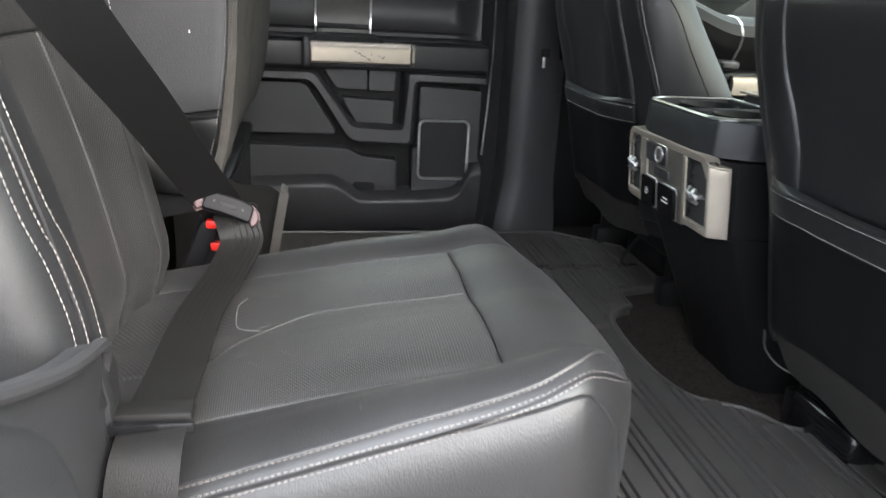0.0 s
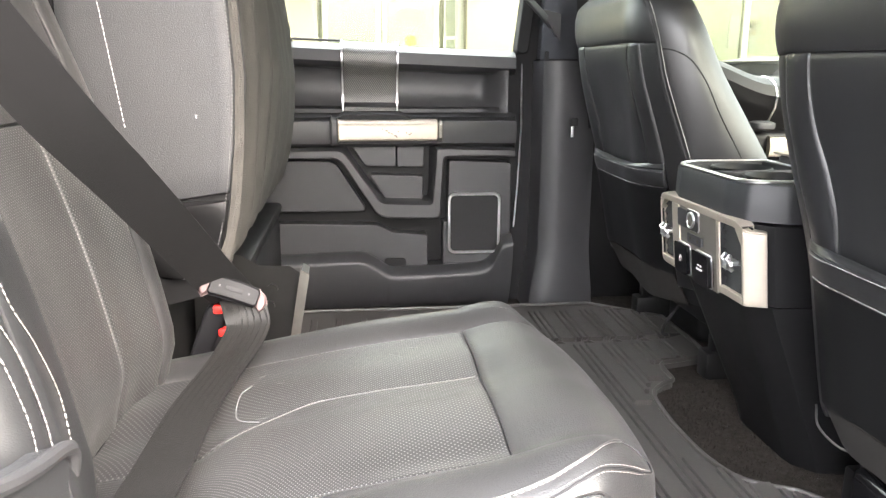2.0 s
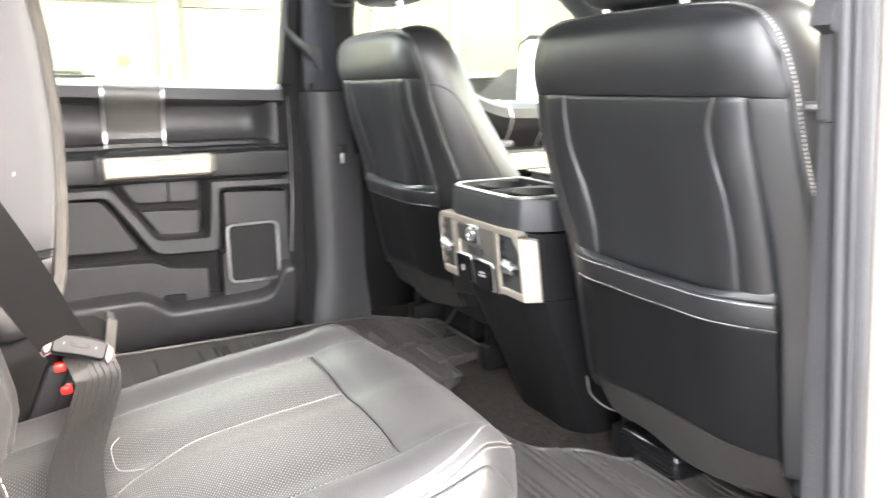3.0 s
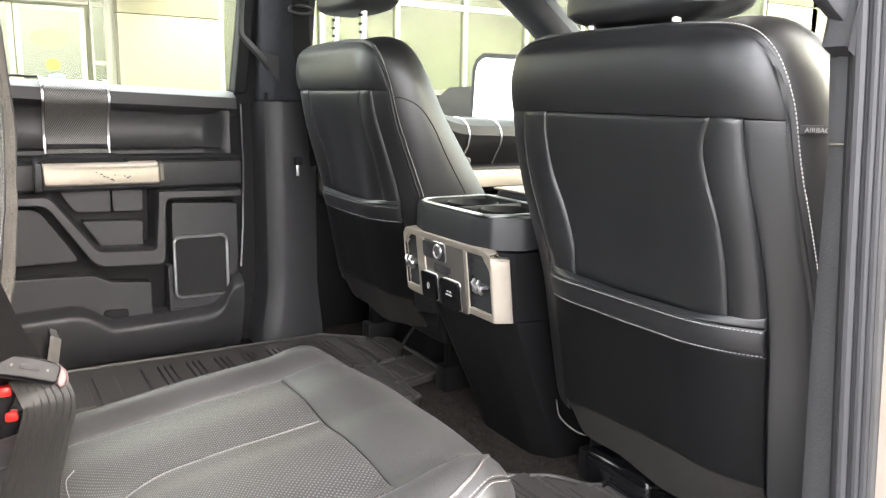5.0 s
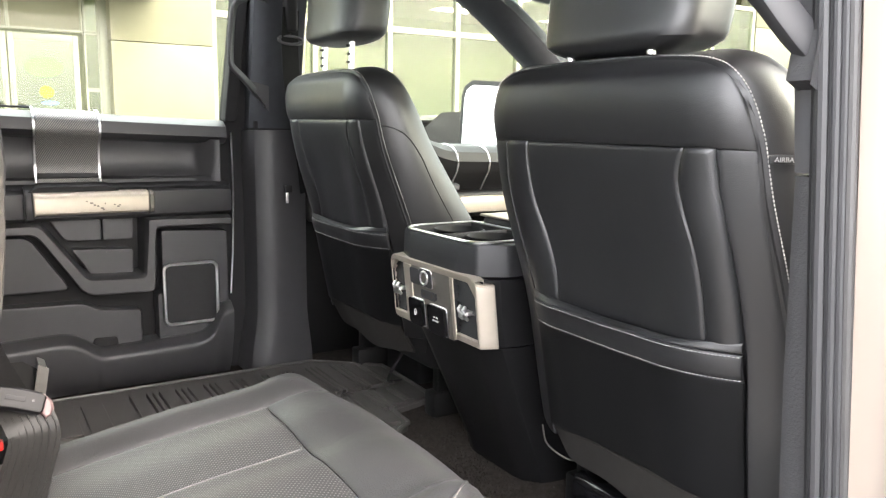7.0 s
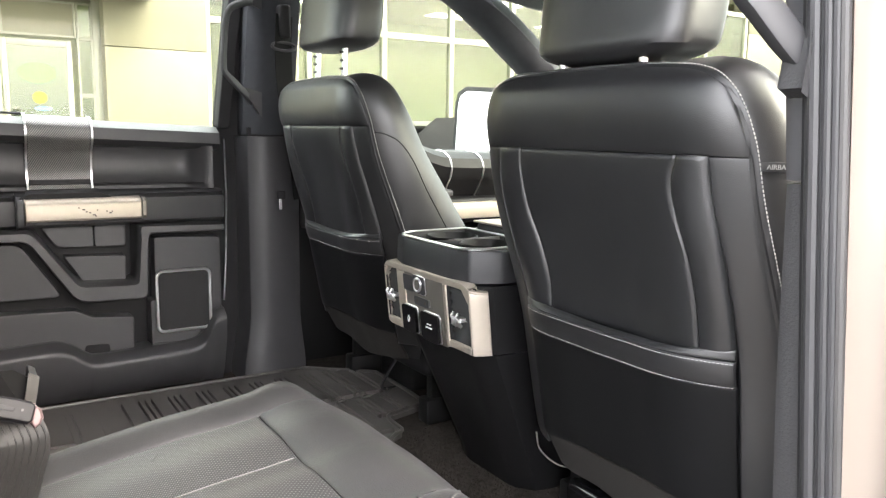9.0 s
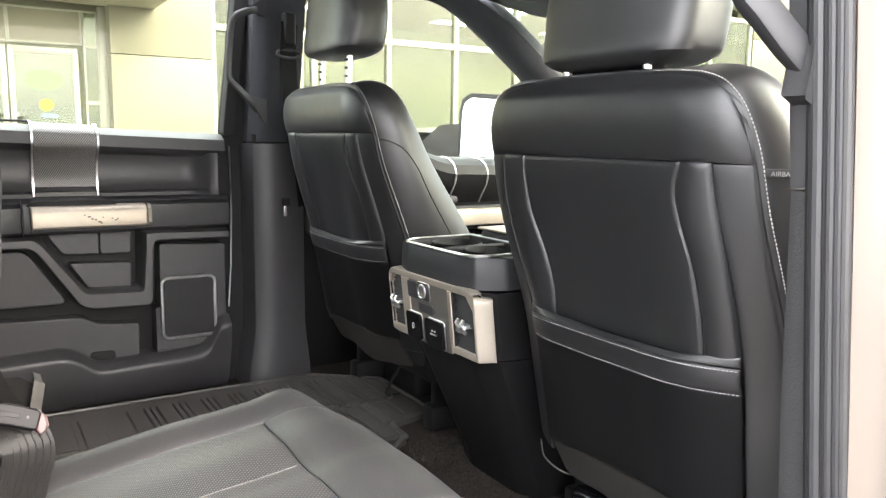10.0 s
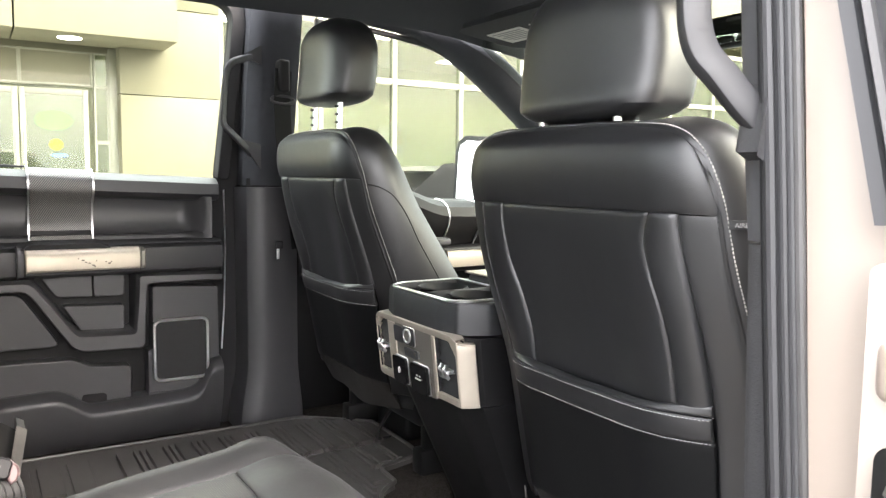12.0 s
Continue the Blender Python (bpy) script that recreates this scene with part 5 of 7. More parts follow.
    part("switch_plate", bm, SATIN_DARK, panel, "grey satin switch plate")
    for y0, y1 in ((-0.119, -0.053), (0.118, 0.1655)):
        cy = (y0 + y1) / 2
        bm = prism(B(), [(y0 - 0.002, 0.268), (y1 + 0.0005, 0.268), (y1 + 0.0005, 0.376), (y0 - 0.002, 0.376)], "x", 0.010, 0.0115, 0)
        for v in bm.verts:
            v.co = face(v.co.y, v.co.z) + Vector((v.co.x, 0, 0))
        vent = part("vent_well", bm, PLASTIC_DARK, c, "black air vent")
        bm = prism(B(), [(-0.0035, 0.268), (0.010, 0.268), (0.010, 0.376), (-0.0035, 0.372)], "y", y1 - 0.0008, y1 + 0.0008, 0)
        for v in bm.verts:
            v.co = face(min(v.co.y, 0.166), v.co.z) + Vector((v.co.x, v.co.y - min(v.co.y, 0.166), 0))
        part("vent_liner", bm, PLASTIC_DARK, vent)
        for k in range(7):
            z = 0.2815 + k * 0.0142
            bm = prism(B(), [(0.0005, -0.0058), (0.0060, 0.0060), (0.0085, 0.0060), (0.0030, -0.0062)], "y", y0 + 0.001, y1 - 0.001, 0)
            for v in bm.verts:
                v.co = face(v.co.y, z + v.co.z) + Vector((v.co.x, 0, 0))
            part("slat", bm, CONSOLE_TOP, vent)
        bm = B()
        for q in (-0.0070, 0.0070):
            p = face(cy + q, 0.319, 0.010)
            tube(bm, [p + Vector((0.004, -0.003, -0.011)), p + Vector((-0.001, -0.0015, -0.006)), p + Vector((-0.002, 0.0015, 0.006)), p + Vector((0.002, 0.003, 0.011))], (0.0030, 0.0045, 0.0045, 0.0030), 10)
        p = face(cy, 0.319, 0.006)
        box(bm, p.x - 0.003, p.x + 0.014, p.y - 0.012, p.y + 0.012, 0.3155, 0.3225, 0.002)
        part("vent_tab", bm, CHROME, vent, "chrome vent tab")
    # sockets and flaps on the plate
    def on_plate(name, y0, y1, z0, z1, r, mat, rim, label, thick=0.005):
        bm = B()
        prism(bm, rounded(y0, y1, z0, z1, r), "x", -0.004 - thick, -0.002, 0.0015)
        for v in bm.verts:
            v.co = face(v.co.y, v.co.z) + Vector((v.co.x, 0, 0))
        ob = part(name, bm, mat, c, label)
        if rim:
            bm = B()
            tube(bm, [face(y, z, 0.0055) for y, z in rounded(y0 - 0.001, y1 + 0.001, z0 - 0.001, z1 + 0.001, r, 4)], 0.0013, 6, True)
            part("chrome_rim", bm, CHROME, ob)
        return ob
    on_plate("socket_cover", 0.058, 0.090, 0.3405, 0.3675, 0.003, PLASTIC, False, "small black socket cover", 0.003)
    on_plate("cover_hinge", 0.0555, 0.0595, 0.347, 0.361, 0.001, PLASTIC, False, "", 0.005)
    on_plate("socket_plate", 0.0165, 0.0545, 0.341, 0.371, 0.004, PLASTIC, True, "power socket with chrome ring", 0.003)
    p = face(0.0365, 0.3565, 0.0095)
    part("socket_ring", tube(B(), [p + Vector((0, 0.0115 * math.cos(a), 0.0115 * math.sin(a))) for a in [k * math.pi / 12 for k in range(24)]], 0.0022, 8, True), CHROME, c)
    part("socket_hole", tube(B(), [p + Vector((0.004, 0, 0)), p + Vector((-0.0005, 0, 0))], 0.0098, 16), SATIN_DARK, c)
    sw = on_plate("seat_heater_switch", 0.006, 0.0525, 0.3195, 0.3325, 0.002, PLASTIC, False, "small dark seat heater switch", 0.004)
    for y in (0.016, 0.043):
        q = face(y, 0.326, 0.0082)
        part("switch_mark", box(B(), q.x - 0.0004, q.x, q.y - 0.0022, q.y + 0.0022, 0.3232, 0.3288, 0), SCUFF, sw, smooth=False)
    f1 = on_plate("usb_flap", 0.050, 0.0945, 0.2625, 0.3105, 0.006, GLOSS, True, "gloss black flap with white mark", 0.009)
    q = face(0.072, 0.287, 0.0133)
    part("white_mark", tube(B(), [q + Vector((0, 0.0028 * math.cos(a), 0.0055 * math.sin(a))) for a in [k * math.pi / 6 for k in range(12)]], 0.0008, 5, True), PAPER, f1)
    f2 = on_plate("outlet_flap", -0.026, 0.0275, 0.2605, 0.3105, 0.006, GLOSS, True, "gloss black outlet flap with white print", 0.009)
    bm = B()
    q = face(0.001, 0.287, 0.0133)
    for dy, dz2, w in ((-0.007, 0.003, 0.0045), (0.001, 0.003, 0.006), (-0.010, -0.003, 0.009), (0.001, -0.003, 0.009)):
        box(bm, q.x - 0.0005, q.x + 0.0002, q.y + dy, q.y + dy + w, q.z + dz2, q.z + dz2 + 0.0026, 0)
    part("white_print", bm, PAPER, f2, smooth=False)
    return c


console()

# ---------------------------------------------------------------- rear bench, passenger side
def rear_cushion():
    c = thing("rear_seat_cushion", (-0.57, -0.48, 0.0), "grey-black perforated leather rear seat cushion, dusty and scuffed", "car seat")
    # across the seat: way, y, height
    cross = [(0.0, -0.672, 0.085), (0.10, -0.684, 0.20), (0.16, -0.686, 0.262), (0.20, -0.676, 0.292), (0.26, -0.652, 0.307), (0.32, -0.625, 0.311),
             (0.38, -0.597, 0.306), (0.45, -0.55, 0.312), (0.53, -0.49, 0.313), (0.60, -0.447, 0.309), (0.68, -0.39, 0.314), (0.78, -0.325, 0.314),
             (0.82, -0.296, 0.326), (0.86, -0.272, 0.322), (0.90, -0.254, 0.298), (1.0, -0.256, 0.085)]
    run = [(0.0, -0.835, 0.76), (0.10, -0.765, 0.80), (0.30, -0.66, 0.875), (0.55, -0.55, 0.95), (0.70, -0.455, 0.995), (0.76, -0.420, 1.03), (0.82, -0.386, 1.03),
           (0.87, -0.358, 0.96), (0.91, -0.344, 0.82), (1.0, -0.348, 0.0)]
    def S(p, q):
        y, h = smooth_along(cross, p, 1), smooth_along(cross, p, 2)
        x, k = smooth_along(run, q, 1), smooth_along(run, q, 2)
        front = smoothstep((q - 0.70) / 0.25)
        flat = front * smoothstep((p - 0.24) / 0.08) * smoothstep((0.885 - p) / 0.06)
        h = lerp(h, 0.313, flat)
        y = -0.485 + (y + 0.485) * (1 - (0.045 * front + 0.16 * (1 - math.sqrt(1 - max(0.0, min(1.0, (q - 0.80) / 0.13)) ** 2))) * (1.0 if y < -0.485 else 0.5))
        bow = 0.020 * (1 - ((y + 0.485) / 0.2) ** 2) * front - 0.008 * front
        side = abs(y + 0.485) / 0.2
        x -= (0.057 if y < -0.485 else 0.018) * front * max(0.0, min(1.0, (side - 0.40) / 0.6)) ** 2
        edge = smoothstep((-0.575 - y) / 0.06) * lerp(-0.9, 1.0, min(1, max(0, (x + 0.74) / 0.29))) * smoothstep((h - 0.15) / 0.12)
        return Vector((x + bow, y, 0.08 + (h - 0.08) * max(0, k) + 0.020 * edge * min(1, max(0, k)) * (1 - 0.5 * smoothstep((q - 0.80) / 0.1))))
    def piece(name, p0, p1, q0, q1, nu, nv, mat, out, groove=0.006, depth=0.005, puff=0.0, label=""):
        bm = B()
        patch(bm, lambda s, t: S(lerp(p0, p1, s), lerp(q0, q1, t)), nu, nv, groove, depth, 0.02, out, puff)
        return part(name, bm, mat, c, label)
    bm = B()
    ring = []
    for z, g in ((0.03, 0.03), (0.06, 0.015), (0.12, 0.02), (0.20, 0.022), (0.235, 0.03)):
        ring.append([(x, y, z) for x, y in rounded(-0.80 + g, -0.375 - g, -0.68 + g, -0.288 - g, 0.05)])
    loft(bm, ring)
    part("foam_base", bm, PLASTIC_DARK, c)
    def middle(q):
        return 0.612 - 0.085 * min(1.2, max(0.0, (0.45 - q) / 0.19)) ** 2
    for near in (True, False):
        bm = B()
        def panel(s, t):
            q = lerp(0.03, 0.70, t)
            return S(lerp(0.38, middle(q), s) if near else lerp(middle(q), 0.78, s), q)
        patch(bm, panel, 16, 34, 0.004, 0.0012, 0.02, (0, 0, 1))
        part("centre_panel", bm, PERFORATED, c, "perforated leather centre panel")
    piece("front_roll", 0.375, 0.79, 0.70, 1.0, 36, 24, LEATHER_REAR, (0.5, 0, 1), 0.007, 0.006)
    piece("inner_bolster", 0.78, 1.0, 0.0, 1.0, 14, 44, LEATHER_REAR, (0, 1, 1), 0.006, 0.005)
    piece("outer_bolster", 0.205, 0.38, 0.0, 1.0, 14, 50, LEATHER_REAR, (0, -0.4, 1), 0.004, 0.002)
    piece("side_face", 0.0, 0.205, 0.0, 1.0, 14, 50, LEATHER_REAR, (0.2, -1, 0.2), 0.004, 0.003)
    def line(way, off, mat, kind):
        """A stitched or piped line along (p, q) of the seat's skin."""
        path = curve_points([(p + off, q, 0) for p, q in way], 14)
        pts = [S(a.x, a.y) for a in path]
        bm = B()
        if kind == "stitch":
            stitches(bm, pts, 0.0046, 0.0034, 0.00032, (0, -0.0004, 0.0004))
            tagged(part("stitching", bm, mat, c, "white contrast stitching"), "white contrast stitching", kind="stuff")
        else:
            tube(bm, pts, kind, 6)
            part("seam", bm, mat, c)
    top_way = [(0.235, 0.02), (0.235, 0.3), (0.235, 0.55), (0.244, 0.70), (0.264, 0.775), (0.290, 0.812), (0.315, 0.833)]
    low_way = [(0.205, 0.02), (0.205, 0.3), (0.205, 0.55), (0.218, 0.72), (0.242, 0.815), (0.272, 0.862), (0.308, 0.885), (0.345, 0.88), (0.375, 0.85), (0.382, 0.78)]
    line(top_way, 0.003, THREAD_SEAT, "stitch")
    line(top_way, -0.004, THREAD_SEAT, "stitch")
    line(top_way, 0.0, LEATHER_REAR, 0.0016)
    line(low_way[:7], 0.006, THREAD_SEAT, "stitch")
    line(low_way[:7], -0.006, THREAD_SEAT, "stitch")
    line(low_way, 0.0, PLASTIC_DARK, 0.0009)
    bm = B()
    tube(bm, [S(middle(q), q) + Vector((0, 0, -0.0003)) for q in [0.26 + 0.435 * k / 40 for k in range(41)]], 0.0006, 6)
    part("seam", bm, SEAM_PALE, c)
    bm = B()
    stitches(bm, [S(0.815, 0.775 + 0.03 * k / 10) for k in range(11)], 0.007, 0.0035, 0.0003, (0, 0, 0.0004))
    tagged(part("stitching", bm, SEAM_PALE, c), kind="stuff")
    # scratches and pale dust marks on the leather
    rnd = random.Random(4)
    for k in range(16):
        p, q = rnd.uniform(0.42, 0.76), rnd.uniform(0.25, 0.68)
        a, b = rnd.uniform(-0.03, 0.03), rnd.uniform(-0.03, 0.03)
        bm = B()
        tube(bm, [S(p + a * s, q + b * s) + Vector((0, 0, 0.0004)) for s in (0, 0.33, 0.66, 1)], 0.00018, 4)
        part("scratch", bm, SEAM_PALE if k % 3 == 0 else THREAD_DARK, c)
    bm = B()
    tube(bm, [S(p.x, p.y) + Vector((0, 0, 0.0002)) for p in curve_points([(0.69, 0.275, 0), (0.667, 0.258, 0), (0.617, 0.260, 0), (0.595, 0.275, 0), (0.578, 0.31, 0)], 8)], 0.0007, 5)
    part("dust_ring", bm, THREAD_DARK, c, "pale curved dust mark")
    bm = B()
    tube(bm, [S(lerp(0.288, 0.335, k / 5), 0.50 + 0.004 * k / 5) + Vector((0, 0, 0.0004)) for k in range(6)], 0.0006, 5)
    part("scratch", bm, SEAM_PALE, c)
    return c


rear_cushion()


def rear_backrest():
    b = thing("rear_bench_backrest", (-0.85, -0.48, 0.24), "black leather rear seat back with perforated middle", "car seat")
    cross = [(0.0, -0.690, -0.10), (0.07, -0.694, -0.02), (0.12, -0.684, 0.020), (0.20, -0.655, 0.038), (0.27, -0.620, 0.035), (0.33, -0.590, 0.027), (0.38, -0.565, 0.013), (0.44, -0.535, 0.0), (0.50, -0.503, -0.004),
             (0.60, -0.45, -0.006), (0.72, -0.375, 0.0), (0.78, -0.34, 0.012), (0.84, -0.312, 0.020), (0.90, -0.290, 0.010), (0.95, -0.280, -0.03), (1.0, -0.282, -0.10)]
    def S(p, q):
        y, out = smooth_along(cross, p, 1), smooth_along(cross, p, 2)
        z = lerp(0.255, 0.88, q)
        x = -0.775 - 0.26 * (z - 0.28) + 0.012 * math.sin(math.pi * min(1, q * 1.6))
        crown = smoothstep((q - 0.88) / 0.12)
        low = smoothstep((0.10 - q) / 0.10)
        return Vector((x + out * (1 - 0.5 * crown) - 0.05 * crown - 0.02 * low, y, z))
    def piece(name, p0, p1, q0, q1, nu, nv, mat, out=(1, 0, 0.3), label=""):
        bm = B()
        patch(bm, lambda s, t: S(lerp(p0, p1, s), lerp(q0, q1, t)), nu, nv, 0.006, 0.005, 0.02, out)
        part(name, bm, mat, b, label)
    bm = B()
    loft(bm, [[(x - 0.26 * (z - 0.28), y, z) for x, y in rounded(-0.93, -0.80, -0.68, -0.295, 0.03)] for z in (0.24, 0.5, 0.7, 0.85)])
    part("core", bm, PLASTIC_DARK, b)
    piece("centre_panel", 0.43, 0.67, 0.0, 0.46, 14, 20, PERFORATED, label="perforated leather panel")
    piece("centre_panel", 0.67, 0.80, 0.0, 0.46, 12, 20, PERFORATED, label="perforated leather panel")
    piece("upper_panel", 0.43, 0.80, 0.46, 1.0, 20, 16, LEATHER_REAR)
    piece("inner_bolster", 0.80, 1.0, 0.0, 1.0, 30, 30, LEATHER_REAR, (0.6, 1, 0.2))
    piece("outer_bolster", 0.20, 0.43, 0.0, 1.0, 18, 30, LEATHER)
    piece("side_bolster", 0.0, 0.20, 0.10, 1.0, 14, 30, LEATHER, (0.6, -1, 0.2))
    for rows in ([(0.152, 0.234), (0.21, 0.258), (0.27, 0.240), (0.335, 0.214), (0.5, 0.222), (0.9, 0.232)],
                 [(0.165, 0.190), (0.21, 0.197), (0.27, 0.194), (0.335, 0.180), (0.5, 0.190), (0.9, 0.200)],
                 [(0.168, 0.161), (0.21, 0.169), (0.27, 0.165), (0.335, 0.154), (0.5, 0.162), (0.9, 0.170)]):
        way = curve_points([(p, q, 0) for q, p in rows], 12)
        bm = B()
        stitches(bm, [S(a.x, a.y) for a in way], 0.0052, 0.0040, 0.00042, (0.0010, -0.0006, 0))
        tagged(part("stitching", bm, THREAD_SEAT, b, "white contrast stitching"), "white contrast stitching", kind="stuff")
    return b


rear_backrest()

# plastic quarter trim by the door opening
qt = thing("quarter_trim", (-0.9, -0.75, -0.02), "black plastic quarter trim beside the rear seat", "pillar trim")
def trim_top(y):
    return 0.372 - 0.50 * (y + 0.745)
bm = B()
rings = []
for k, g in ((0.0, 0.0), (0.7, 0.0), (0.90, 0.003), (0.955, 0.010), (0.985, 0.020), (1.0, 0.036)):
    rings.append([(x, y, lerp(-0.08, trim_top(y), k)) for x, y in rounded(-1.08, -0.735 - g, -0.86 + g * 0.4, -0.722 - g, 0.030, 5)])
loft(bm, rings)
part("lower_trim", bm, CONSOLE_TOP, qt, "smooth black lower trim")
def tuck(s, t):
    edge = curve_points([(-0.775, -0.86, 0.436), (-0.757, -0.80, 0.408), (-0.748, -0.738, 0.386), (-0.745, -0.70, 0.376), (-0.745, -0.660, 0.367), (-0.747, -0.643, 0.354), (-0.755, -0.636, 0.325)], 6)
    k = s * (len(edge) - 1)
    i = min(len(edge) - 2, int(k))
    p = edge[i].lerp(edge[i + 1], k - i)
    return Vector((p.x - 0.002 * t, p.y, p.z - 0.16 * t))
bm = B()
patch(bm, tuck, 24, 10, 0.006, 0.004, 0.014, (1, -0.3, 0))
part("rubber_flap", bm, CONSOLE_TOP, qt, "dark rolled flap edge")
bm = B()
tube(bm, [tuck(k / 36, 0) + Vector((0.003, -0.002, 0)) for k in range(37)], 0.0048, 8)
part("flap_lip", bm, SEAL, qt)
bm = B()
rings = []
for z, k in ((0.28, 0.0), (0.5, 0.1), (0.8, 0.4), (1.10, 0.8)):
    rings.append([(x, y, z) for x, y in rounded(-1.09, -0.93 - 0.02 * k, -0.80, -0.72 + 0.02 * k, 0.02, 3)])
loft(bm, rings)
part("upper_trim", bm, PLASTIC, qt)


# ---------------------------------------------------------------- rear bench, driver's side, cushion folded up
def folded_cushion():
    f = thing("folded_seat_cushion", (-0.78, 0.24, 0.0), "folded-up rear seat cushion showing its grey felt underside", "car seat")
    prof = [(-0.745, 0.335), (-0.728, 0.36), (-0.712, 0.42), (-0.700, 0.50), (-0.694, 0.58), (-0.700, 0.68), (-0.715, 0.78), (-0.735, 0.86), (-0.765, 0.885)]
    inner = [(-0.80, 0.89), (-0.86, 0.86), (-0.885, 0.78), (-0.88, 0.60), (-0.86, 0.45), (-0.83, 0.36), (-0.785, 0.325)]
    def under(s, t):
        line = [Vector((x, 0, z)) for x, z in prof]
        k = t * (len(line) - 1)
        i = min(len(line) - 2, int(k))
        p = line[i].lerp(line[i + 1], k - i)
        y = lerp(-0.200, 0.69, s)
        edge = smoothstep((y - 0.55) / 0.16)
        rip = 0.003 * math.sin(9 * t + 6 * s) + 0.0045 * math.sin(38 * s + 1.6 * math.sin(3 * t)) + 0.002 * math.sin(83 * s + 2 * t)
        return Vector((p.x - 0.05 * edge + rip + 0.004, y, p.z + 0.02 * edge * (1 - t)))
    bm = B()
    patch(bm, under, 110, 26, 0.010, 0.006, 0.012, (1, 0, 0))
    part("felt_underside", bm, FELT, f, "worn grey felt underside")
    outline = prof + inner
    bm = B()
    prism(bm, [(x - 0.004, z) for x, z in outline], "y", -0.196, 0.68, 0.012, 3)
    part("cushion_body", bm, CONSOLE, f)
    def cheek(s, t):
        z = lerp(0.445, 0.86, t)
        x0 = along([(0.44, -0.865), (0.60, -0.882), (0.78, -0.884), (0.86, -0.86)], z)
        x1 = along([(0.36, -0.728), (0.42, -0.714), (0.50, -0.702), (0.58, -0.697), (0.68, -0.702), (0.78, -0.717), (0.86, -0.738)], z)
        return Vector((lerp(x0, x1, s), -0.206, z + 0.022 * (s - 0.9) * (1 - t)))
    bm = B()
    patch(bm, cheek, 14, 16, 0.005, 0.005, 0.010, (0, -1, 0))
    part("side_panel", bm, CONSOLE_TOP, f)
    def lower(s, t):
        z = lerp(0.345, 0.438, t)
        x0 = along([(0.34, -0.82), (0.44, -0.862)], z)
        x1 = along([(0.345, -0.742), (0.36, -0.728), (0.42, -0.714), (0.44, -0.711)], z)
        return Vector((lerp(x0, x1, s), -0.203 + 0.006 * math.sin(7 * s + 5 * t), z + 0.022 * (s - 0.9) * t))
    bm = B()
    patch(bm, lower, 12, 8, 0.005, 0.006, 0.010, (0, -1, 0))
    part("side_skirt", bm, CONSOLE, f)
    bm = B()
    zig = [Vector((x - 0.006, -0.2068, z)) for x, z in prof[1:8]]
    stitches(bm, curve_points(zig, 8), 0.0042, 0.0032, 0.0008)
    part("stitching", bm, THREAD_DARK, f)
    bm = B()
    stitches(bm, [Vector((lerp(-0.819, -0.855, k / 20), -0.2075, lerp(0.525, 0.80, k / 20))) for k in range(21)], 0.0062, 0.0048, 0.0006)
    part("stitching", bm, THREAD, f, "white contrast stitching")
    bm = B()
    box(bm, -0.7420, -0.7405, -0.2085, -0.2062, 0.533, 0.5365, 0.0003)
    part("lint", bm, THREAD, f)
    # hinge leg below
    leg = thing("seat_hinge_leg", (-0.72, 0.10, 0.0), "black painted steel hinge leg under the folded seat", "seat bracket")
    bm = B()
    prism(bm, [(-0.82, 0.003), (-0.70, 0.003), (-0.668, 0.20), (-0.656, 0.268), (-0.672, 0.280), (-0.72, 0.282), (-0.75, 0.30), (-0.82, 0.30)], "y", 0.096, 0.104, 0.002)
    part("side_plate", bm, STEEL, leg)
    bm = B()
    prism(bm, [(-0.700, 0.003), (-0.690, 0.003), (-0.642, 0.272), (-0.652, 0.278)], "y", 0.075, 0.13, 0.002)
    part("front_flange", bm, STEEL_WORN, leg, "worn grey front flange")
    for x, z in ((-0.700, 0.245), (-0.706, 0.218), (-0.755, 0.255)):
        bm = B()
        tube(bm, [(x, 0.097, z), (x, 0.088, z)], 0.009, 12)
        part("bolt", bm, STEEL, leg)
    store = thing("storage_box", (-0.8, 0.4, 0.0), "black storage box under the folded rear seat", "storage box")
    bm = B()
    box(bm, -0.90, -0.74, 0.14, 0.68, 0.003, 0.26, 0.02)
    part("bin", bm, PLASTIC_DARK, store)
    bm = B()
    box(bm, -0.905, -0.735, 0.135, 0.685, 0.262, 0.285, 0.008)
    part("lid", bm, CONSOLE, store)
    bm = B()
    loft(bm, [[(x - 0.26 * (z - 0.28), y, z) for x, y in rounded(-1.0, -0.875, -0.275, 0.70, 0.03)] for z in (0.31, 0.5, 0.7, 0.86)])
    solid("rear_bench_backrest", bm, LEATHER_REAR, "black leather rear seat back behind the folded cushion", "car seat")


folded_cushion()


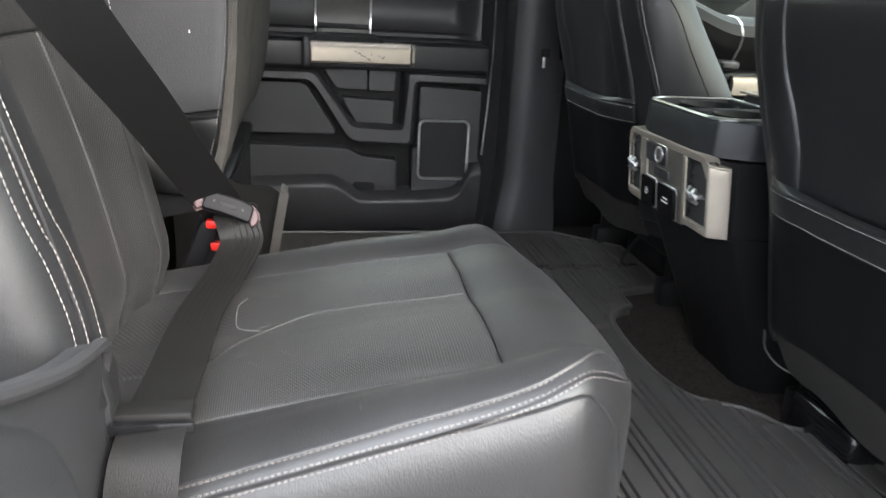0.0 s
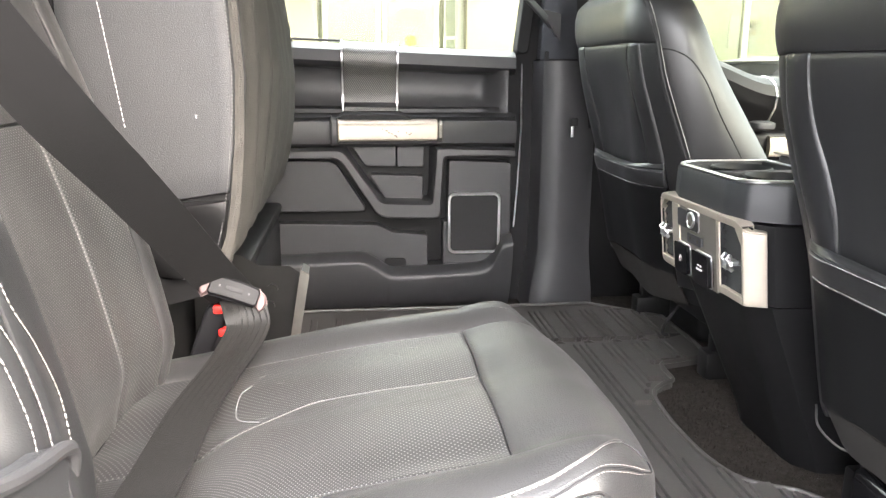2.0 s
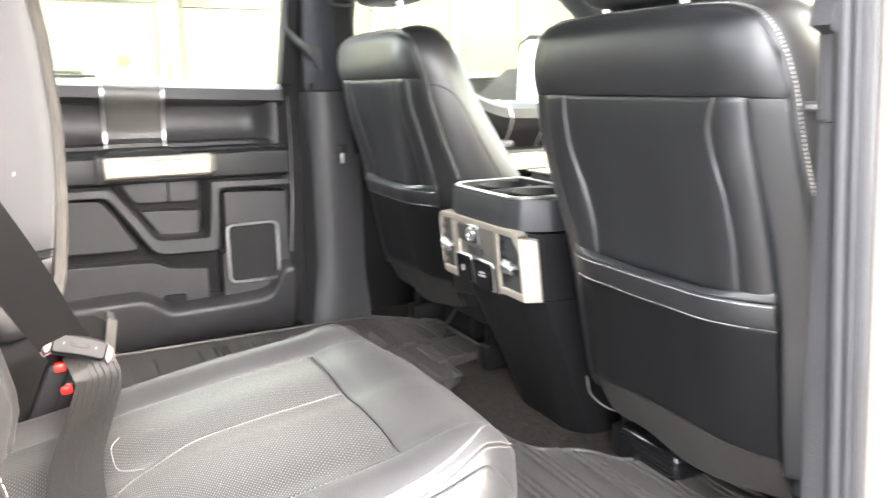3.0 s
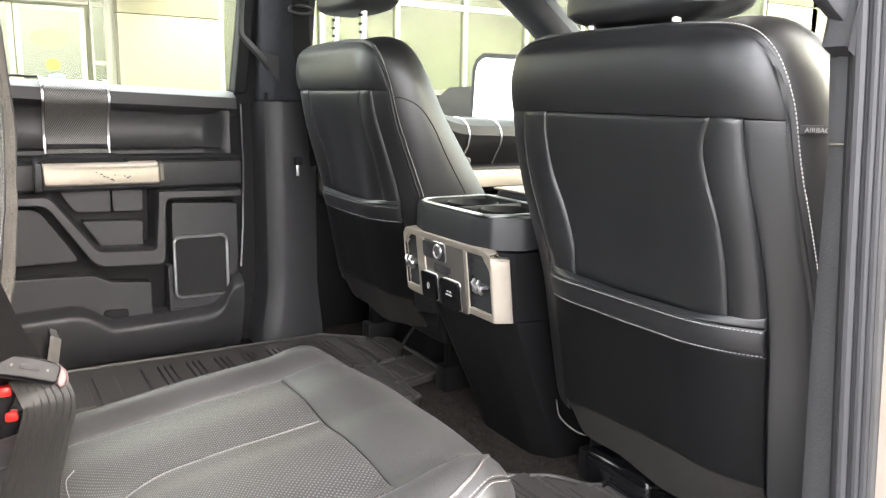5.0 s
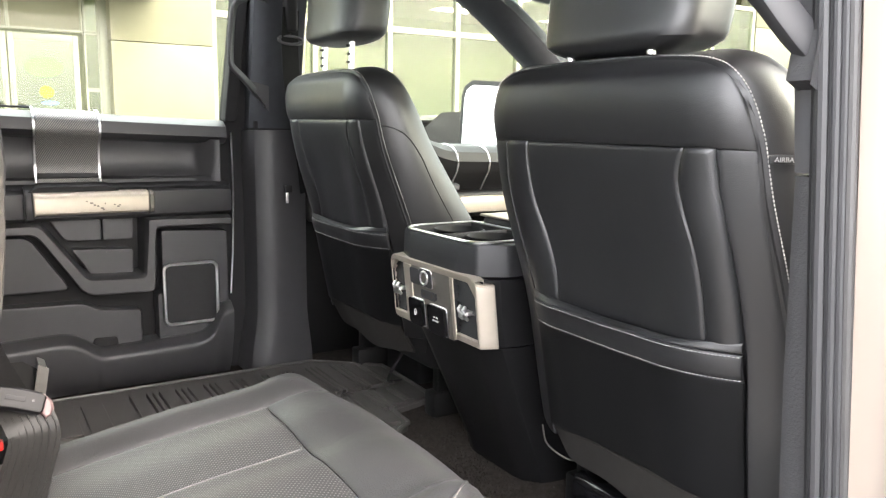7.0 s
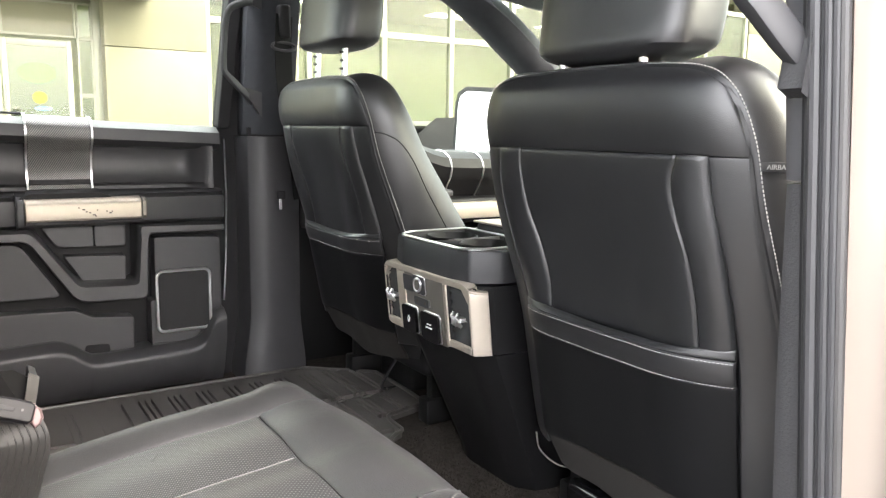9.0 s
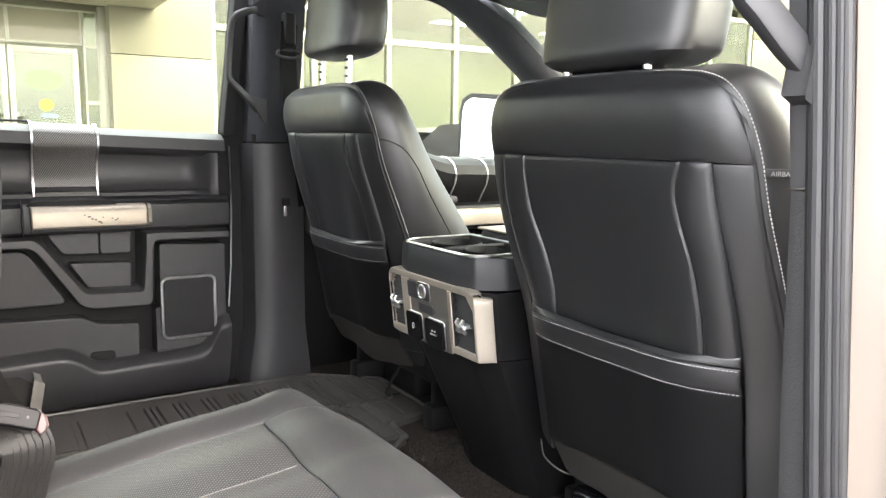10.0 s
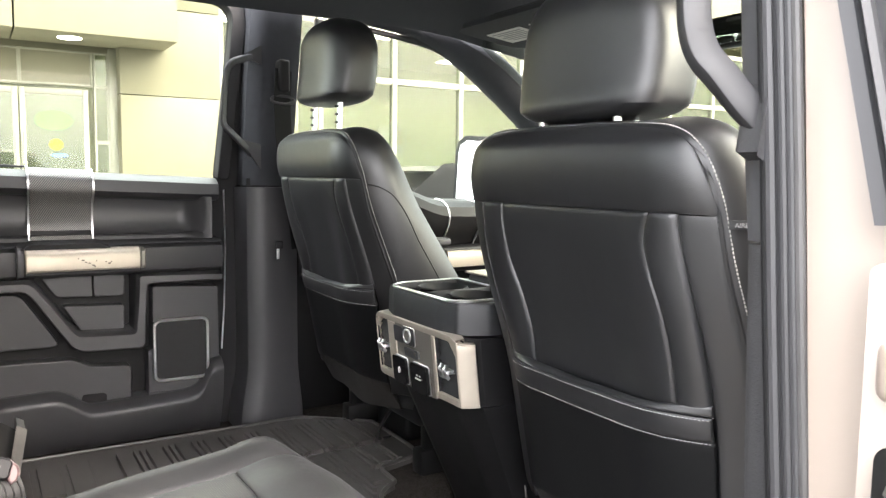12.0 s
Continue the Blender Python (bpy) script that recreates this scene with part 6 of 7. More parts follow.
# ---------------------------------------------------------------- rear belt and buckles
def rear_belt():
    b = thing("rear_seat_belt", (-0.72, -0.4, 0.32), "black rear seat belt latched across the seat", "seat belt")
    up = curve_points([(-0.704, -0.255, 0.338), (-0.721, -0.32, 0.390), (-0.745, -0.45, 0.485), (-0.775, -0.56, 0.575), (-0.82, -0.66, 0.70), (-0.90, -0.74, 0.93)], 8)
    bm = B()
    ribbon(bm, up, [(1, 0.10, 0.45)] * len(up), 0.048, 0.0016)
    part("shoulder_webbing", bm, WEBBING, b)
    low = curve_points([(-0.694, -0.276, 0.346), (-0.687, -0.294, 0.334), (-0.683, -0.308, 0.318), (-0.694, -0.354, 0.303), (-0.711, -0.45, 0.296), (-0.714, -0.56, 0.298), (-0.715, -0.635, 0.302),
                        (-0.717, -0.684, 0.288), (-0.722, -0.701, 0.22), (-0.73, -0.705, 0.08)], 8)
    bm = B()
    ribbon(bm, low, [(1, 0.05, 0.12)] * len(low), 0.046, 0.0018)
    lap = part("lap_webbing", bm, WEBBING_WORN, b, "greyish worn lap webbing")
    for k in range(7):
        off = -0.0195 + 0.0065 * k
        bm = B()
        tube(bm, [p + Vector((off, 0, 0.0012 + 0.12 * off)) for p in low[6:36]], [0.0011 * (1 - 0.9 * i / 29) for i in range(30)], 6)
        part("ridge", bm, WEBBING_WORN, lap)
    # tongue: a black plate with smoked ends, with red buckle buttons behind
    m = Matrix.Translation((-0.697, -0.292, 0.356)) @ Matrix.Rotation(radians(16), 4, "Y") @ Matrix.Rotation(radians(66), 4, "X") @ Matrix.Rotation(radians(-4), 4, "Z")
    def turned(bm):
        for v in bm.verts:
            v.co = m @ Vector((v.co.x, 0.82 * v.co.y, 0.85 * v.co.z))
        return bm
    bm = B()
    prism(bm, [(-0.027, -0.010), (-0.0255, -0.0125), (-0.023, -0.0135), (0.0, -0.0125), (0.023, -0.0135), (0.0255, -0.0125), (0.027, -0.010), (0.027, 0.006), (0.0255, 0.009), (0.022, 0.0105), (0.011, 0.0118), (0.0, 0.0122), (-0.011, 0.0118), (-0.022, 0.0105), (-0.0255, 0.009), (-0.027, 0.006)], "z", -0.005, 0.005, 0.002, 3)
    tongue = part("tongue_grip", turned(bm), TONGUE, b)
    for side in (-1, 1):
        bm = B()
        prism(bm, [(side * 0.0265, 0.008), (side * 0.032, 0.004), (side * 0.0355, -0.004), (side * 0.035, -0.013), (side * 0.031, -0.018), (side * 0.0265, -0.013)], "z", -0.0045, 0.0045, 0.002, 3)
        part("tongue_end", turned(bm), SMOKED, tongue, "smoked translucent end")
    bm = B()
    box(bm, -0.009, 0.009, -0.003, 0.003, 0.0048, 0.0056, 0.0004)
    part("slot_mark", turned(bm), PLASTIC_DARK, tongue)
    for x in (-0.016, 0.016):
        bm = B()
        box(bm, x - 0.001, x + 0.001, -0.0015, 0.0015, 0.0048, 0.0056, 0)
        part("rivet_mark", turned(bm), SEAL, tongue)
    # two leaning buckles with red buttons
    for x, y, z in ((-0.7185, -0.262, 0.332), (-0.7150, -0.258, 0.304)):
        bm = B()
        rings = []
        for k, g in ((0.0, 0.002), (0.05, 0.0), (0.9, 0.0), (0.97, 0.001), (1.0, 0.003)):
            cx, cy, cz = x - 0.030 * (1 - k), y + 0.008 * (1 - k), z - 0.075 * (1 - k)
            rings.append([(px, py, cz) for px, py in rounded(cx - 0.013 + g, cx + 0.013 - g, cy - 0.011 + g, cy + 0.011 - g, 0.005)])
        loft(bm, rings)
        k = part("buckle", bm, TONGUE, b)
        bm = B()
        box(bm, x - 0.006, x + 0.006, y - 0.0140, y - 0.002, z - 0.008, z + 0.002, 0.0025)
        part("release_button", bm, RED, k, "red release button")
    # stop on the lap webbing
    bm = B()
    box(bm, -0.742, -0.690, -0.652, -0.632, 0.298, 0.3095, 0.003)
    part("belt_stop", bm, WEBBING_WORN, b, "shiny grey woven belt stop")
    bm = B()
    box(bm, -0.744, -0.688, -0.660, -0.653, 0.298, 0.306, 0.0015)
    part("belt_bar", bm, GLOSS, b)


rear_belt()


# ---------------------------------------------------------------- rubber floor mat
def floor_mat():
    m = thing("floor_mat", (-0.2, 0.1, -0.012), "black ribbed rubber floor mat cut round the console", "floor mat")
    cut = curve_points([(0.17, 0.60, 0), (0.165, 0.36, 0), (0.137, 0.334, 0), (0.085, 0.320, 0), (0.052, 0.310, 0), (0.042, 0.285, 0), (0.040, 0.245, 0), (0.036, 0.222, 0), (0.012, 0.208, 0), (-0.016, 0.180, 0),
                        (-0.030, 0.140, 0), (-0.038, 0.06, 0), (-0.038, -0.03, 0), (-0.032, -0.085, 0), (-0.016, -0.134, 0), (0.014, -0.162, 0), (0.050, -0.180, 0), (0.072, -0.205, 0), (0.086, -0.235, 0), (0.115, -0.252, 0),
                        (0.165, -0.258, 0), (0.19, -0.29, 0), (0.20, -0.36, 0), (0.21, -0.70, 0)], 4)
    plan = [(-0.90, -0.72), (-0.90, 0.725), (0.02, 0.725)] + [(p.x, p.y) for p in cut]
    bm = B()
    prism(bm, plan, "z", -0.012, 0.002, 0)
    part("base", bm, RUBBER, m, smooth=False)
    bm = B()
    tube(bm, [(x, y, 0.004) for x, y in plan], 0.0046, 8, True)
    part("raised_rim", bm, RUBBER, m)
    def inside_front(y):
        return along([(-0.70, 0.185), (-0.30, 0.165), (-0.25, 0.085), (-0.18, 0.030), (-0.13, -0.030), (-0.08, -0.052), (0.06, -0.060), (0.14, -0.050), (0.19, -0.026), (0.225, 0.015), (0.30, 0.02), (0.33, 0.12), (0.60, 0.14), (0.72, 0.0)], y)
    def rib(x, w, y0, y1, h=0.0115):
        prof = [(x - w, 0.001), (x - w + 0.0006, h - 0.001), (x - w + 0.0015, h), (x + w - 0.0015, h), (x + w - 0.0006, h - 0.001), (x + w, 0.001)]
        bm = B()
        prism(bm, prof, "y", y0, y1, 0)
        part("rib", bm, RUBBER, m, smooth=False)
    # broad lands with pairs of thin ribs between them, running across the cab in two fields
    PERIOD = 0.0640
    for field, (a, b, shift) in enumerate(((-0.69, 0.425, 0.0), (0.452, 0.66, 0.018))):
        for k in range(10):
            x0 = -0.445 + PERIOD * k + shift
            for off, w in ((0.0, 0.0166), (0.0252, 0.0051), (0.0388, 0.0051)):
                x = x0 + off
                ok = [y for y in np.linspace(a + 0.004, b - 0.004, 120) if inside_front(y) + 0.008 > x + w]
                run = []
                for y in ok + [99.0]:
                    if run and y - run[-1] > 0.03:
                        if run[-1] - run[0] > 0.03:
                            rib(x, w, run[0], run[-1])
                        run = []
                    run.append(y)
    # short curled ends where the near ribs stop
    for k in range(8):
        x = -0.395 + PERIOD * k
        if x < inside_front(0.43) - 0.03:
            bm = B()
            tube(bm, curve_points([(x - 0.010, 0.418, 0.005), (x - 0.002, 0.440, 0.006), (x + 0.014, 0.444, 0.006), (x + 0.022, 0.430, 0.005)], 5), 0.0032, 6)
            part("rib_end", bm, RUBBER, m)
    # wide lands on the driver's side, behind the other field
    for k in range(7):
        x = -0.870 + 0.058 * k
        rib(x, 0.0225, 0.452 + (0.03 if k % 2 else 0.0), 0.655, 0.0070)
    return m


floor_mat()
bm = B()
for k in range(45):
    x, y = random.uniform(-0.02, 0.25), random.uniform(-0.35, 0.2)
    box(bm, x, x + random.uniform(0.0004, 0.0010), y, y + random.uniform(0.0004, 0.0010), -0.012, -0.0108, 0)
tagged(solid("crumbs", bm, THREAD_DARK, "pale grit scattered on the carpet", "dirt", smooth=False), kind="stuff")

# short carpet pile where the mat is cut away
rng = np.random.default_rng(7)
count = 15000
base = np.stack([rng.uniform(-0.03, 0.30, count), rng.uniform(-0.36, 0.24, count), np.full(count, -0.0125)], 1)
tip = base + np.stack([rng.normal(0, 0.0012, count), rng.normal(0, 0.0012, count), rng.uniform(0.003, 0.0065, count)], 1)
spin = rng.uniform(0, 2 * math.pi, count)
wide = rng.uniform(0.0005, 0.0011, count)
feet = [base + np.stack([wide * np.cos(spin + k * 2.094), wide * np.sin(spin + k * 2.094), np.zeros(count)], 1) for k in range(3)]
verts = np.stack(feet + [tip], 1).reshape(-1, 3)
faces = [(4 * i + a, 4 * i + b, 4 * i + 3) for i in range(count) for a, b in ((0, 1), (1, 2), (2, 0))]
pile = bpy.data.meshes.new("carpet_pile")
pile.from_pydata(verts.tolist(), [], faces)
pile.materials.append(CARPET)
tagged(new("carpet_pile", pile), "fuzzy dark brown carpet pile beside the console", "carpet", kind="stuff")

# heater duct between the front seats' rails
hd = thing("floor_duct", (0.15, -0.28, -0.012), "glossy black floor air duct under the seat", "air duct")
bm = B()
box(bm, 0.11, 0.34, -0.35, -0.20, -0.012, 0.055, 0.018, 3)
part("duct", bm, GLOSS, hd)
hd2 = thing("floor_duct", (0.15, 0.32, -0.012), "black ribbed floor air duct under the seat", "air duct")
bm = B()
box(bm, 0.19, 0.40, 0.45, 0.62, -0.012, 0.07, 0.015, 3)
part("duct", bm, PLASTIC_DARK, hd2)
bm = B()
tube(bm, curve_points([(0.12, 0.40, 0.10), (0.10, 0.42, 0.05), (0.11, 0.45, 0.015), (0.16, 0.48, 0.0)], 6), 0.004, 6)
solid("cable", bm, PLASTIC_DARK, "black cable hanging under the driver's seat", "cable")


# ---------------------------------------------------------------- near centre pillar and open door edge
def pillar_near():
    p = thing("centre_pillar_trim", (-0.05, -0.75, -0.05), "grey-black centre pillar trim with rubber door seals", "pillar trim")
    def sec(z, y_in, y_out, x0):
        return [(x0 + 0.09, y_in + 0.012, z), (x0 + 0.02, y_in + 0.004, z), (x0 + 0.004, y_in, z), (x0, y_in - 0.010, z), (x0 + 0.002, y_out, z), (x0 + 0.10, y_out, z)]
    bm = B()
    loft(bm, [sec(z, yi, yo, x) for z, yi, yo, x in ((-0.06, -0.735, -0.770, -0.092), (0.2, -0.724, -0.757, -0.100), (0.40, -0.7165, -0.747, -0.106), (0.588, -0.713, -0.738, -0.110))])
    part("lower_trim", bm, PLASTIC_GREY, p, "grained grey lower trim")
    bm = B()
    loft(bm, [sec(z, yi, yo, x) for z, yi, yo, x in ((0.591, -0.7135, -0.738, -0.112), (0.70, -0.704, -0.732, -0.114), (0.85, -0.693, -0.722, -0.116), (1.08, -0.67, -0.70, -0.118))])
    part("upper_trim", bm, PLASTIC, p)
    for y, x, r, mat in ((-0.7445, -0.113, 0.0060, PLASTIC_DARK), (-0.7515, -0.118, 0.0058, SEAL), (-0.7585, -0.116, 0.0040, PLASTIC_DARK), (-0.7625, -0.117, 0.0040, SEAL), (-0.7680, -0.114, 0.0040, SEAL), (-0.7735, -0.112, 0.0046, SEAL_PALE)):
        bm = B()
        tube(bm, curve_points([(x + 0.012, y - 0.039, -0.06), (x + 0.006, y - 0.021, 0.2), (x, y, 0.5), (x - 0.002, y + 0.014, 0.7), (x - 0.004, y + 0.030, 0.9), (x - 0.006, y + 0.050, 1.12)], 5), r, 10)
        part("door_seal", bm, mat, p)
    bm = B()
    loft(bm, [[(0.02, -0.738 + k, z), (-0.095, -0.738 + k, z), (-0.100, -0.766 + k, z), (-0.110, -0.778 + k, z), (-0.108, -0.794 + k, z), (-0.095, -0.820 + k, z), (-0.075, -0.90 + k, z), (0.02, -0.92 + k, z)]
              for z, k in ((-0.08, -0.039), (0.2, -0.021), (0.5, 0.0), (0.7, 0.014), (0.9, 0.030), (1.14, 0.052))])
    part("painted_jamb", bm, WHITE_PAINT, p, "white painted door jamb")
    # grab handle
    h = thing("grab_handle", (-0.12, -0.71, 0.8), "grey-black moulded grab handle on the centre pillar", "grab handle")
    bm = B()
    pts = curve_points([(-0.104, -0.727, 0.688), (-0.124, -0.716, 0.708), (-0.141, -0.703, 0.733), (-0.152, -0.692, 0.752), (-0.157, -0.686, 0.778), (-0.155, -0.682, 0.82), (-0.152, -0.679, 0.89), (-0.135, -0.684, 0.94), (-0.10, -0.695, 0.965)], 6)
    ribbon(bm, pts, [(0.9, -0.45, 0)] * len(pts), 0.027, 0.018)
    bmesh.ops.bevel(bm, geom=bm.edges[:], offset=0.004, segments=2, affect="EDGES", profile=0.5)
    part("grip", bm, SEAL, h)
    bm = B()
    prism(bm, [(-0.128, 0.668), (-0.100, 0.655), (-0.10, 0.72), (-0.118, 0.726)], "y", -0.738, -0.708, 0.006, 3)
    part("mount", bm, PLASTIC_GREY, h)
    bm = B()
    blob(bm, (-0.10, -0.698, 0.968), (0.022, 0.022, 0.030), 0.5, nu=16, nv=8)
    part("mount", bm, PLASTIC_GREY, h)


pillar_near()


def front_door_near():
    d = thing("front_door", (0.5, -0.85, -0.02), "closed front passenger door with clear window", "car door")
    part("inner_panel", box(B(), 0.04, 1.15, -0.86, -0.79, -0.02, 0.60, 0.02, 3), PLASTIC, d)
    part("outer_skin", box(B(), 0.03, 1.18, -0.93, -0.864, -0.10, 0.60, 0.02, 3), WHITE_PAINT, d)
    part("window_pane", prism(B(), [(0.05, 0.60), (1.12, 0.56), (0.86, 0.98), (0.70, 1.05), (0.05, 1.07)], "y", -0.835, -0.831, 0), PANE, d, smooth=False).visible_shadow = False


front_door_near()


def open_door():
    d = thing("open_rear_door", (-0.08, -0.95, -0.05), "open white rear door with dark window seal at its edge", "car door")
    bm = B()
    prism(bm, [(-0.130, -0.836), (-0.122, -0.850), (-0.02, -1.60), (0.07, -1.60), (0.02, -0.90), (-0.04, -0.852), (-0.105, -0.832)], "z", -0.12, 0.585, 0.008, 3)
    part("door_shell", bm, WHITE_PAINT, d)
    bm = B()
    def post(z):
        y = -0.830 + 0.234 * (z - 0.622)
        return [(-0.122, y, z), (-0.118, y - 0.010, z), (-0.112, y - 0.013, z), (-0.114, y - 0.024, z), (-0.108, y - 0.07, z), (-0.085, y - 0.07, z), (-0.08, y, z)]
    loft(bm, [post(z) for z in (0.612, 0.70, 0.80, 0.95, 1.10)])
    part("window_frame", bm, SEAL, d, "dark window frame seal")
    bm = B()
    loft(bm, [[(-0.126, y, z), (-0.121, y - 0.004, z), (-0.114, y - 0.004, z), (-0.114, y + 0.004, z), (-0.121, y + 0.004, z)] for y, z in [(-0.850 + 0.234 * (z - 0.622), z) for z in (0.612, 0.80, 1.10)]])
    part("frame_lip", bm, SEAL, d)
    bm = B()
    prism(bm, [(-0.108, -0.90), (-0.02, -1.58), (0.02, -1.58), (-0.085, -0.90)], "z", 1.06, 1.10, 0.005)
    part("window_frame", bm, SEAL, d)
    bm = B()
    prism(bm, [(-0.104, -0.898), (-0.012, -1.58), (-0.008, -1.58), (-0.100, -0.898)], "z", 0.588, 1.06, 0)
    part("window_pane", bm, PANE, d, smooth=False).visible_shadow = False
    bm = B()
    box(bm, -0.146, -0.120, -0.880, -0.850, 0.486, 0.532, 0.010, 4)
    part("hinge_cap", bm, WHITE_PAINT, d)
    hinge = B()
    prism(hinge, rounded(-0.888, -0.858, 0.392, 0.452, 0.010), "x", -0.142, -0.118, 0.004)
    hi = part("check_bracket", hinge, STEEL, d, "black door check bracket")
    bm = B()
    tube(bm, [(-0.140, -0.873, 0.425), (-0.150, -0.873, 0.425)], 0.007, 6)
    part("bolt", bm, STEEL_WORN, hi)
    bm = B()
    tube(bm, [(-0.142, -0.868, 0.41), (-0.15, -0.91, 0.405), (-0.13, -0.96, 0.40)], 0.006, 8)
    part("check_strap", bm, STEEL, hi)


open_door()
bm = B()
box(bm, -0.95, -0.02, -0.80, -0.74, -0.09, 0.008, 0.012, 3)
solid("sill_plate", bm, PLASTIC_GREY, "grey plastic door sill plate", "sill plate", kind="structure")


# ---------------------------------------------------------------- dealership building outside
FY = 11.5
bm = B()
box(bm, -14, 40, FY - 2.0, FY + 1.0, GROUND - 0.1, GROUND + 0.14, 0.03)
solid("pavement", bm, CONCRETE, "pale concrete walk before the building", "pavement", kind="structure")
shop = thing("dealership_building", (4, FY, GROUND), "cream panelled showroom building with glass front and canopy", "building")
TOP = 6.5
for x0, x1 in ((1.27, 2.78), (-7.0, -2.4), (16.2, 19.0), (19.0, 22.0), (22.0, 26.0)):
    z = GROUND
    for z1 in (0.45, 1.80, 3.14, 4.5, TOP):
        bm = B()
        box(bm, x0, x1, FY, FY + 0.5, z + 0.006, z1 - 0.006, 0.004)
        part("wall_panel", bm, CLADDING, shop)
        z = z1
# canopy over the entrance
for x0, x1 in ((-7.0, -0.16), (-0.15, 1.93)):
    bm = B()
    box(bm, x0, x1 - 0.012, FY - 0.95, FY + 0.2, 2.50, 4.9, 0.006)
    part("canopy_fascia", bm, CLADDING_WHITE, shop)
bm = B()
box(bm, 1.93, 16, FY - 0.02, FY + 0.4, 4.0, TOP, 0.006)
part("fascia", bm, CLADDING_WHITE, shop)
bm = B()
prism(bm, [(0.55 + 0.16 * math.cos(a), FY - 0.45 + 0.16 * math.sin(a)) for a in [k * math.pi / 10 for k in range(20)]], "z", 2.49, 2.499, 0)
part("soffit_lamp", bm, ROOM_LAMP, shop, smooth=False)
# entrance doors, recessed
def leaf(x0, x1, z0, z1, y):
    d = part("door_leaf", box(B(), x0, x0 + 0.075, y, y + 0.05, z0, z1, 0.004), ALU, shop)
    for a in ((x1 - 0.075, x1, z0, z1), (x0 + 0.076, x1 - 0.076, z1 - 0.10, z1), (x0 + 0.076, x1 - 0.076, z0, z0 + 0.22)):
        part("rail", box(B(), a[0], a[1], y + 0.001, y + 0.049, a[2], a[3], 0.004), ALU, d)
    part("pane", box(B(), x0 + 0.075, x1 - 0.075, y + 0.02, y + 0.03, z0 + 0.22, z1 - 0.10, 0), DOOR_GLASS, d, smooth=False).visible_shadow = False
    return d
DY = FY + 0.35
lf = leaf(-0.07, 0.86, GROUND + 0.15, 1.86, DY)
l2 = leaf(-1.02, -0.09, GROUND + 0.15, 1.86, DY)
for x in (-0.03, -0.13):
    part("pull_bar", tube(B(), [(x, DY - 0.06, 0.1), (x, DY - 0.06, 1.2)], 0.014, 8), ALU, lf)
for mat, cx, cz, rx, rz in ((PALE_GREEN, 0.38, 1.38, 0.26, 0.15), (YELLOW, 0.40, 1.02, 0.10, 0.09), (BLUE, 0.44, 0.86, 0.12, 0.03)):
    bm = B()
    prism(bm, [(cx + rx * math.cos(a), cz + rz * math.sin(a)) for a in [k * math.pi / 14 for k in range(28)]], "y", DY + 0.012, DY + 0.018, 0)
    part("sticker", bm, mat, lf, smooth=False)
for x0, x1, z0, z1 in ((-1.05, -0.085, 1.94, 2.40), (-0.03, 0.90, 1.94, 2.40), (0.97, 1.13, 1.94, 2.40), (0.97, 1.13, 1.10, 1.88), (0.97, 1.13, 0.35, 1.04), (0.97, 1.13, GROUND + 0.15, 0.30)):
    f = part("window_frame", box(B(), x0 - 0.03, x0, DY, DY + 0.06, z0 - 0.03, z1 + 0.03, 0.004), ALU, shop)
    for a in ((x1, x1 + 0.03, z0 - 0.03, z1 + 0.03), (x0, x1, z1, z1 + 0.03), (x0, x1, z0 - 0.03, z0)):
        part("bar", box(B(), a[0], a[1], DY + 0.001, DY + 0.059, a[2], a[3], 0.003), ALU, f)
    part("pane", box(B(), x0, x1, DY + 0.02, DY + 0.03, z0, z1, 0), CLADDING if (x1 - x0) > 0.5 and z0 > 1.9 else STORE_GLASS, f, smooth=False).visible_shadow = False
part("frame_post", box(B(), 1.16, 1.28, DY - 0.02, DY + 0.10, GROUND, 2.5, 0.006), ALU, shop)
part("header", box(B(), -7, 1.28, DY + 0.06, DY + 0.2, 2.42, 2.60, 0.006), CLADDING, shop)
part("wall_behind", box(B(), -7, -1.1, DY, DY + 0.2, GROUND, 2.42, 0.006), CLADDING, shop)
# curtain wall of glass
xs = [2.80] + [4.53 + 1.45 * k for k in range(0, 9)]
zs = [GROUND + 0.15, 0.55, 2.32, 3.55, 4.0]
for x in xs:
    part("mullion", box(B(), x - 0.045, x + 0.045, FY + 0.02, FY + 0.16, GROUND + 0.14, 4.0, 0.005), ALU, shop)
for z in zs[2:]:
    for a, b in zip(xs, xs[1:]):
        part("transom", box(B(), a + 0.046, b - 0.046, FY + 0.03, FY + 0.15, z - 0.055, z + 0.055, 0.005), ALU, shop)
for a, b in zip(xs, xs[1:]):
    for z0, z1 in ((GROUND + 0.15, 2.27), (2.38, 3.49)):
        part("pane", box(B(), a + 0.045, b - 0.045, FY + 0.08, FY + 0.09, z0, z1, 0), STORE_GLASS, shop, smooth=False).visible_shadow = False
# showroom inside
part("room_floor", box(B(), -6.9, 18, FY + 0.56, FY + 9.0, GROUND, GROUND + 0.15, 0), ROOM_FLOOR, shop, smooth=False)
part("room_back", box(B(), -6.9, 18, FY + 9.0, FY + 9.2, GROUND, 4.4, 0), ROOM, shop, smooth=False)
part("room_ceiling", box(B(), -6.9, 18, FY + 0.55, FY + 9.0, 3.9, 4.0, 0), CLADDING_WHITE, shop, smooth=False)
part("room_end", box(B(), 18, 18.2, FY, FY + 9.0, GROUND, TOP, 0), ROOM, shop, smooth=False)
part("room_end", box(B(), -7.1, -6.9, FY, FY + 9.0, GROUND, TOP, 0), ROOM, shop, smooth=False)
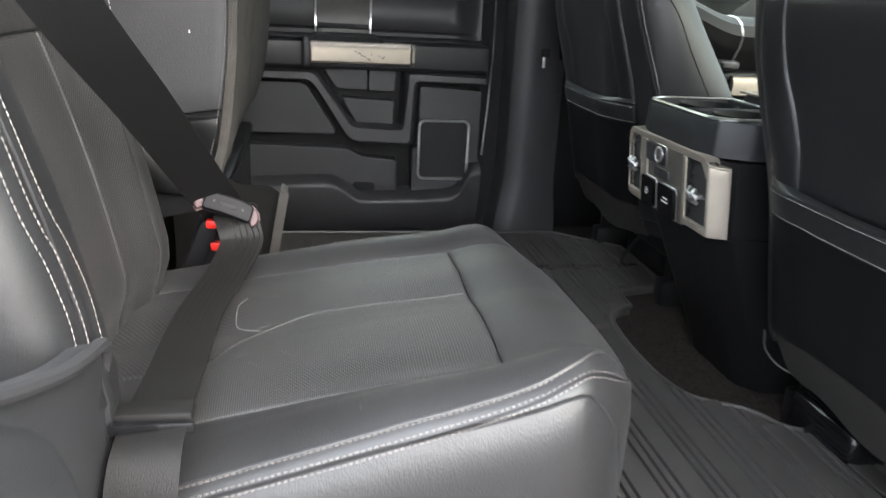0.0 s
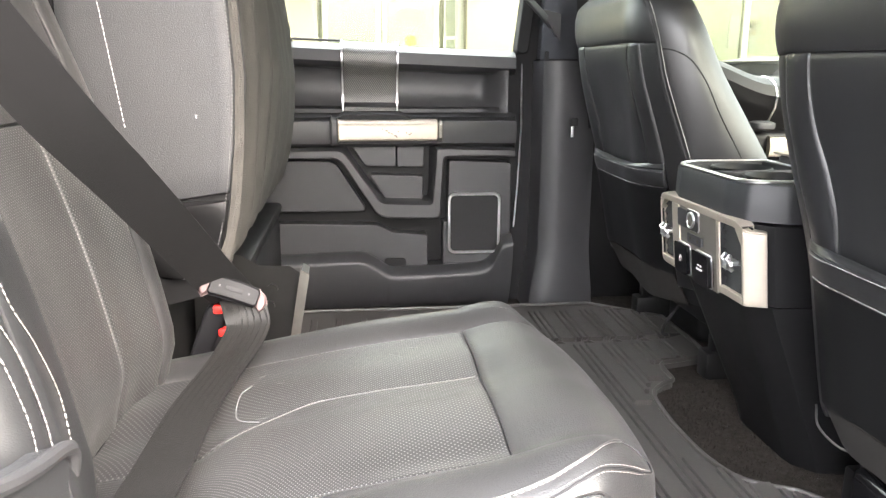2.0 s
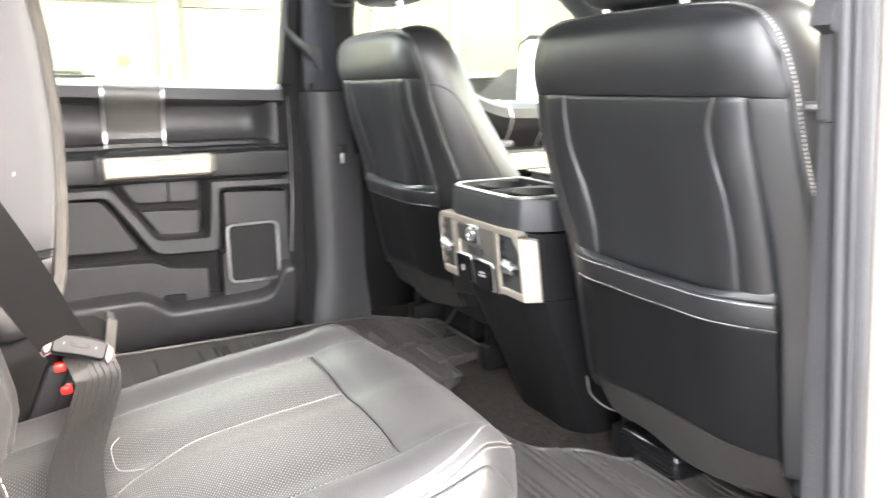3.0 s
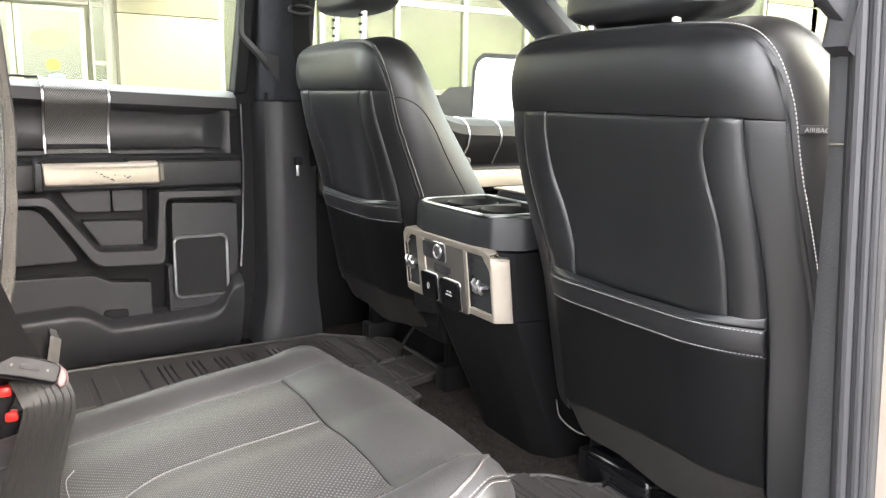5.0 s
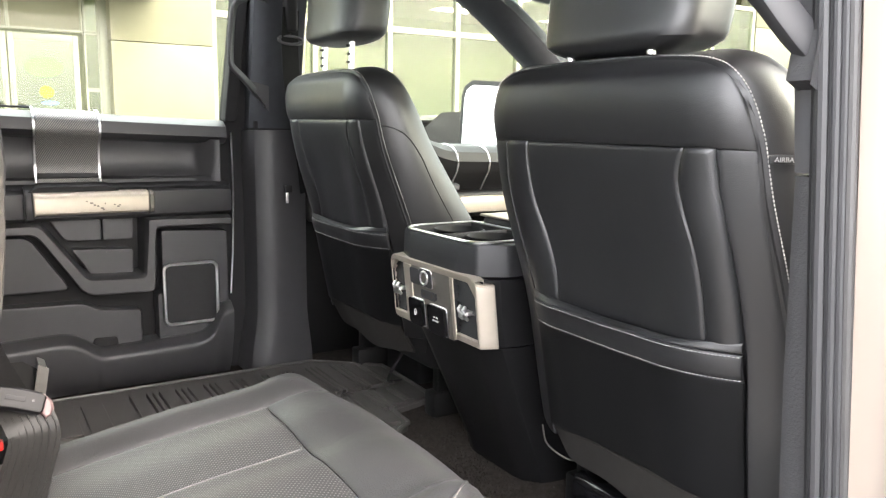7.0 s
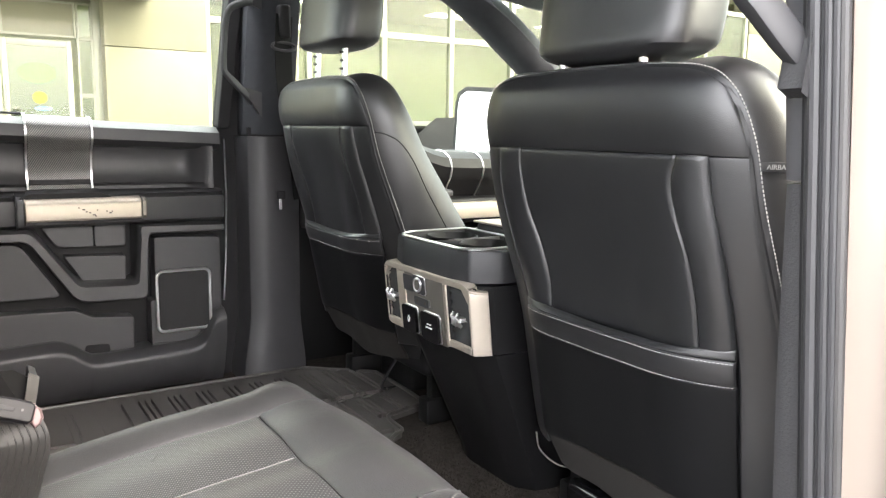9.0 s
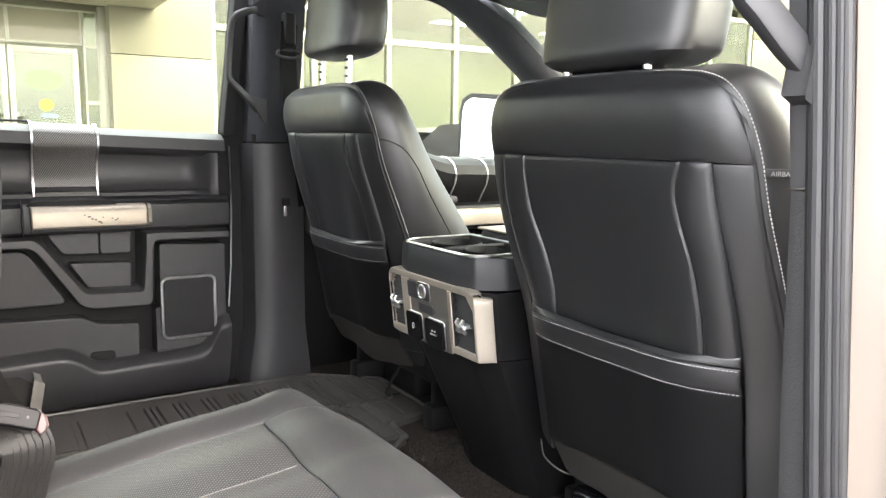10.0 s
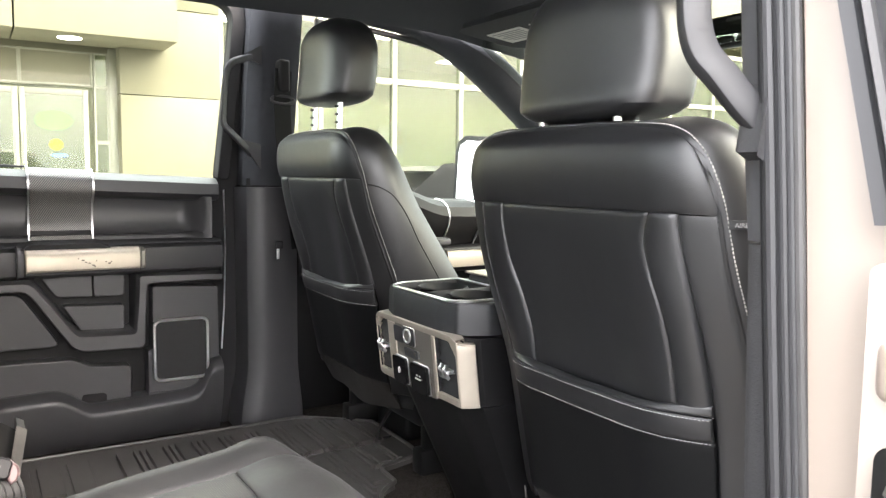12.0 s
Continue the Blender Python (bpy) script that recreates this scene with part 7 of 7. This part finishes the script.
for i in range(5):
    for j in range(3):
        part("light_panel", box(B(), -1 + 4 * i, 0.2 + 4 * i, FY + 1.2 + 2.6 * j, FY + 1.8 + 2.6 * j, 3.88, 3.899, 0), ROOM_LAMP, shop, smooth=False)
for x, w, z0, z1, mat in ((6.7, 0.35, 0.9, 1.5, TEAL), (8.6, 0.7, 1.1, 1.9, ROOM_FLOOR), (9.0, 0.3, 1.4, 1.8, YELLOW), (11.5, 1.2, 0.2, 1.6, SATIN_DARK)):
    part("wall_poster", box(B(), x, x + w, FY + 5.9, FY + 5.95, z0, z1, 0), mat, shop, smooth=False)
part("room_partition", box(B(), 5.0, 16, FY + 6.0, FY + 6.15, GROUND + 0.15, 2.6, 0), ROOM, shop, smooth=False)


def parked_car(x, y, mat, label, s=1.0, turn=0.0):
    c = thing("parked_car", (x, y, GROUND), label, "car", "parked cars")
    m = Matrix.Translation((x, y, GROUND)) @ Matrix.Rotation(radians(turn), 4, "Z") @ Matrix.Scale(s, 4)
    def put(name, bm, mat, lab=""):
        for v in bm.verts:
            v.co = m @ v.co
        return part(name, bm, mat, c, lab)
    side = [(-2.2, 0.35), (-2.25, 0.75), (-2.1, 0.95), (-1.2, 1.0), (0.9, 0.98), (1.9, 0.88), (2.2, 0.70), (2.25, 0.35)]
    put("body", prism(B(), side, "y", -0.88, 0.88, 0.08, 4), mat)
    cabin = [(-1.9, 0.98), (-1.3, 1.42), (-0.3, 1.48), (0.4, 1.42), (1.15, 0.97)]
    put("cabin", prism(B(), cabin, "y", -0.72, 0.72, 0.10, 4), GLOSS)
    roof = [(-1.35, 1.43), (-0.9, 1.49), (-0.2, 1.51), (0.42, 1.45), (0.40, 1.40), (-1.3, 1.38)]
    put("roof", prism(B(), roof, "y", -0.66, 0.66, 0.02, 2), mat)
    for wx in (-1.4, 1.4):
        for wy in (-0.82, 0.82):
            w = put("wheel", tube(B(), [(wx, wy - 0.1, 0.33), (wx, wy + 0.1, 0.33)], 0.33, 24), TYRE)
            put("rim", tube(B(), [(wx, wy - 0.105, 0.33), (wx, wy + 0.105, 0.33)], 0.2, 18), SATIN_DARK).parent = w
    return c


parked_car(5.2, 7.4, CAR_DARK, "dark grey car parked before the showroom", 1.0, 8)
parked_car(8.6, FY + 3.4, CAR_RED, "red car standing inside the showroom", 0.9, 20)
# added behind the entrance glass to imitate a car reflected in it
parked_car(0.6, FY + 3.2, CAR_DARK, "dark car behind the door glass, in place of a reflected car", 0.9, -10)
